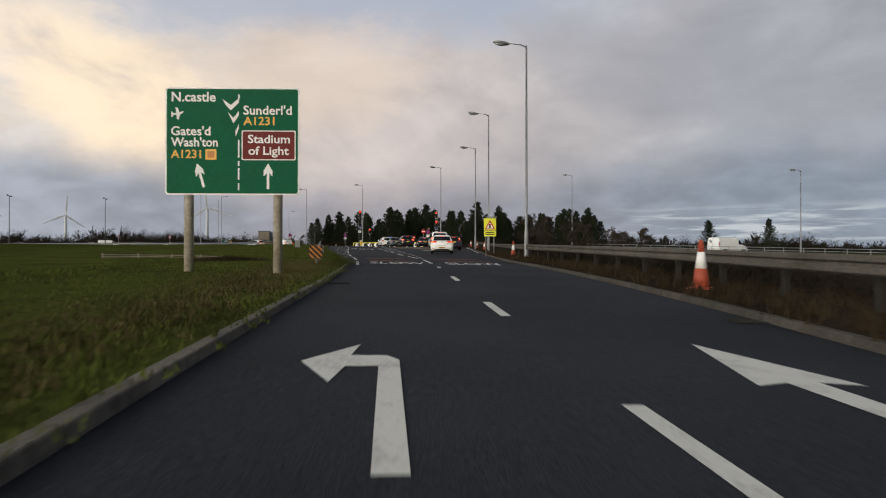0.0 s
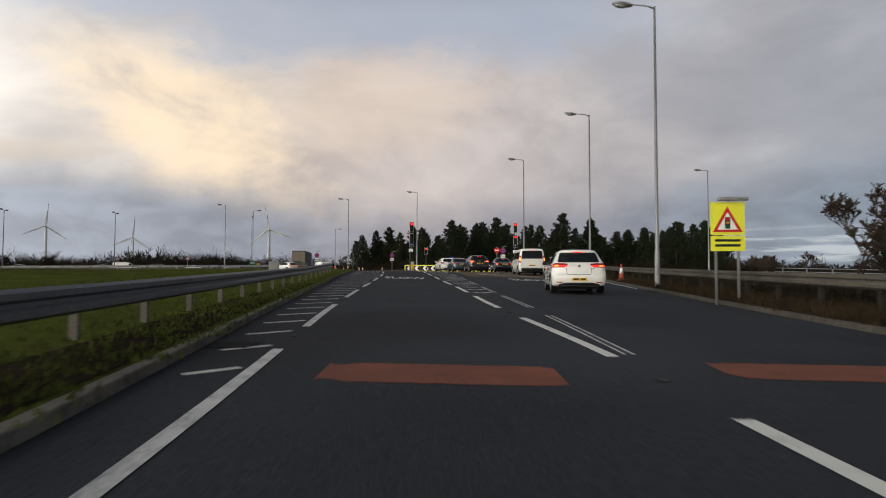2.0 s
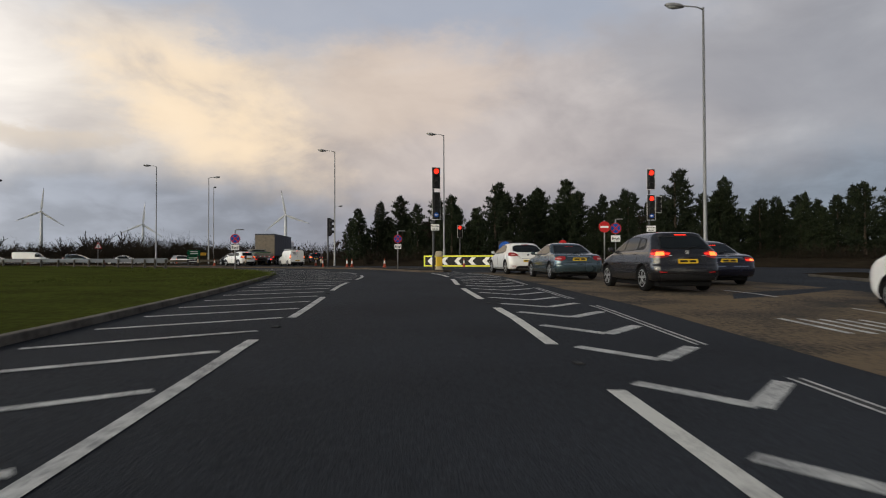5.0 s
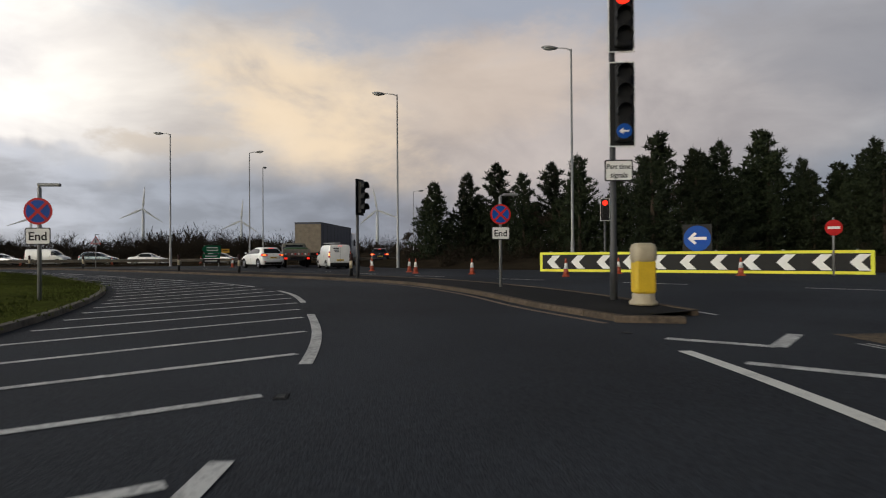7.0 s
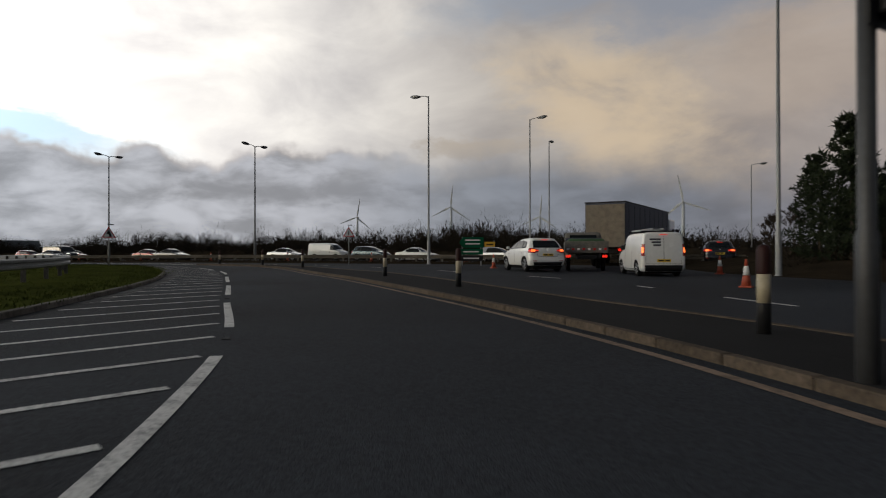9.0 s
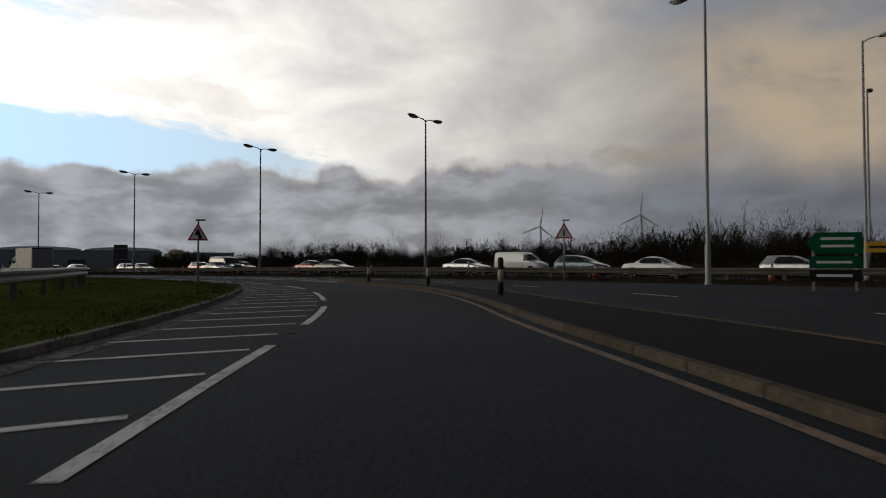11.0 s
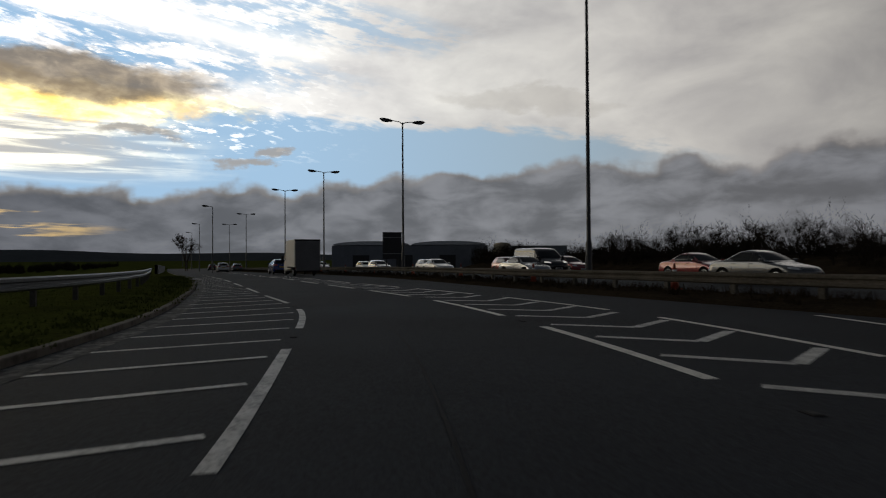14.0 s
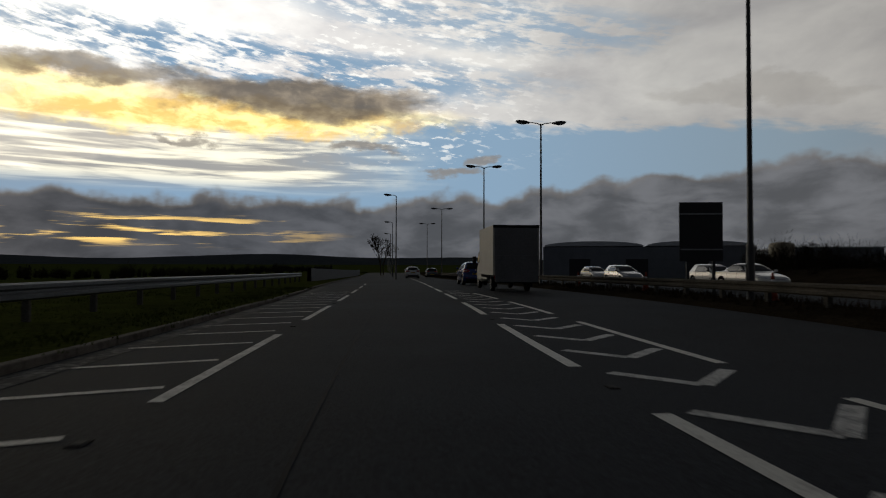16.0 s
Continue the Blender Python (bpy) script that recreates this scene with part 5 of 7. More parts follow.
# Each style: nominal length, width and height; level outlines of the body (height, tail, nose, half width); window and lamp outlines on it.
HATCH = dict(size=(4.26, 1.80, 1.46),
    levels=[(.235, -1.93, 1.96, .79), (.265, -2.06, 2.08, .865), (.34, -2.11, 2.12, .885), (.46, -2.13, 2.13, .897), (.56, -2.125, 2.11, .90), (.615, -2.10, 2.06, .90), (.65, -2.072, 2.0, .90), (.75, -2.065, 1.86, .895), (.84, -2.05, 1.55, .882),
            (.91, -2.03, 1.22, .868), (.97, -1.99, .98, .845), (1.08, -1.90, .76, .79), (1.21, -1.79, .50, .73), (1.31, -1.70, .28, .675), (1.37, -1.70, .10, .63), (1.41, -1.69, -.05, .585), (1.438, -1.60, -.22, .51), (1.455, -1.35, -.45, .36), (1.46, -1.1, -.7, .14)],
    sides=[[(.70, .99), (.02, .985), (.02, 1.345), (.17, 1.335)], [(-.03, .985), (-1.02, .995), (-1.09, 1.02), (-1.0, 1.28), (-.90, 1.345), (-.03, 1.345)]],
    rear=[(-.66, 1.035), (.66, 1.035), (.57, 1.335), (-.57, 1.335)], screen=[(-.70, 1.0), (.70, 1.0), (.54, 1.34), (-.54, 1.34)],
    lamp=[(-12, .975), (-6, .90), (8, .855), (68, .85), (60, .995), (20, 1.0)], core=[(30, .885), (50, .88), (48, .93), (32, .935)], pivot=(.44, -1.62),
    gate=[(.41, .845), (.41, .67), (.36, .625), (0, .622)], plate=.475, lower=[(-.68, .24), (.68, .24), (.66, .315), (.42, .365), (-.42, .365), (-.66, .315)], brake=1.355, reflect=.375, badge=.90, wheels=(-1.31, 1.33), radius=.32, doors=(.86, 0.0, -.95), handle=.885)
ASTRA = dict(HATCH, size=(4.42, 1.81, 1.51),
    levels=[(.235, -1.98, 2.02, .79), (.265, -2.11, 2.15, .865), (.36, -2.18, 2.19, .888), (.48, -2.21, 2.21, .902), (.58, -2.20, 2.19, .905), (.66, -2.18, 2.11, .905), (.76, -2.15, 1.95, .90), (.86, -2.11, 1.62, .888), (.94, -2.07, 1.30, .872),
            (1.01, -2.01, 1.06, .845), (1.10, -1.92, .86, .80), (1.22, -1.76, .58, .74), (1.32, -1.60, .36, .685), (1.39, -1.52, .20, .64), (1.44, -1.46, .04, .585), (1.475, -1.30, -.10, .51), (1.50, -1.02, -.25, .36), (1.51, -.75, -.42, .14)],
    sides=[[(.80, 1.02), (.08, 1.03), (.08, 1.385), (.26, 1.365)], [(.03, 1.03), (-.78, 1.06), (-1.13, 1.10), (-1.10, 1.14), (-.88, 1.31), (-.60, 1.385), (.03, 1.39)]],
    rear=[(-.64, 1.10), (-.40, 1.055), (.40, 1.055), (.64, 1.10), (.58, 1.30), (.40, 1.37), (-.40, 1.37), (-.58, 1.30)], screen=[(-.70, 1.04), (.70, 1.04), (.54, 1.40), (-.54, 1.40)],
    lamp=[(-4, .90), (8, .865), (40, .84), (66, .88), (76, 1.01), (60, 1.04), (25, 1.02)], core=[(20, .90), (45, .89), (45, .96), (24, .965)], pivot=(.46, -1.66),
    gate=[(.52, .86), (.44, .78), (.30, .745), (0, .735)], plate=.635, lower=[(-.58, .24), (.58, .24), (.58, .36), (.46, .40), (-.46, .40), (-.58, .36)], brake=1.40, reflect=.395, badge=.92, wheels=(-1.33, 1.36), radius=.335, doors=(.92, .05, -1.02), handle=.92)
SMALL = dict(HATCH, size=(3.95, 1.70, 1.50),
    levels=[(.24, -1.80, 1.82, .75), (.27, -1.92, 1.93, .825), (.36, -1.96, 1.97, .84), (.50, -1.975, 1.975, .85), (.60, -1.96, 1.95, .85), (.66, -1.90, 1.88, .85), (.78, -1.89, 1.72, .845), (.88, -1.88, 1.42, .835), (.96, -1.86, 1.16, .82),
            (1.02, -1.84, .98, .80), (1.15, -1.78, .72, .755), (1.28, -1.71, .46, .70), (1.37, -1.66, .26, .65), (1.42, -1.63, .10, .61), (1.455, -1.58, -.05, .55), (1.48, -1.45, -.22, .46), (1.495, -1.2, -.45, .30), (1.50, -1.0, -.65, .12)],
    sides=[[(.72, 1.03), (.02, 1.03), (.02, 1.375), (.20, 1.37)], [(-.03, 1.03), (-.85, 1.05), (-.80, 1.33), (-.70, 1.375), (-.03, 1.375)], [(-.95, 1.06), (-1.30, 1.10), (-1.22, 1.34), (-.90, 1.36)]],
    rear=[(-.56, 1.06), (.56, 1.06), (.52, 1.37), (-.52, 1.37)], screen=[(-.66, 1.05), (.66, 1.05), (.52, 1.38), (-.52, 1.38)],
    lamp=[(8, .98), (60, .98), (60, 1.20), (48, 1.36), (20, 1.37), (14, 1.20)], core=[(20, 1.16), (46, 1.16), (42, 1.32), (24, 1.32)], pivot=(.40, -1.45),
    gate=[(.54, .98), (.54, .72), (.50, .68), (0, .675)], plate=.90, lower=[(-.60, .245), (.60, .245), (.60, .31), (-.60, .31)], brake=1.40, reflect=.40, badge=1.0, wheels=(-1.22, 1.27), radius=.30, doors=(.82, 0.0, -.92), handle=.93)
SUV = dict(HATCH, size=(4.20, 1.80, 1.60),
    levels=[(.275, -1.90, 1.94, .79), (.305, -2.02, 2.04, .86), (.42, -2.08, 2.09, .888), (.54, -2.10, 2.10, .90), (.66, -2.09, 2.09, .90), (.74, -2.05, 2.03, .90), (.86, -2.04, 1.86, .893), (.97, -2.03, 1.50, .882), (1.03, -2.01, 1.22, .868),
            (1.08, -1.98, 1.02, .845), (1.20, -1.88, .78, .79), (1.34, -1.74, .50, .73), (1.44, -1.64, .28, .675), (1.50, -1.62, .10, .63), (1.54, -1.60, -.05, .585), (1.57, -1.50, -.22, .51), (1.592, -1.25, -.45, .36), (1.60, -1.0, -.7, .14)],
    sides=[[(.70, 1.10), (.02, 1.095), (.02, 1.46), (.20, 1.45)], [(-.03, 1.095), (-.86, 1.12), (-.80, 1.40), (-.70, 1.46), (-.03, 1.46)], [(-.95, 1.15), (-1.30, 1.22), (-1.20, 1.38), (-.90, 1.43)]],
    rear=[(-.64, 1.14), (.64, 1.14), (.54, 1.45), (-.54, 1.45)], screen=[(-.70, 1.12), (.70, 1.12), (.54, 1.47), (-.54, 1.47)],
    lamp=[(-2, 1.03), (4, .93), (30, .88), (70, .90), (66, 1.12), (30, 1.10)], core=[(22, .95), (48, .95), (48, 1.05), (24, 1.05)], pivot=(.44, -1.60),
    gate=[(.50, .90), (.50, .76), (.46, .72), (0, .715)], plate=.80, lower=[(-.66, .28), (.66, .28), (.72, .46), (-.72, .46)], brake=1.50, reflect=.52, badge=1.04, wheels=(-1.28, 1.30), radius=.345, doors=(.86, 0.0, -.95), handle=.99)
SALOON = dict(HATCH, size=(4.67, 1.80, 1.43),
    levels=[(.24, -2.12, 2.14, .79), (.27, -2.25, 2.26, .86), (.36, -2.31, 2.32, .885), (.48, -2.335, 2.335, .897), (.56, -2.33, 2.32, .90), (.60, -2.30, 2.28, .90), (.70, -2.29, 2.16, .895), (.79, -2.26, 1.86, .882), (.86, -2.22, 1.48, .868), (.915, -2.14, 1.20, .855),
            (.95, -1.98, 1.08, .84), (.975, -1.66, 1.0, .82), (1.00, -1.50, .93, .80), (1.10, -1.28, .74, .755), (1.20, -1.08, .54, .705), (1.29, -.90, .34, .655), (1.35, -.76, .18, .605), (1.39, -.62, .02, .54), (1.415, -.48, -.10, .44), (1.428, -.38, -.2, .28), (1.43, -.32, -.25, .12)],
    sides=[[(.74, .985), (.08, .985), (.08, 1.31), (.24, 1.30)], [(.03, .985), (-.74, .995), (-.98, 1.04), (-1.0, 1.07), (-.86, 1.20), (-.62, 1.30), (.03, 1.315)]],
    rear=[(-.66, 1.02), (.66, 1.02), (.54, 1.315), (-.54, 1.315)], screen=[(-.70, 1.0), (.70, 1.0), (.54, 1.32), (-.54, 1.32)],
    lamp=[(7, .82), (11, .745), (26, .715), (60, .745), (56, .855), (28, .885), (11, .875)], core=[(28, .76), (50, .765), (48, .82), (28, .82)], pivot=(.46, -1.82),
    gate=[(.46, .69), (.42, .645), (0, .642)], plate=.77, lower=[(-.60, .245), (.60, .245), (.62, .30), (-.62, .30)], brake=1.27, reflect=.0, badge=.905, wheels=(-1.36, 1.38), radius=.33, doors=(.90, .055, -.86), handle=.86)
VAN = dict(HATCH, size=(4.97, 1.99, 1.97),
    levels=[(.22, -2.34, 2.26, .90), (.32, -2.44, 2.38, .96), (.45, -2.47, 2.45, .985), (.62, -2.475, 2.475, .99), (.80, -2.47, 2.44, .993), (.95, -2.465, 2.30, .992), (1.06, -2.46, 2.02, .988), (1.14, -2.455, 1.76, .98), (1.22, -2.45, 1.60, .97), (1.40, -2.44, 1.38, .945),
            (1.58, -2.425, 1.15, .92), (1.74, -2.41, .92, .895), (1.84, -2.39, .72, .86), (1.90, -2.36, .52, .80), (1.94, -2.28, .30, .68), (1.96, -2.1, 0.0, .46), (1.97, -1.8, -.4, .18)],
    sides=[[(1.52, 1.18), (.72, 1.18), (.72, 1.68), (1.0, 1.66)]], panes=[[(.55, 1.18), (-.60, 1.18), (-.60, 1.70), (.55, 1.70)], [(-.72, 1.18), (-2.18, 1.18), (-2.14, 1.70), (-.72, 1.70)]],
    rear=[(-.78, 1.22), (.78, 1.22), (.72, 1.76), (-.72, 1.76)], screen=[(-.84, 1.24), (.84, 1.24), (.72, 1.76), (-.72, 1.76)],
    lamp=[(32, .90), (66, .90), (66, 1.42), (34, 1.42)], core=[(38, 1.05), (60, 1.05), (60, 1.28), (40, 1.28)], pivot=(.70, -2.20),
    gate=[(.80, .88), (.80, .56), (0, .555)], plate=.70, lower=[(-.82, .225), (.82, .225), (.84, .50), (-.84, .50)], brake=1.84, reflect=.46, badge=.98, wheels=(-1.46, 1.47), radius=.34, doors=(1.62, .64, -.66), handle=1.05)
SHELLS = {}


def paint(name, col, metal=0.25):
    return material(name, col, 0.24, metal, var=0.10, scale=1.2, fine=9, coat=0.8)


def wheel(ob, x, y, r, side):
    w = 0.20
    tyre = part("wheel", lathe(B(), [(r * 0.64, -w / 2), (r * 0.90, -w / 2), (r * .97, -w / 2 + 0.02), (r, -w / 2 + 0.05), (r, w / 2 - 0.05), (r * .97, w / 2 - 0.02), (r * 0.90, w / 2), (r * 0.64, w / 2)], 28, "x", (x, y, r)), RUBBER, ob, "black tyre", smooth=False)
    bm = lathe(B(), [(r * 0.68, -side * 0.07), (r * 0.68, side * 0.012), (r * 0.63, side * 0.016), (r * 0.60, -side * 0.07)], 28, "x", (x + side * (w / 2 - 0.01), y, r))
    for k in range(10):
        a = 6.28319 * (k // 2) / 5 + (.15 if k % 2 else -.15)
        rot = Matrix.Rotation(a, 4, "X")
        box(bm, Vector((x + side * (w / 2 - 0.012), y, r)) + rot @ Vector((0, 0, r * 0.35)), (0.03, r * 0.085, r * 0.62), 0.006, rot)
    lathe(bm, [(r * .01, -.01), (r * .17, -.01), (r * .17, .02), (r * .01, .025)], 12, "x", (x + side * (w / 2 - 0.01), y, r))
    part("rim", bm, RIM, tyre, "silver alloy rim")
    part("brake_disc", lathe(B(), [(r * .01, -.01), (r * .66, -.01), (r * .66, .01), (r * .01, .01)], 20, "x", (x + side * (w / 2 - 0.065), y, r)), BLACK, tyre)


def eased(xs, ys, q):
    """A smooth curve through the values that never overshoots them."""
    h, d = np.diff(xs), np.diff(ys) / np.diff(xs)
    m = np.zeros(len(xs))
    m[0], m[-1] = d[0], d[-1]
    for i in range(1, len(xs) - 1):
        m[i] = 0 if d[i - 1] * d[i] <= 0 else 2 * d[i - 1] * d[i] / (d[i - 1] + d[i])
    i = np.clip(np.searchsorted(xs, q) - 1, 0, len(h) - 1)
    t = (q - xs[i]) / h[i]
    return (2 * t ** 3 - 3 * t * t + 1) * ys[i] + (t ** 3 - 2 * t * t + t) * h[i] * m[i] + (3 * t * t - 2 * t ** 3) * ys[i + 1] + (t ** 3 - t * t) * h[i] * m[i + 1]


def outline(yr, yf, w, low, van):
    """Half of a level outline, from the middle of the tail to the middle of the nose."""
    span = yf - yr
    rx, ry = min(.13 if van else .30, .85 * w), min(.12 if van else .21, .42 * span)
    fx, fy = min(.55 if low else .22, .85 * w), min(.46 if low else .20, .42 * span)
    bow, lead = min(.03 if van else .075, .1 * span), min(.22 if low else .13, .12 * span)
    out = []
    for k in range(6):
        x = (w - rx) * k / 6
        out.append((x, yr + bow * (x / w) ** 2))
    ya = yr + bow * ((w - rx) / w) ** 2
    yb = yf - lead * ((w - fx) / w) ** 2
    for k in range(9):
        a = 1.5708 * k / 8
        out.append((w - rx + rx * math.sin(a), ya + ry * (1 - math.cos(a))))
    y0, y1 = ya + ry, yb - fy
    for k in range(1, 16):
        out.append((w, y0 + (y1 - y0) * k / 16))
    for k in range(9):
        a = 1.5708 * k / 8
        out.append((w - fx + fx * math.cos(a), yb - fy + fy * math.sin(a)))
    for k in range(1, 7):
        x = (w - fx) * (6 - k) / 6
        out.append((x, yf - lead * (x / w) ** 2))
    return out


def shell_of(style, L, W, H):
    """The closed body skin of a style at a size, with wheel wells cut out, and a tree to cast rays at."""
    key = (id(style), L, W, H)
    if key in SHELLS:
        return SHELLS[key]
    Ln, Wn, Hn = style["size"]
    rows = np.array(style["levels"]) * np.array([H / Hn, L / Ln, L / Ln, W / Wn])
    idx = np.arange(len(rows), dtype=float)
    q = np.linspace(0, len(rows) - 1, (len(rows) - 1) * 3 + 1)
    lv = np.stack([eased(idx, rows[:, c], q) for c in range(4)], 1)
    bm = B()
    rings = []
    belt = .66 * H
    for z, yr, yf, w in lv:
        half = outline(yr, yf, w, z < belt, style is VAN)
        ring = [bm.verts.new((x, y, z)) for x, y in half]
        ring += [bm.verts.new((-x, y, z)) for x, y in half[-2:0:-1]]
        rings.append(ring)
    for r0, r1 in zip(rings, rings[1:]):
        n = len(r0)
        for k in range(n):
            bm.faces.new((r0[k], r0[(k + 1) % n], r1[(k + 1) % n], r1[k]))
    bm.faces.new(rings[0][::-1])
    bm.faces.new(rings[-1])
    bmesh.ops.recalc_face_normals(bm, faces=bm.faces[:])
    rough = part("tmp_shell", bm, [BLACK, BLACK])
    skin = BVHTree.FromPolygons([v.co.copy() for v in rough.data.vertices], [tuple(p.vertices) for p in rough.data.polygons])
    r = style["radius"] * H / Hn
    wy = [y * L / Ln for y in style["wheels"]]
    bm = B()
    for y in wy:
        for s in (1, -1):
            lathe(bm, [(r * 1.15, -.17), (r * 1.15, .17)], 36, "x", (s * (W / 2 - .13), y, r * 1.03))
    bmesh.ops.recalc_face_normals(bm, faces=bm.faces[:])
    cutter = part("tmp_cutter", bm, BLACK)
    mod = rough.modifiers.new("wells", "BOOLEAN")
    mod.operation, mod.solver, mod.object = "DIFFERENCE", "EXACT", cutter
    mesh = bpy.data.meshes.new_from_object(rough.evaluated_get(bpy.context.evaluated_depsgraph_get()))
    bpy.data.objects.remove(rough)
    bpy.data.objects.remove(cutter)
    bm = B()
    bm.from_mesh(mesh)
    for f in bm.faces:
        c = f.calc_center_median()
        near = min((c.y - y) ** 2 + (c.z - r * 1.03) ** 2 for y in wy) < (r * 1.155) ** 2
        f.material_index = 1 if near and abs(c.x) < W / 2 - .004 else 0
        f.smooth = True
    for e in bm.edges:
        if len(e.link_faces) == 2 and e.calc_face_angle(0) > radians(38):
            e.smooth = False
    bm.to_mesh(mesh)
    bm.free()
    SHELLS[key] = mesh, skin, lv
    return SHELLS[key]


def softened(poly, r, n=3):
    """The same outline with rounded corners."""
    out = []
    for i, p in enumerate(poly):
        p, a, b = Vector(p), Vector(poly[i - 1]), Vector(poly[(i + 1) % len(poly)])
        u, v = a - p, b - p
        k = min(r, u.length * .45, v.length * .45)
        s, e = p + u.normalized() * k, p + v.normalized() * k
        for j in range(n + 1):
            t = j / n
            out.append(tuple(s * (1 - t) ** 2 + p * 2 * t * (1 - t) + e * t * t))
    return out


def vehicle(name, x, y, turn, style, L, W, H, mat, label, lit=True, front=False, kind="car", group="vehicles", dz=0.0, glass_rear=True):
    """A car or van: a skin lofted through level outlines, with glass, lamps, gaps, wheels, plates and mirrors let into it."""
    ob = thing(name, stand(x, y, turn, dz), label, kind, group)
    van = style is VAN
    Ln, Wn, Hn = style["size"]
    kx, ky, kz = W / Wn, L / Ln, H / Hn
    shell, skin, lv = shell_of(style, L, W, H)
    shell = shell.copy()
    shell.materials[0] = mat
    body = new("body", shell)
    body.parent = ob

    def surface(mode, u, v, s=1):
        """Where a ray from inside meets the skin, and the ray's way."""
        z = v * kz
        if mode == "side":
            o, d = Vector((0, u * ky, z)), Vector((s, 0, 0))
        elif mode == "rear":
            o, d = Vector((u * kx, -.05 * L, z)), Vector((0, -1, 0))
        elif mode == "front":
            o, d = Vector((u * kx, -.02 * L, z)), Vector((0, 1, 0))
        elif mode == "tail":
            px_, py_ = style["pivot"]
            a = radians(u)
            o, d = Vector((s * px_ * kx, py_ * ky, z)), Vector((s * math.sin(a), -math.cos(a), 0))
        else:
            a = radians(u)
            o, d = Vector((s * .40 * kx, .36 * L, z)), Vector((s * math.sin(a), math.cos(a), 0))
        hit = skin.ray_cast(o, d)[0]
        return (hit if hit is not None else o + d * .3), d

    def inlay(name_, poly, mode, mat_, out=.004, s=1, label_="", soft=.03, cell=.07, parent=body):
        """A pane, lamp or gap that follows the skin inside an outline."""
        turned = mode in ("tail", "nose")
        if turned:
            poly = [(a / 60, b) for a, b in poly]
        if soft:
            poly = softened(poly, soft)
        bm = B()
        bm.faces.new([bm.verts.new((a, b, 0)) for a, b in poly])
        for axis in (0, 1):
            lo, hi = min(p[axis] for p in poly), max(p[axis] for p in poly)
            n = min(16, int((hi - lo) / cell))
            for k in range(1, n + 1):
                co, no = [0, 0, 0], [0, 0, 0]
                co[axis], no[axis] = lo + (hi - lo) * k / (n + 1), 1
                bmesh.ops.bisect_plane(bm, geom=bm.verts[:] + bm.edges[:] + bm.faces[:], plane_co=co, plane_no=no, dist=1e-5)
        rim = [e for e in bm.edges if len(e.link_faces) == 1]
        twin = {}
        for v in bm.verts[:]:
            a, b = v.co.x * (60 if turned else 1), v.co.y
            hit, d = surface(mode, a, b, s)
            v.co = hit + d * out
            if v.is_boundary:
                twin[v] = hit - d * .012
        fresh = {v: bm.verts.new(c) for v, c in twin.items()}
        for e in rim:
            a, b = e.verts
            if a in fresh and b in fresh:
                bm.faces.new((a, b, fresh[b], fresh[a]))
        bmesh.ops.triangulate(bm, faces=[f for f in bm.faces if len(f.verts) > 4])
        bmesh.ops.recalc_face_normals(bm, faces=bm.faces[:])
        mid = sum((f.normal * f.calc_area() for f in bm.faces), Vector())
        c, d = surface(mode, sum(p[0] for p in poly) / len(poly) * (60 if turned else 1), sum(p[1] for p in poly) / len(poly), s)
        if mid.dot(d) < 0:
            for f in bm.faces:
                f.normal_flip()
        return part(name_, bm, mat_, parent, label_, smooth=False)

    panes = list(style["sides"])
    if van and glass_rear:
        panes += style["panes"]
    for s in (1, -1):
        if not van:
            pts = [p for q in panes for p in q]
            ys_ = [p[0] for p in pts]
            first, last = panes[0], panes[-1]
            ring = [(first[0][0] + .05, first[0][1] - .03), (last[1][0], min(p[1] for p in last) - .03)]
            ring += [(min(ys_) - .03, [p for p in last if p[0] == min(p2[0] for p2 in last)][0][1])]
            top = sorted([p for q in panes for p in q if p[1] > max(p3[1] for p3 in q) - .10], key=lambda p: p[0])
            ring += [(p[0] - (.02 if i == 0 else 0), p[1] + .022) for i, p in enumerate(top)]
            inlay("window_surround", ring, "side", BLACK, .006, s, "black window surround", .02, .045)
        for q in panes:
            inlay("side_window", q, "side", GLASS, .013, s, "", .035, .045)
        gap_top = 1.0 if not van else 1.15
        for i, yy in enumerate(style["doors"]):
            inlay("door_gap", bar_pts((yy, .30), (yy, (gap_top if i < 2 or van else .93)), .012), "side", BLACK, .003, s, "", 0, .05)
        inlay("sill_trim", [(style["wheels"][1] - .42, .285), (style["wheels"][0] + .42, .285), (style["wheels"][0] + .42, .315), (style["wheels"][1] - .42, .315)], "side", BLACK, .006, s, "", 0, .2)
        # lamps
        lens = inlay("tail_lamp", style["lamp"], "tail", TAIL, .010, s, "dark red tail lamp", .03, .09, ob)
        inlay("lamp_core", style["core"], "tail", TAIL_CORE if lit else TAIL_CLEAR, .015, s, "glowing brake lamp" if lit else "pale reversing lamp", .02, .09, lens)
        if lit:
            a0, a1 = min(p[0] for p in style["lamp"]) + 6, max(p[0] for p in style["lamp"]) - 8
            z0 = (min(p[1] for p in style["core"]) + max(p[1] for p in style["core"])) / 2
            if not van:
                inlay("lamp_glow", [(a0, z0 - .022), (a1, z0 - .022), (a1, z0 + .022), (a0, z0 + .022)], "tail", TAIL_ON, .013, s, "lit red strip", .01, .09, lens)
        hz = .66 * (1 if not van else 1.42)
        inlay("headlamp", [(12, hz - .03), (62, hz + .01), (70, hz + .08), (20, hz + .06)], "nose", HEAD_ON if front else HEAD, .010, s, "clear headlamp", .02, .09, ob)
        # handles and mirrors
        if not van:
            for yy in (style["doors"][1] + .12, style["doors"][2] + .17):
                hit, d = surface("side", yy, style["handle"], s)
                part("door_handle", box(B(), hit + d * .012, (.028, .16, .030), .010), mat, ob)
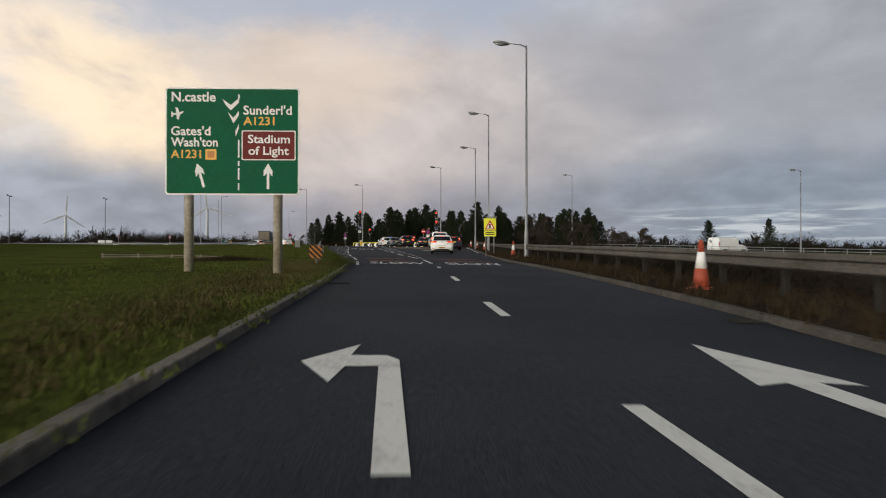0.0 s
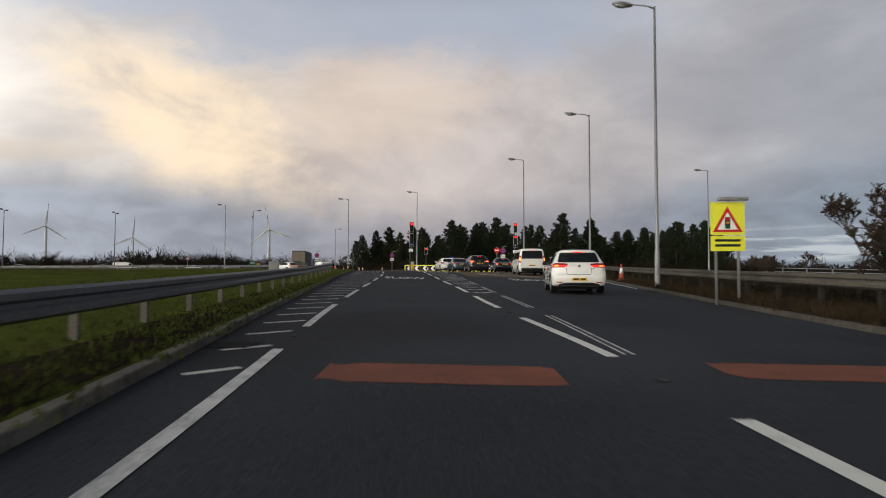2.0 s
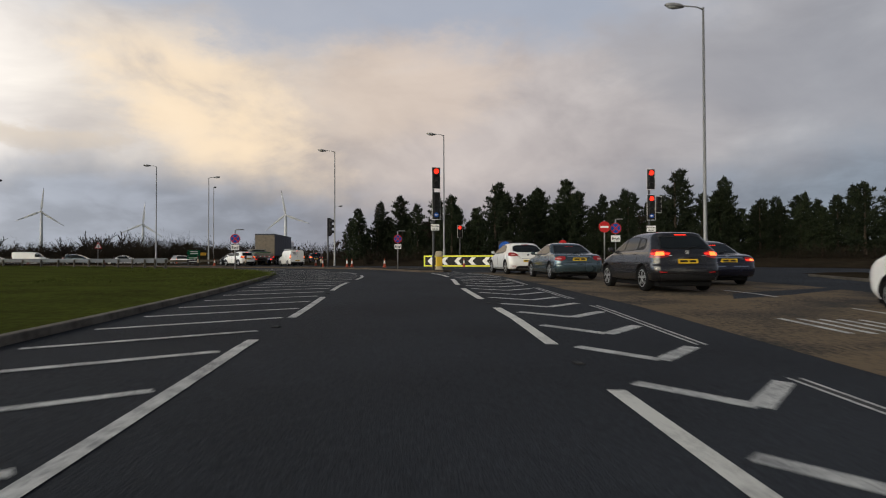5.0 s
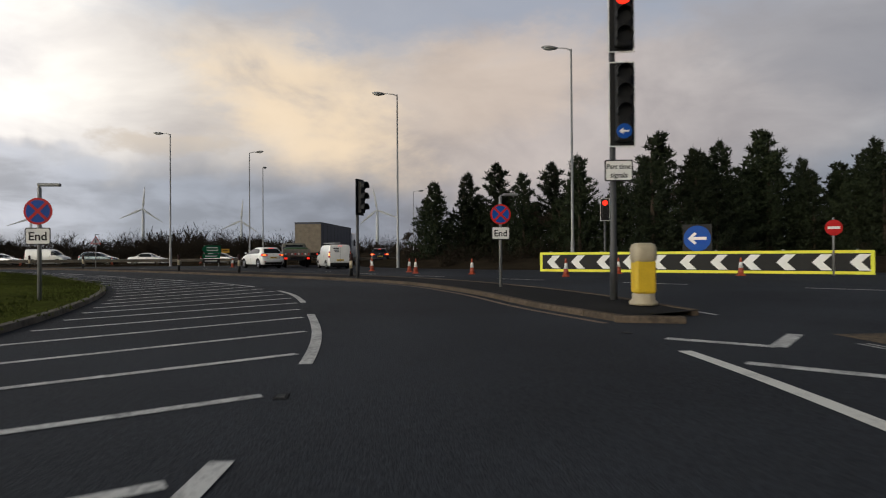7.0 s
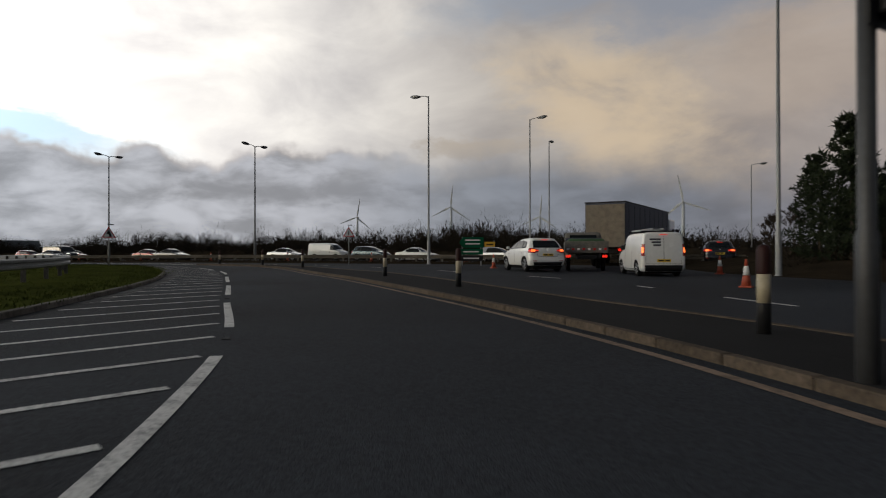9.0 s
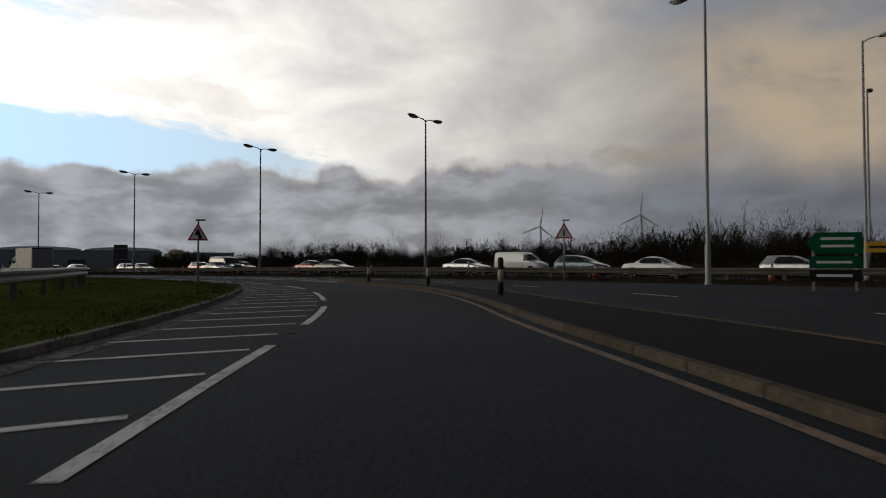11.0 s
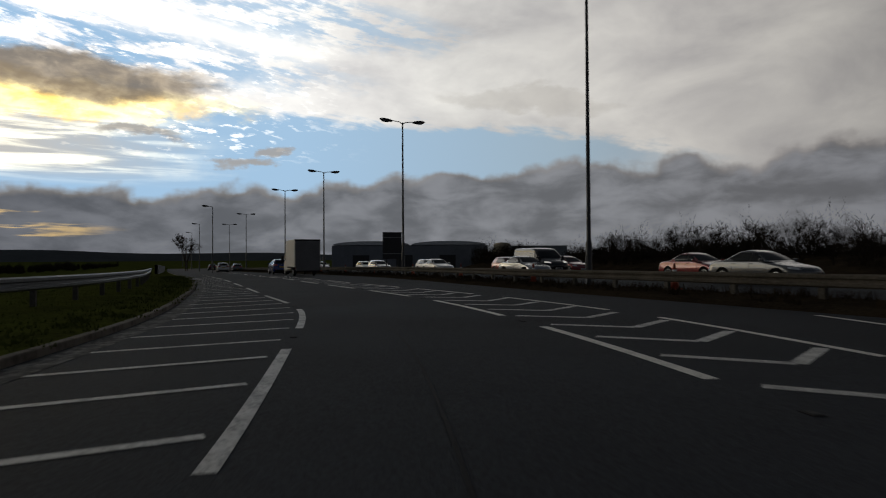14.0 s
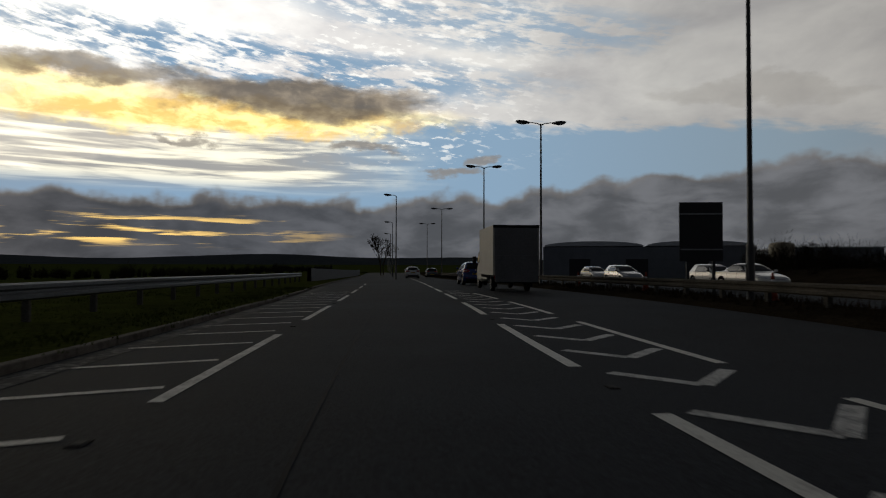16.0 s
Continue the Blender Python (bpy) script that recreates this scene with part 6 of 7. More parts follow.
        my = (.76 if not van else 1.45)
        mz = style["sides"][0][0][1] + (.02 if not van else .06)
        hit, d = surface("side", my, mz - .05, s)
        bm = box(B(), hit + Vector((s * .12, -.02, .07)), (.17, .11, .13 if not van else .24), .045)
        box(bm, hit + Vector((s * .03, .0, .02)), (.10, .05, .04), .012)
        part("mirror", bm, BLACK if van or style is HATCH else mat, ob, "door mirror", smooth=False)
    if glass_rear or not van:
        rw = style["rear"]
        cz_ = sum(p[1] for p in rw) / len(rw)
        inlay("rear_surround", [(p[0] * 1.05, cz_ + (p[1] - cz_) * 1.10) for p in rw], "rear", BLACK, .008, 1, "black rubber surround", .05, .045)
        pane = inlay("rear_window", rw, "rear", GLASS, .018, 1, "", .05, .045)
        zb = min(p[1] for p in rw)
        a, _ = surface("rear", .0, zb - .01)
        b, _ = surface("rear", .36, zb + .06)
        part("rear_wiper", tube(B(), [a + Vector((0, -.02, 0)), a.lerp(b, .5) + Vector((0, -.022, .005)), b + Vector((0, -.018, 0))], [.013, .009, .006], 6), BLACK, pane)
    inlay("windscreen", style["screen"], "front", GLASS, .006, 1, "", .05)
    # tailgate gaps, bumper, plates
    for s in (1, -1):
        for a, b in zip(style["gate"], style["gate"][1:]):
            inlay("tailgate_gap", bar_pts((a[0] * s, a[1]), (b[0] * s, b[1]), .012), "rear", BLACK, .003, 1, "", 0, .08)
        if style["reflect"]:
            z = style["reflect"]
            inlay("reflector", [(14, z - .018), (34, z - .018), (36, z + .018), (14, z + .012)], "tail", TAIL, .006, s, "red bumper reflector", .008, .09, ob)
    inlay("lower_bumper", style["lower"], "rear", BLACK, .012, 1, "black lower bumper", .02, .035)
    part("underbody", box(B(), (0, 0, .205 * kz), (W * .78, L * .88, .13), .03), RUBBER, ob)
    if style is SALOON:
        z = style["plate"] + .095
        inlay("boot_trim", [(-.46, z - .02), (.46, z - .02), (.44, z + .02), (-.44, z + .02)], "rear", CHROME, .012, 1, "chrome boot handle", .01, .1)
        for s in (1, -1):
            inlay("bumper_trim", [(-.62, .575), (-.12, .575), (-.12, .60), (-.62, .60)] if s < 0 else [(.12, .575), (.62, .575), (.62, .60), (.12, .60)], "rear", CHROME, .008, 1, "chrome bumper strip", 0, .1)
    if van and not glass_rear:
        inlay("rear_door_gap", bar_pts((0, .58), (0, 1.82), .014), "rear", BLACK, .003, 1, "", 0, .1)
        for k in range(3):
            z = 1.60 - .13 * k
            inlay("sign_bar", [(-.62 + .08 * k, z), (-.12, z), (-.12, z + .07), (-.62 + .08 * k, z + .07)], "rear", P_NAVY, .004, 1, "dark bar of unreadable lettering", 0, .1)
    hit, d = surface("rear", 0, style["brake"])
    part("high_brake_lamp", box(B(), hit + d * .008, (.32 * kx, .03, .026), .008), TAIL_ON if lit else TAIL, ob, "high brake lamp")
    hit, d = surface("rear", 0, style["badge"])
    if not van:
        part("badge", lathe(B(), [(.052, -.012), (.052, .0), (.03, .006)], 18, "y", hit + d * .006), CHROME, ob)
        for s in (1, -1):
            hit, d = surface("rear", s * .44, style["badge"] - .09)
            part("badge_bar", box(B(), hit + d * .004, (.13 if s > 0 else .09, .008, .016), .002), CHROME, ob, "bar of unreadable chrome lettering")
    hit, d = surface("rear", 0, style["plate"])
    pl = part("number_plate", box(B(), hit + d * .012, (.52, .016, .112), .004), PLATE_Y, ob, "yellow rear plate with dark bars")
    for k, (cx_, w_) in enumerate(((-.115, .20), (.125, .17))):
        part("plate_bar", box(B(), hit + d * .021 + Vector((cx_, 0, 0)), (w_, .004, .055)), BLACK, pl)
    fz = .40 if not van else .52
    inlay("grille", [(-.46, fz + .12), (.46, fz + .12), (.40, fz + .22), (-.40, fz + .22)], "front", BLACK, .006, 1, "", .02, .12)
    inlay("air_intake", [(-.55, fz - .14), (.55, fz - .14), (.50, fz - .05), (-.50, fz - .05)], "front", BLACK, .006, 1, "", .02, .12)
    hit, d = surface("front", 0, fz + .03)
    pf = part("number_plate", box(B(), hit + d * .012, (.52, .016, .112), .004), PLATE_W, ob, "white front plate with dark bars")
    part("plate_bar", box(B(), hit + d * .021, (.42, .004, .06)), BLACK, pf)
    r = style["radius"] * kz
    for yy in style["wheels"]:
        for s in (1, -1):
            wheel(ob, s * (W / 2 - .118), yy * ky, r, s)
    return ob


P_WHITE = paint("white_car_paint", (0.74, 0.74, 0.72), 0.0)
P_NAVY = paint("dark_navy_paint", (0.007, 0.008, 0.019), 0.2)
P_BLUE = paint("blue_paint", (0.018, 0.045, 0.20), 0.3)
P_TEAL = paint("grey_teal_paint", (0.070, 0.105, 0.122), 0.6)
P_SILVER = paint("silver_paint", (0.42, 0.43, 0.44), 0.6)
P_BLACK = paint("black_paint", (0.012, 0.012, 0.014), 0.2)
P_RED = paint("red_paint", (0.22, 0.02, 0.02), 0.2)
P_GREY = paint("grey_paint", (0.10, 0.105, 0.11), 0.4)

vehicle("hatchback_car", 4.62, 51.9, -5, HATCH, 4.34, 1.86, 1.55, P_WHITE, "white hatchback with lit brake lamps in the outer lane")
vehicle("hatchback_car", 7.65, 71.4, -3, SMALL, 4.05, 1.80, 1.58, P_NAVY, "dark navy hatchback waiting in the queue")
vehicle("minibus_van", 6.5, 79.6, 2, VAN, 5.0, 2.05, 2.10, P_WHITE, "white passenger van waiting in the queue", kind="van")
vehicle("hatchback_car", 2.55, 86.6, 8, SUV, 4.1, 1.80, 1.56, P_BLACK, "black compact car with lit brake lamps")
vehicle("saloon_car", 5.3, 90.6, 4, SALOON, 4.4, 1.8, 1.44, P_NAVY, "dark saloon waiting in the queue")
vehicle("saloon_car", 1.05, 94.05, 9, SALOON, 4.67, 1.84, 1.42, P_TEAL, "grey-teal saloon at the stop line", lit=False)
vehicle("hatchback_car", -0.38, 99.7, 12, ASTRA, 4.42, 1.84, 1.51, P_WHITE, "white hatchback at the stop line", lit=False)
vehicle("saloon_car", 2.5, 101.9, 8, SALOON, 4.5, 1.8, 1.44, P_WHITE, "white saloon at the head of the queue", lit=False)
# on the roundabout
vehicle("crossover_car", -28.6, 136.6, 52, SUV, 4.15, 1.80, 1.60, P_WHITE, "white crossover with lit brake lamps on the roundabout")
vehicle("panel_van", -22.3, 135.3, 36, VAN, 4.0, 1.68, 1.72, P_WHITE, "small white van with a roof rack and lit lamps", kind="van", glass_rear=False)
vehicle("hatchback_car", -31.2, 141.5, 50, HATCH, 4.2, 1.8, 1.5, P_BLACK, "black hatchback waiting on the roundabout")
vehicle("estate_car", -23.9, 152.0, 18, SUV, 4.4, 1.8, 1.6, P_BLACK, "black car with glowing tail lamps by the trees")
# on the exit road, ahead
vehicle("people_carrier", -125.3, 118.3, 110.8, SUV, 4.2, 1.75, 1.62, P_BLUE, "blue people carrier ahead of the box truck", lit=False)
vehicle("crossover_car", -163, 101.5, 110.8, SUV, 4.4, 1.83, 1.62, P_WHITE, "white crossover on the dual carriageway", lit=False)
vehicle("hatchback_car", -178, 99.8, 110.8, HATCH, 4.2, 1.8, 1.5, P_GREY, "grey hatchback on the dual carriageway", lit=False)
vehicle("hatchback_car", -205, 87, 110.8, HATCH, 4.2, 1.8, 1.5, P_NAVY, "dark hatchback on the dual carriageway", lit=False)
# oncoming stream beyond the central reserve
stream = resample(RESERVE, 1.0)
sn = normals(stream)
OPP = [(8, 7.0, HATCH, P_BLUE, "blue hatchback on the far carriageway", "hatchback_car"), (29, 5.6, SALOON, P_WHITE, "white saloon on the far carriageway", "saloon_car"), (36, 9.0, SUV, P_TEAL, "grey crossover on the far carriageway", "crossover_car"), (43, 12.0, VAN, P_WHITE, "white panel van on the far carriageway", "panel_van"), (22, 8.5, HATCH, P_SILVER, "silver hatchback on the far carriageway", "hatchback_car"),
       (46, 8.2, SALOON, P_SILVER, "silver saloon on the far carriageway", "saloon_car"), (60, 5.4, SALOON, P_GREY, "grey saloon on the far carriageway", "saloon_car"),
       (67, 8.2, SALOON, P_RED, "red saloon on the far carriageway", "saloon_car"), (79, 5.4, VAN, P_BLACK, "black van with headlamps lit", "panel_van"),
       (88, 8.2, HATCH, P_RED, "dark red hatchback on the far carriageway", "hatchback_car"), (97, 5.4, SALOON, P_WHITE, "white saloon on the far carriageway", "saloon_car"),
       (105, 8.2, HATCH, P_WHITE, "white hatchback on the far carriageway", "hatchback_car"), (113, 5.4, HATCH, P_SILVER, "silver hatchback on the far carriageway", "hatchback_car"),
       (126, 8.2, HATCH, P_WHITE, "white hatchback on the far carriageway", "hatchback_car"), (140, 5.4, SUV, P_WHITE, "white crossover on the far carriageway", "crossover_car"),
       (158, 8.2, HATCH, P_GREY, "grey hatchback on the far carriageway", "hatchback_car"), (175, 5.4, SALOON, P_WHITE, "white saloon on the far carriageway", "saloon_car")]
for s_, off, style, mat, label, nm in OPP:
    if s_ < len(stream):
        p, n = stream[s_], sn[s_]
        d = stream[min(s_ + 1, len(stream) - 1)] - stream[s_ - 1]
        turn = math.degrees(math.atan2(-d.x, d.y)) + 180
        dims = {id(HATCH): (4.2, 1.78, 1.48), id(SALOON): (4.6, 1.8, 1.44), id(ASTRA): (4.4, 1.8, 1.5), id(SMALL): (3.95, 1.7, 1.5), id(SUV): (4.4, 1.82, 1.6), id(VAN): (4.9, 1.95, 2.0)}[id(style)]
        vehicle(nm, p.x - n.x * (off + 3.8), p.y - n.y * (off + 3.8), turn, style, *dims, mat, label, lit=False, front=nm == "panel_van" and mat is P_BLACK, kind="van" if style is VAN else "car", group="oncoming traffic", glass_rear=False)
vehicle("saloon_car", -99.8, 140.0, -69, SALOON, 4.5, 1.8, 1.42, P_SILVER, "silver saloon heading towards the roundabout", lit=False, group="oncoming traffic")
vehicle("hatchback_car", -106.6, 144.9, -69, HATCH, 4.0, 1.75, 1.46, P_RED, "dark red hatchback heading towards the roundabout", lit=False, group="oncoming traffic")
vehicle("panel_van", 44.4, 76.3, -70, VAN, 5.6, 2.0, 2.4, P_WHITE, "white van on the far overbridge", lit=False, kind="van", glass_rear=False)

BOXWHITE = material("box_body_white", (0.50, 0.49, 0.45), 0.5, dark=(0.36, 0.35, 0.32), scale=0.8, fine=10)
SHUTTER = material("grey_shutter", (0.20, 0.20, 0.20), 0.45, 0.3, dark=(0.13, 0.13, 0.13), scale=1.0, fine=12)
CURTAIN = material("blue_grey_curtain", (0.055, 0.065, 0.10), 0.6, dark=(0.035, 0.04, 0.06), scale=0.8, fine=8)


def box_truck(x, y, turn):
    ob = thing("box_truck", stand(x, y, turn), "white box truck with a grey shutter and tail lift", "truck")
    L = 6.6
    part("box_body", box(B(), (0, -1.15, 1.98), (2.2, 4.3, 2.36), .03), BOXWHITE, ob, "white box body")
    part("roof_fairing", box(B(), (0, 1.25, 2.75), (1.9, .8, .75), .22), BOXWHITE, ob)
    part("shutter", box(B(), (0, -3.312, 2.10), (2.02, .03, 1.85), .01), SHUTTER, ob, "grey roller shutter")
    for k in range(7):
        part("slat", box(B(), (0, -3.33, 1.35 + .25 * k), (1.98, .012, .22), .006), SHUTTER, ob)
    part("tail_lift", box(B(), (0, -3.40, 1.12), (2.05, .07, 1.25), .02), SHUTTER, ob, "folded tail lift platform")
    part("rear_frame", box(B(), (0, -3.31, 3.10), (2.2, .05, .13), .01), BLACK, ob)
    part("chassis", box(B(), (0, -.8, .62), (1.2, 5.0, .22), .03), BLACK, ob)
    part("under_run_bar", box(B(), (0, -3.30, .50), (1.9, .10, .12), .02), BLACK, ob)
    rows_ = [(.95, .45, 1.25, 2.35, 1.0), (1.6, .40, 1.25, 2.38, 1.0), (1.95, .40, 1.22, 2.20, .99), (2.6, .40, 1.15, 1.28, .97), (3.1, .42, 1.02, 1.12, .92), (3.28, .5, .82, .88, .80)]
    bm = B()
    rings = []
    for yy, zb, belt, roof, k in rows_:
        w = 1.0 * k
        r = [(0, zb), (w * .9, zb), (w, zb + .12), (w, belt), (w * .86, roof - .06), (w * .7, roof), (0, roof + .03)]
        right = [bm.verts.new((a, yy, b)) for a, b in r]
        left = [bm.verts.new((-a, yy, b)) for a, b in r[1:-1]]
        rings.append(right + left[::-1])
    for r0, r1 in zip(rings, rings[1:]):
        for k in range(len(r0)):
            bm.faces.new((r0[k], r0[(k + 1) % len(r0)], r1[(k + 1) % len(r0)], r1[k]))
    bm.faces.new(rings[0])
    bm.faces.new(rings[-1][::-1])
    bmesh.ops.recalc_face_normals(bm, faces=bm.faces[:])
    cab = part("cab", bm, BOXWHITE, ob, smooth=False)
    for s in (1, -1):
        part("side_window", box(B(), (s * .955, 1.85, 1.72), (.05, .95, .62), .02, Matrix.Rotation(-s * radians(7), 4, "Y")), GLASS, cab)
        part("mirror", box(B(), (s * 1.18, 2.35, 1.55), (.22, .10, .42), .04), BLACK, cab)
        part("tail_lamp", box(B(), (s * .95, -3.36, .72), (.22, .06, .12), .01), TAIL, ob, "red tail lamp")
        for yy, xx in ((2.45, .86), (-1.75, .86)):
            wheel(ob, s * xx, yy, .36, s)
        part("mud_flap", box(B(), (s * .86, -2.25, .42), (.30, .02, .40), .005), BLACK, ob)
        part("side_guard", box(B(), (s * 1.02, .1, .62), (.04, 2.2, .10), .01), GALV, ob)
    part("windscreen", box(B(), (0, 2.36, 1.72), (1.66, .04, .92), .02, Matrix.Rotation(radians(-35), 4, "X")), GLASS, cab)
    return ob


box_truck(-114.4, 122.4, 110.3)


def lorry(x, y, turn):
    ob = thing("articulated_lorry", stand(x, y, turn), "curtain-sided articulated lorry waiting on the roundabout", "lorry")
    part("trailer_body", box(B(), (0, -3.2, 2.55), (2.5, 12.2, 2.75), .04), CURTAIN, ob, "blue-grey curtain-sided trailer")
    part("rear_door", box(B(), (0, -9.32, 2.50), (2.42, .05, 2.6), .02), TIMBER, ob, "brown-grey rear doors")
    part("roof_edge", box(B(), (0, -3.2, 3.94), (2.54, 12.3, .07), .01), BLACK, ob)
    part("chassis", box(B(), (0, -3.0, 1.0), (1.3, 11.6, .30), .03), BLACK, ob)
    part("cab", box(B(), (0, 4.5, 2.0), (2.45, 2.1, 2.9), .14), P_WHITE, ob, "white tractor cab")
    part("windscreen", box(B(), (0, 5.56, 2.35), (2.1, .04, .85), .02), GLASS, ob)
    for s in (1, -1):
        part("side_window", box(B(), (s * 1.225, 4.9, 2.35), (.03, .9, .75), .01), GLASS, ob)
        part("tail_lamp", box(B(), (s * 1.0, -9.36, 1.05), (.35, .05, .14), .01), TAIL_ON, ob, "red tail lamp")
        for yy in (4.9, 1.9, -5.4, -6.7, -8.0):
            wheel(ob, s * 1.08, yy, .50, s)
        for k in range(9):
            part("curtain_strap", box(B(), (s * 1.262, -8.6 + 1.35 * k, 2.5), (.01, .05, 2.5)), BLACK, ob)
        part("mirror", box(B(), (s * 1.42, 5.3, 2.4), (.25, .10, .6), .04), BLACK, ob)


lorry(-29.8, 154.7, 7)


def flatbed(x, y, turn):
    ob = thing("flatbed_truck", stand(x, y, turn), "dropside flatbed truck with a green sheet over its load", "truck")
    SHEET = material("green_tarpaulin", (0.04, 0.10, 0.035), 0.7, dark=(0.02, 0.05, 0.02), scale=2.5, fine=12, bump=0.5)
    DROP = material("dropside_grey", (0.17, 0.16, 0.14), 0.7, dark=(0.08, 0.075, 0.065), scale=2, fine=15)
    part("bed", box(B(), (0, -1.2, .95), (2.0, 3.6, .14), .02), DROP, ob)
    for s in (1, -1):
        part("side_board", box(B(), (s * 1.0, -1.2, 1.22), (.05, 3.6, .45), .01), DROP, ob)
        part("tail_lamp", box(B(), (s * .85, -3.05, .72), (.22, .05, .12), .01), TAIL_ON, ob, "red tail lamp")
        for yy in (1.9, -1.9):
            wheel(ob, s * .84, yy, .36, s)
    tb = part("tail_board", box(B(), (0, -3.0, 1.22), (2.0, .05, .45), .01), DROP, ob)
    for k in range(8):
        part("stripe", box(B(), (-.87 + .25 * k, -3.03, 1.06), (.12, .01, .10), .002), RED if k % 2 else WHITE, tb)
    bm = box(B(), (0, -1.3, 1.38), (1.8, 3.0, .38), .17)
    part("load_sheet", bm, SHEET, ob, "green tarpaulin over the load", smooth=True)
    part("cab", box(B(), (0, 1.7, 1.25), (1.9, 2.0, 1.45), .16), DROP, ob)
    part("rear_window", box(B(), (0, .69, 1.62), (1.4, .03, .42), .01), GLASS, ob)
    part("headboard", box(B(), (0, .55, 1.42), (1.9, .05, .5), .01), CURTAIN, ob)
    part("chassis", box(B(), (0, -.6, .68), (.9, 5.0, .2), .02), BLACK, ob)


flatbed(-27.5, 140.1, 28)

# roof rack of the small van, a thing tied on top
rk = thing("roof_ladder", stand(-22.3, 135.3, 36, 1.72), "aluminium ladder and bars carried on a van roof", "ladder")
for s in (-.35, .05):
    part("stile", box(B(), (s, -.3, .10), (.05, 3.0, .07), .01), GALV, rk)
for k in range(9):
    part("rung", box(B(), (-.15, -1.7 + .34 * k, .10), (.38, .03, .03)), GALV, rk)
for yy in (-1.2, .6):
    part("roof_bar", box(B(), (0, yy, .03), (1.3, .05, .06), .01), BLACK, rk)



# ---------------------------------------------------------------- trees, scrub, grass, far things
rng = random.Random(7)


def mesh_from(name, verts, faces, mat):
    me = bpy.data.meshes.new(name)
    me.from_pydata(verts, [], faces)
    me.materials.append(mat)
    me.update()
    return me


def needle_crown(h, spread, seed, n=120):
    """Uneven limbs, each carrying tufts of narrow needle shards."""
    r = random.Random(seed)
    V, F = [], []
    lean = (r.uniform(-.5, .5), r.uniform(-.5, .5))
    lobes = [r.uniform(.7, 1.25) for _ in range(9)]
    for i in range(n):
        t = (i + r.random()) / n
        t = t ** 0.92
        z = h * (0.08 + 0.92 * t)
        prof = (1 - t) ** 0.66 + 0.05
        a = i * 2.399 + r.uniform(-.6, .6)
        R = spread * prof * r.uniform(0.45, 1.12) * lobes[int(a * 4.5 / 6.283) % 9]
        if r.random() < .08:
            R *= 1.25
        d = Vector((math.cos(a), math.sin(a), 0))
        lift = r.uniform(.10, .55)
        for q in (.25, .45, .62, .78, .92, 1.0):
            if q * R < .25 and q < .9:
                continue
            c = Vector((lean[0] * t, lean[1] * t, z)) + d * R * q + Vector((0, 0, R * lift * q * q - .12 * R))
            rad = r.uniform(.22, .50) * (0.55 + 0.5 * (1 - t))
            for k in range(11):
                o = Vector((r.gauss(0, 1), r.gauss(0, 1), r.gauss(0.35, .8))).normalized()
                base = c + o * rad * r.uniform(0, .7)
                tip = o * r.uniform(.16, .34) + Vector((0, 0, r.uniform(0, .16)))
                w = o.cross(Vector((r.uniform(-1, 1), r.uniform(-1, 1), r.uniform(-1, 1)))).normalized() * r.uniform(.04, .09)
                j = len(V)
                V += [tuple(base - w), tuple(base + w), tuple(base + tip)]
                F.append((j, j + 1, j + 2))
    return V, F


def conifer(seed, h, spread):
    ob = thing("conifer_tree", Matrix.Identity(4), "dark green conifer with an uneven pointed crown", "tree", "conifers behind the junction")
    bm = tube(B(), [(0, 0, -.4), (0.03, 0, h * .3), (0.05, .04, h * .7), (0.05, .05, h * .97)], [.17, .13, .08, .02], 7)
    part("trunk", bm, BARK, ob)
    V, F = needle_crown(h, spread, seed)
    cr = new("crown", mesh_from("crown", V, F, PINE))
    cr.parent = ob
    return ob


templates = [conifer(s, h, w) for s, h, w in ((1, 8.4, 2.9), (2, 9.2, 2.6), (3, 7.8, 3.1), (4, 8.8, 3.2), (5, 9.4, 2.5))]
spots = []
for i in range(34):
    spots.append((-18 + i * 2.0 + rng.uniform(-.9, .9), 140.5 + 3.5 * math.sin(i * .55) + rng.uniform(-1.5, 1.5) - 0.08 * i))
for i in range(32):
    spots.append((-19 + i * 2.2 + rng.uniform(-1, 1), 146.5 + rng.uniform(-2, 2)))
for i in range(26):
    spots.append((-19 + i * 2.7 + rng.uniform(-1, 1), 152 + rng.uniform(-2, 2)))
for i in range(10):
    spots.append((-22 + i * 1.0 + rng.uniform(-1, 1), 146 + i * 1.2 + rng.uniform(-2, 2)))
for i in (0, 7, 10):
    spots.append((46 + i * 3.2, 135 - i * 1.5 + rng.uniform(-2, 2)))
# the plantation stops at a straight edge beside the carriageway
spots = [(x, y) for x, y in spots if x + 13.0 > -0.135 * (y - 110.0)]
for i, (x, y) in enumerate(spots):
    k = rng.uniform(0.78, 1.12) * min(1.14, max(0.62, 0.68 + (x + 18) * 0.022))
    m = pose(x, y, g(x, y) + 0.1, 0, 0, rng.uniform(0, 360)) @ Matrix.Scale(k, 4)
    if i < len(templates):
        templates[i].matrix_basis = m
    else:
        copy_thing(templates[i % len(templates)], m)


def bare_lines(r, levels, length0, radius0, spread):
    """Limb lines of a leafless tree: (from, to, radius, radius)."""
    out = []

    def grow(p, d, L, rad, lv):
        q = p + d * L
        out.append((p, q, rad, rad * .62))
        if lv == 0:
            return
        for _ in range(r.choice((2, 3, 3))):
            e = (d + Vector((r.uniform(-1, 1), r.uniform(-1, 1), r.uniform(-.35, .8))) * spread).normalized()
            grow(p.lerp(q, r.uniform(.55, 1)), e, L * r.uniform(.55, .82), rad * .58, lv - 1)

    grow(Vector((0, 0, -.2)), Vector((r.uniform(-.12, .12), r.uniform(-.12, .12), 1)).normalized(), length0, radius0, levels)
    return out


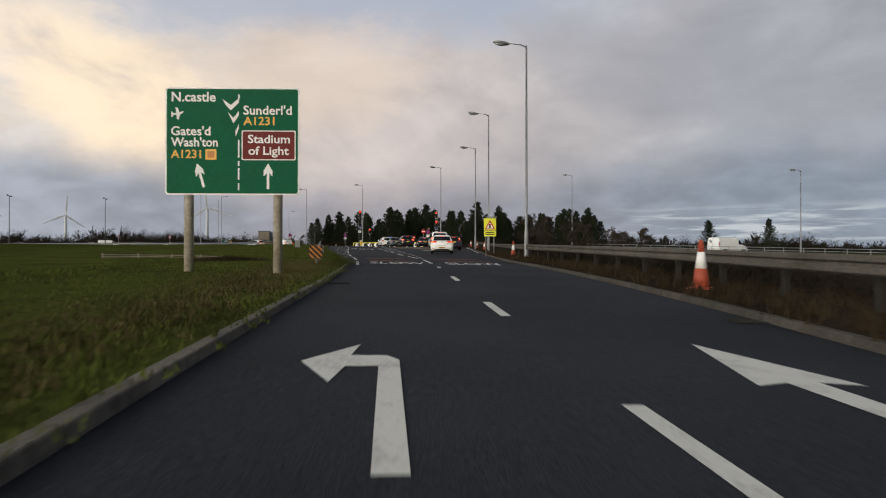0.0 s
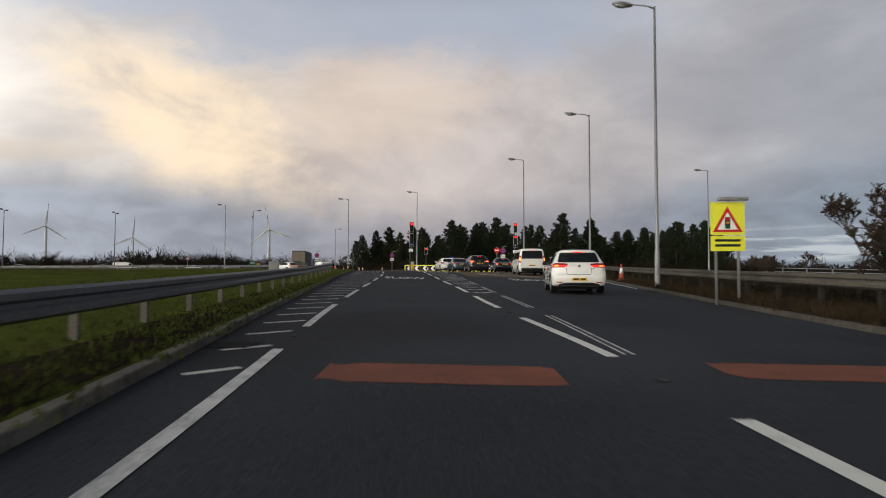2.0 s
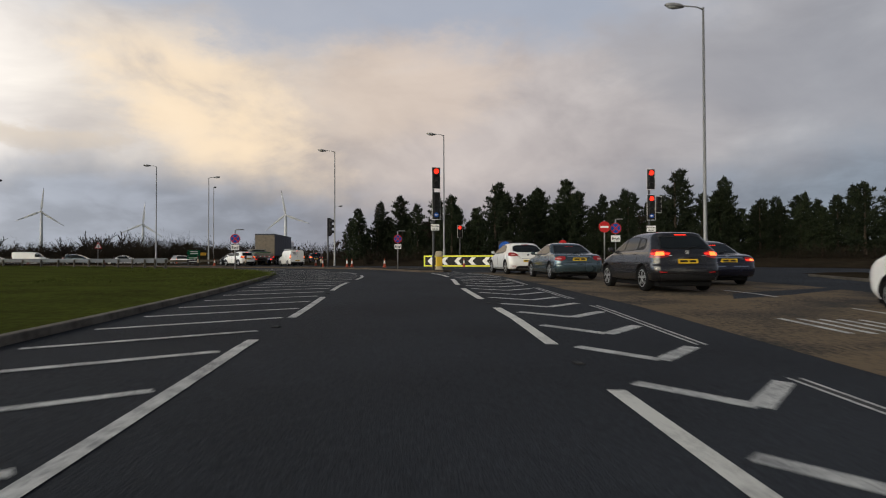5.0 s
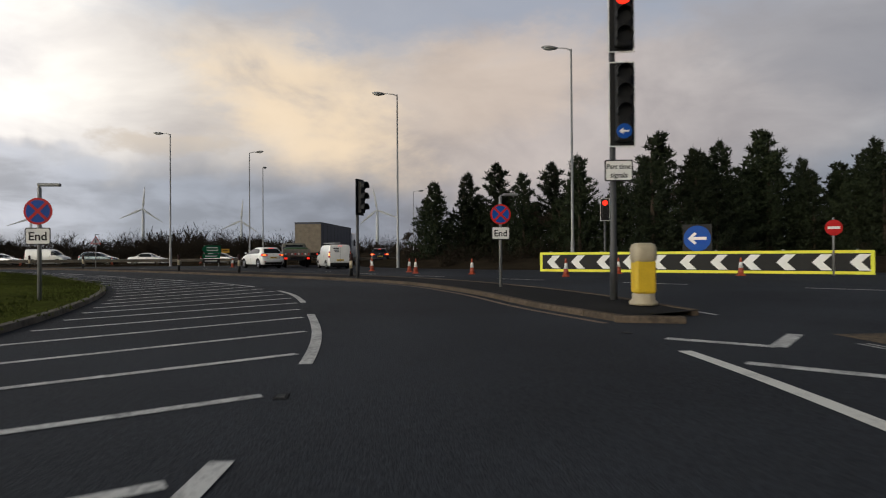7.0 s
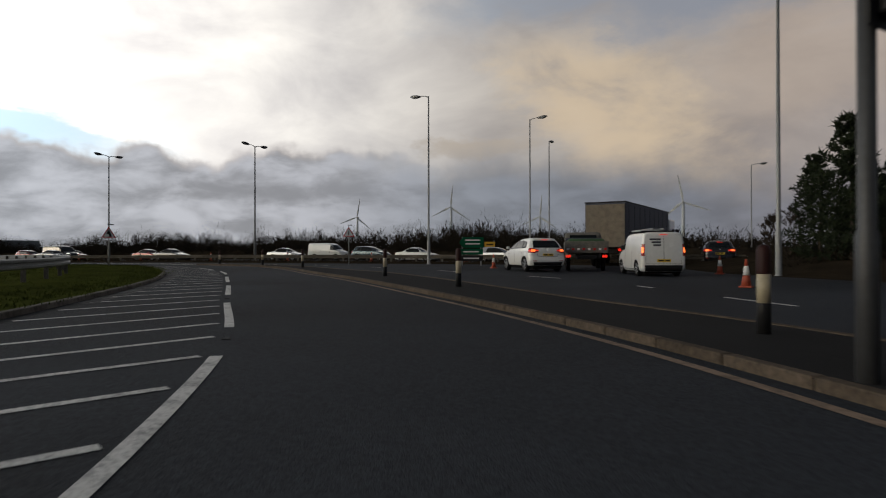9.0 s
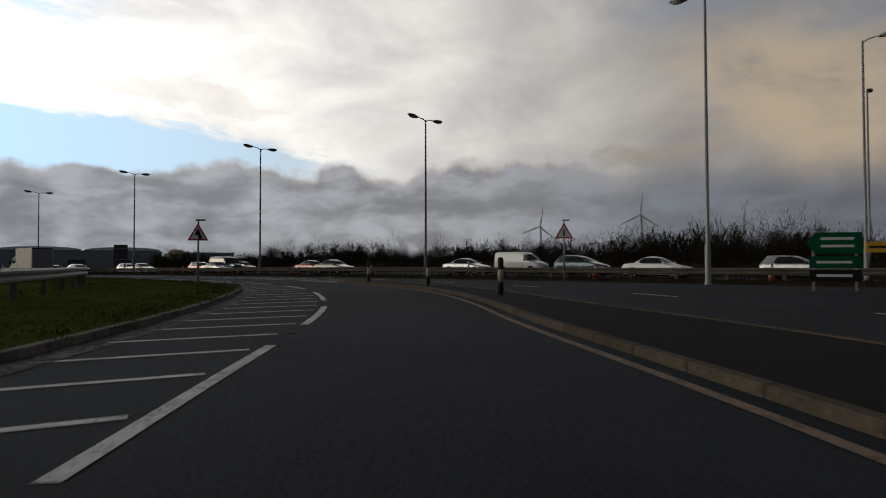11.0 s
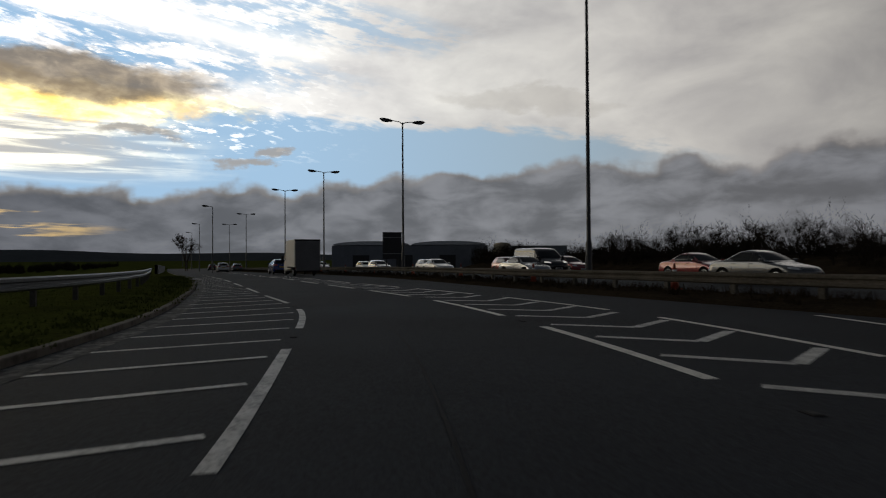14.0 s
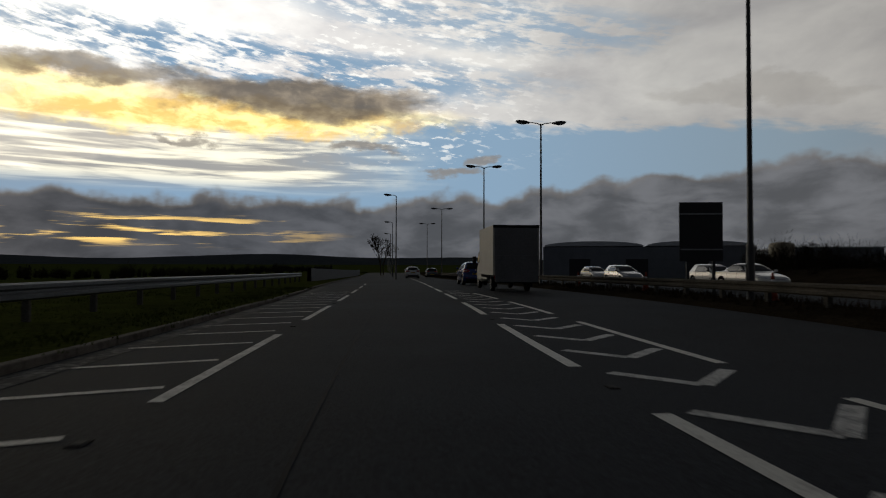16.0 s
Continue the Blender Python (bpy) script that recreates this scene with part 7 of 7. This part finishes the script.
def limbs_mesh(lines, thick=1.0, least=0.010):
    V, F = [], []
    for p, q, a, b in lines:
        d = (q - p).normalized()
        s = d.cross(Vector((0.3, 0.2, 0.93))).normalized()
        w = s.cross(d)
        j = len(V)
        for c, rad in ((p, a), (q, b)):
            for k in range(3):
                V.append(tuple(c + (s * math.cos(2.0944 * k) + w * math.sin(2.0944 * k)) * max(rad * thick, least)))
        for k in range(3):
            F.append((j + k, j + (k + 1) % 3, j + 3 + (k + 1) % 3, j + 3 + k))
    return V, F


def bare_tree(x, y, h, seed, label="leafless tree with many fine twigs", dz=0.0, levels=7):
    r = random.Random(seed)
    ob = thing("bare_tree", stand(x, y, r.uniform(0, 360), dz), label, "tree", "leafless trees")
    lines = bare_lines(r, levels, h * .25, h * .013, .72)
    least = 0.011 if h < 6 else 0.018
    V, F = limbs_mesh(lines[:1])
    tr = new("trunk", mesh_from("trunk", V, F, BARK))
    tr.parent = ob
    V, F = limbs_mesh(lines[1:], 1.0, least)
    cr = new("crown", mesh_from("crown", V, F, TWIG))
    cr.parent = ob
    return ob


for x, y, h, s in ((10.9, 45.2, 5.2, 11), (10.2, 42.6, 3.4, 36), (11.6, 36.0, 4.2, 12), (12.6, 37.4, 4.2, 13), (9.6, 36.6, 3.1, 14), (10.8, 26.0, 3.4, 15), (28.3, 83, 4.0, 16), (31, 82, 3.6, 17), (25.5, 84, 3.4, 33), (12.2, 52.5, 2.6, 34), (15.5, 60, 3.0, 35), (-19.5, 150, 5.5, 18), (4.5, 145.5, 10.4, 19), (20.0, 144, 10.8, 20), (-8, 146, 9.0, 21), (-5.5, 141, 8.9, 31), (2, 139.5, 9.6, 32),
                   (-199, 83, 13.5, 22), (-203, 82, 11.0, 23)):
    bare_tree(x, y, h, s, levels=8 if h < 6 else 7)


def wood(name, path, width, step, h, seed, label, levels=4, twig=0.035, lift=0.0, low=0.62):
    """A belt of leafless trees over low thicket along a line, as one object."""
    r = random.Random(seed)
    temps = []
    for _ in range(8):
        lines = bare_lines(r, levels, .26, .013, .62)
        temps.append(limbs_mesh(lines, 1.0, twig * 0.07))
    V, F = [], []

    def whip(x, y, z, dx, dy, dz, w):
        j = len(V)
        n = Vector((-dy, dx, 0))
        n = n.normalized() * w if n.length > 1e-4 else Vector((w, 0, 0))
        if r.random() < .5:
            n = Vector((n.y, -n.x, 0))
        V.extend([(x - n.x, y - n.y, z), (x + n.x, y + n.y, z), (x + dx, y + dy, z + dz)])
        F.append((j, j + 1, j + 2))

    swell = r.uniform(0, 6)
    for i, p in enumerate(resample(path, step)):
        local = h * (0.78 + 0.22 * math.sin(i * step * .11 + swell) + 0.14 * math.sin(i * step * .37 + 2 * swell))
        for _ in range(2):
            V0, F0 = r.choice(temps)
            k = local * r.choice((.45, .7, .9, 1.05, 1.25))
            a = r.uniform(0, 6.283)
            x, y = p.x + r.uniform(-width, width), p.y + r.uniform(-width, width)
            z = g(x, y) + lift
            j = len(V)
            c, s = math.cos(a) * k, math.sin(a) * k
            V += [(x + vx * c - vy * s, y + vx * s + vy * c, z + vz * k) for vx, vy, vz in V0]
            F += [tuple(j + q for q in f) for f in F0]
        # rounded thickets of thin whips
        for _ in range(5):
            cx, cy = p.x + r.uniform(-width, width) * 1.2, p.y + r.uniform(-width, width) * 1.2
            R = local * r.uniform(.16, .34)
            H = local * low * r.uniform(.5, 1.15)
            z = g(cx, cy) + lift - .1
            for _ in range(260):
                q, a = math.sqrt(r.random()), r.uniform(0, 6.283)
                top = H * math.sqrt(max(0.06, 1 - q * q * .9)) * r.uniform(.7, 1.05)
                ox, oy = math.cos(a) * q * R, math.sin(a) * q * R
                z0 = top * r.uniform(0, .92)
                whip(cx + ox * (.45 + .5 * z0 / H), cy + oy * (.45 + .5 * z0 / H), z + z0, ox * .25 + r.gauss(0, .07) * H, oy * .25 + r.gauss(0, .07) * H, min(top - z0, .2 * H) * r.uniform(.4, 1), twig * r.uniform(.5, 1.3))
    ob = new(name, mesh_from(name, V, F, BUSH))
    return tagged(ob, label, "scrub", kind="stuff")


wood("roadside_scrub", [Vector((-30, 172)), Vector((-60, 172)), Vector((-95, 168)), Vector((-130, 158)), Vector((-165, 150)), Vector((-180, 155))], 5.5, 1.5, 6.0, 3, "dark leafless scrub on the bank beyond the far carriageway", levels=6, lift=0.6, twig=.020, low=.85)
wood("far_scrub", [Vector((-40, 215)), Vector((-110, 225)), Vector((-180, 215)), Vector((-260, 200))], 10, 2.2, 13.0, 4, "distant leafless wood on the skyline", twig=.07)
wood("far_scrub", [Vector((-300, 180)), Vector((-240, 260)), Vector((-160, 300)), Vector((-60, 300)), Vector((60, 290)), Vector((170, 250)), Vector((240, 150))], 12, 3.0, 13.0, 5, "distant leafless wood on the skyline", twig=.11)
wood("tree_belt_floor", [Vector((-13, 141)), Vector((0, 140)), Vector((20, 139)), Vector((45, 137)), Vector((70, 128))], 5, 1.0, 4.6, 6, "brown scrub growing between the conifers", twig=.03)
wood("far_scrub", [Vector((-130, 60)), Vector((-220, 40)), Vector((-330, 0))], 8, 4.0, 4.0, 8, "low dark scrub beyond the field", levels=3, twig=.05)

wood("roadside_thicket", [p - n * 3.6 for p, n in zip(KERB_RIGHT, normals(KERB_RIGHT)) if 4 < p.y < 96], .8, 0.8, 1.9, 14, "low dark leafless thicket behind the crash barrier", levels=4, twig=.02)

# bank in front of the conifers
bm = B()
bank = spline([(-26, 150), (-19, 138), (-12, 133.0), (0, 129.5), (14, 124), (40, 118)], 2.0)
ribbon(bm, bank, [-1.0, 0.5, 3.0, 8.0, 22.0], [-0.05, 0.10, 0.55, 0.75, 0.5])
for f in bm.faces:
    f.normal_update()
    if f.normal.z < 0:
        f.normal_flip()
tagged(part("planted_bank", bm, SOIL), "low bank of rough grass and soil under the conifers", "bank", kind="structure")
bm = B()
bank = spline([(-22, 164), (-60, 164), (-95, 160), (-130, 150), (-165, 141), (-182, 150)], 4.0)
ribbon(bm, bank, [2.0, 0.0, -4.0, -9.0, -20.0], [-0.1, 0.1, 1.1, 1.4, -0.2])
for f in bm.faces:
    f.normal_update()
    if f.normal.z < 0:
        f.normal_flip()
tagged(part("scrub_bank", bm, SOIL), "low dark earth bank beyond the far carriageway", "bank", kind="structure")


def grass_tufts(name, line, lo, hi, n, hmin, hmax, seed, mat, label, side=1, keep=None):
    r = random.Random(seed)
    ns = normals(line)
    V, F = [], []
    idx = [i for i, p in enumerate(line) if keep is None or keep(p)]
    for _ in range(n):
        i = r.choice(idx)
        o = lo + (hi - lo) * r.random() ** 1.5
        x = line[i].x + ns[i].x * o * side + r.uniform(-.5, .5)
        y = line[i].y + ns[i].y * o * side + r.uniform(-.5, .5)
        z = g(x, y) + 0.11
        for _ in range(6):
            a, h = r.uniform(0, 6.283), r.uniform(hmin, hmax)
            w = .012 + .02 * h
            bx, by = x + r.uniform(-.12, .12), y + r.uniform(-.12, .12)
            j = len(V)
            V += [(bx - w * math.cos(a), by - w * math.sin(a), z), (bx + w * math.cos(a), by + w * math.sin(a), z), (bx + r.uniform(-.5, .5) * h, by + r.uniform(-.5, .5) * h, z + h)]
            F.append((j, j + 1, j + 2))
    return tagged(new(name, mesh_from(name, V, F, mat)), label, "grass", kind="stuff")


grass_tufts("verge_grass", KERB_LEFT, .30, 7, 15000, .03, .085, 21, BLADE, "short green grass blades on the verge", keep=lambda p: -4 < p.y < 72)
grass_tufts("verge_grass", KERB_LEFT, .30, 6, 8000, .03, .075, 22, BLADE, "short green grass blades on the island verge", keep=lambda p: p.y > 84 and p.x > -112)
grass_tufts("dry_grass", KERB_LEFT, .75, 2.3, 2600, .03, .10, 23, STRAW, "straw-coloured dead grass along the kerb", keep=lambda p: -4 < p.y < 24)
grass_tufts("dry_grass", KERB_RIGHT, .5, 3.2, 4200, .08, .30, 24, BROWN_GRASS, "dead brown grass under the barrier", side=-1, keep=lambda p: -4 < p.y < 92)
grass_tufts("dry_grass", RESERVE, -1.2, 1.2, 3500, .08, .3, 25, BROWN_GRASS, "dead grass under the central barrier", keep=lambda p: p.x > -190)


# ---------------------------------------------------------------- wind turbines, warehouse, hills, railing
# ditch in the grass: brown dead growth, a curved rail and a pale headwall
r_ = random.Random(44)
V, F = [], []
for _ in range(2600):
    u, v = r_.uniform(-1, 1), r_.gauss(0, .30)
    x, y = -5.95 + u * 1.15 - v * .5, 23.4 + u * 1.35 + v * .8
    h, a = r_.uniform(.08, .24) * (1.15 - abs(u) * .6), r_.uniform(0, 6.283)
    j = len(V)
    z = g(x, y) + .1
    V += [(x - .014 * math.cos(a), y - .014 * math.sin(a), z), (x + .014 * math.cos(a), y + .014 * math.sin(a), z), (x + r_.uniform(-.1, .1), y + r_.uniform(-.1, .1), z + h)]
    F.append((j, j + 1, j + 2))
tagged(new("dead_growth", mesh_from("dead_growth", V, F, BROWN_GRASS)), "brown dead growth in a ditch in the grass", "grass", kind="stuff")
# stands for a rail fence down in the ditch, so made very low
df = thing("ditch_rail", Matrix.Identity(4), "curved timber rail fence of a ditch, built low on the field", "fence")
rail_line = spline([(-11.5, 25.9), (-9.6, 26.5), (-8.2, 26.4), (-7.0, 25.8), (-6.3, 25.0)], .5)
for zz in (.06, .13, .20):
    part("rail", tube(B(), [(p.x, p.y, g(p.x, p.y) + zz) for p in rail_line], .022, 6), TIMBER, df)
for p in resample(rail_line, 1.3):
    part("post", box(B(), (p.x, p.y, g(p.x, p.y) + .08), (.06, .06, .36), .006), TIMBER, df)
hwl = thing("culvert_headwall", stand(-5.05, 24.6, 30, -.12) @ Matrix.Scale(0.75, 4), "small pale concrete culvert headwall in the grass", "headwall")
part("wall", box(B(), (0, 0, .16), (.75, .22, .42), .02), KERB, hwl)
part("coping", box(B(), (0, 0, .39), (.82, .28, .06), .015), KERB, hwl)


def turbine(x, y, hub, R, face, spin):
    z0 = g(x, y)
    ob = thing("wind_turbine", pose(x, y, z0, 0, 0, face), "white three-bladed wind turbine on the skyline", "wind turbine", "wind turbines")
    H = hub - z0
    part("tower", lathe(B(), [(R * .075, -1), (R * .05, H - R * .02)], 12), TURBINE, ob, smooth=True)
    part("nacelle", box(B(), (0, R * .06, H), (R * .07, R * .26, R * .075), R * .02), TURBINE, ob)
    part("hub", lathe(B(), [(R * .04, 0), (R * .035, .04 * R), (R * .01, .07 * R)], 10, "y", (0, -R * .13, H)), TURBINE, ob)
    for k in range(3):
        a = radians(spin + 120 * k)
        d = Vector((math.sin(a), 0, math.cos(a)))
        s = Vector((math.cos(a), 0, -math.sin(a)))
        bm = B()
        c = Vector((0, -R * .12, H))
        prof = [(0.03, .035), (.12, .06), (.22, .095), (.5, .065), (.8, .042), (1.0, .015)]
        ra, rb = [], []
        for t, w in prof:
            ra.append([bm.verts.new(c + d * R * t + s * R * w * e + Vector((0, f * R * .008, 0))) for e, f in ((-.4, 0), (.1, 1), (.6, 0), (.1, -1))])
        for r0, r1 in zip(ra, ra[1:]):
            for i in range(4):
                bm.faces.new((r0[i], r0[(i + 1) % 4], r1[(i + 1) % 4], r1[i]))
        bm.faces.new(ra[0][::-1])
        bm.faces.new(ra[-1])
        part("blade", bm, TURBINE, ob)


turbine(-215.7, 302.3, 18.2, 8.5, 30, 10)
turbine(-296.7, 476.1, 36.1, 16.5, 25, 5)
turbine(-366.1, 734.0, 42.6, 25, 20, 5)
turbine(-266.0, 933.0, 66.9, 36, 12, -10)


def warehouse():
    ob = thing("warehouse", pose(-186, 117, 0.2, 0, 0, 0), "long grey metal-clad warehouse with a pale curved roof", "building")
    Wd, D, Hh = 32.5, 60, 5.6
    part("wall", box(B(), (-D / 2, Wd / 2, Hh / 2 - .3), (D, Wd, Hh + .6), .05), CLAD, ob, "dark grey metal cladding")
    for k in range(2):
        bm = B()
        c = Wd / 4 + k * Wd / 2
        prof = [(c + Wd / 4 * .98 * math.cos(a), .12 + 0.8 * math.sin(a)) for a in [math.pi * i / 12 for i in range(13)]]
        ra = [bm.verts.new((0.15, py_, Hh + pz)) for py_, pz in prof]
        rb = [bm.verts.new((-D, py_, Hh + pz)) for py_, pz in prof]
        for i in range(12):
            bm.faces.new((ra[i], ra[i + 1], rb[i + 1], rb[i]))
        bm.faces.new(ra[::-1])
        bm.faces.new(rb)
        part("roof", bm, ROOF, ob, "pale curved metal roof")
    for k in range(16):
        part("cladding_rib", box(B(), (.04, 1 + k * 2.03, Hh / 2), (.08, .12, Hh - .3)), CLAD, ob)
    for k in range(3):
        part("loading_door", box(B(), (.06, 6 + k * 9, 1.9), (.08, 3.4, 3.4), .02), SIGNBACK, ob)
    t = thing("storage_tank", pose(-180, 151.5, 0.2), "pale round steel storage tank beside the warehouse", "tank")
    part("shell", lathe(B(), [(1.7, -.3), (1.7, 5.6), (1.2, 5.9), (.1, 6.0)], 20), CREAM, t, smooth=True)
    a = thing("annexe_building", pose(-186, 160, 0.2), "low grey flat-roofed annexe", "building")
    part("wall", box(B(), (-10, 0, 2.5), (20, 13, 5.6), .05), CLAD, a)
    part("roof", box(B(), (-10, 0, 5.38), (20.3, 13.3, .18), .02), ROOF, a)


warehouse()


def ridge(name, az0, az1, dist, low, high, seed, label):
    bm = B()
    n = 60
    top, bot, back = [], [], []
    for i in range(n + 1):
        a = radians(az0 + (az1 - az0) * i / n)
        h = low + (high - low) * (0.5 + 0.5 * noise.noise(Vector((i * .16, seed, 0)))) * math.sin(math.pi * i / n) ** .5
        d = Vector((-math.sin(a), math.cos(a), 0))
        top.append(bm.verts.new(d * dist + Vector((0, 0, h))))
        bot.append(bm.verts.new(d * (dist - 350) + Vector((0, 0, -3))))
        back.append(bm.verts.new(d * (dist + 400) + Vector((0, 0, -3))))
    for i in range(n):
        bm.faces.new((bot[i], bot[i + 1], top[i + 1], top[i]))
        bm.faces.new((top[i], top[i + 1], back[i + 1], back[i]))
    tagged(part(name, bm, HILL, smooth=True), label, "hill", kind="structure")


# horizon hills, their haze held in the colour alone
ridge("backdrop", 60, 185, 3300, 10, 75, 2.0, "low hills on the horizon, distance haze coloured in blue-grey")
ridge("backdrop", -120, 70, 3600, 4, 45, 5.0, "low hills on the horizon, distance haze coloured in blue-grey")

# railing of the far overbridge
rail = thing("bridge_railing", Matrix.Identity(4), "grey steel railing along the far overbridge", "railing")
ra, rb = Vector((28, 84)), Vector((50, 52))
for z in (.55, .85, 1.15):
    bm = tube(B(), [(ra.x, ra.y, g(*ra) + z), (rb.x, rb.y, g(*rb) + z)], .035, 6)
    part("rail", bm, GALV, rail)
bm = box(B(), (0, 0, .5), (.07, .07, 1.35))
tmp = part("post", bm, GALV, rail)
pm = tmp.data
bpy.data.objects.remove(tmp)
for p in resample([ra, rb], 2.0):
    piece("post", pm, rail, Matrix.Translation((p.x, p.y, g(p.x, p.y))))

# green route signs by the far side of the roundabout
gs = thing("route_sign", stand(-36.6, 142.6, 42) @ Matrix.Scale(0.68, 4), "green and white route signs stacked on a frame", "road sign")
for s in (-1, 1):
    part("post", box(B(), (s * .9, .06, 1.3), (.09, .09, 2.9), .006), POLE, gs)
pt = [(-1.2, 2.25), (-.85, 2.75), (1.15, 2.75), (1.15, 1.75), (-.85, 1.75)]
flat("panel", pt, GREEN, gs, 0, .02)
for z in (2.05, 2.4):
    flat("text_bar", [(-.6, z), (.8, z), (.8, z + .12), (-.6, z + .12)], WHITE, gs, -.021, .004)
plate("lower_panel", 2.2, .55, GREEN, gs, (0, 1.35), 0, .02, .03)
flat("text_bar", [(-.8, 1.29), (.7, 1.29), (.7, 1.41), (-.8, 1.41)], WHITE, gs, -.021, .004)
plate("base_panel", 2.2, .55, BLACK, gs, (0, .72), 0, .02, .03)
flat("text_bar", [(-.8, .66), (.7, .66), (.7, .78), (-.8, .78)], WHITE, gs, -.021, .004)
plate("yellow_panel", 1.0, .5, YELLOW, gs, (1.75, 2.05), 0, .02, .03)
flat("text_bar", [(1.4, 1.99), (2.1, 1.99), (2.1, 2.11), (1.4, 2.11)], BLACK, gs, -.021, .004)

# roadside cabinet in the field
cb = thing("control_cabinet", stand(-8.3, 57.6, 10) @ Matrix.Scale(0.62, 4), "grey metal roadside control cabinet on the grass", "cabinet")
part("body", box(B(), (0, 0, .60), (.72, .45, 1.3), .03), POLE, cb)
part("roof", box(B(), (0, 0, 1.27), (.78, .5, .07), .02), GALV, cb)
for s in (-1, 1):
    part("door", box(B(), (s * .17, -.23, .65), (.33, .02, 1.05), .008), POLE, cb)
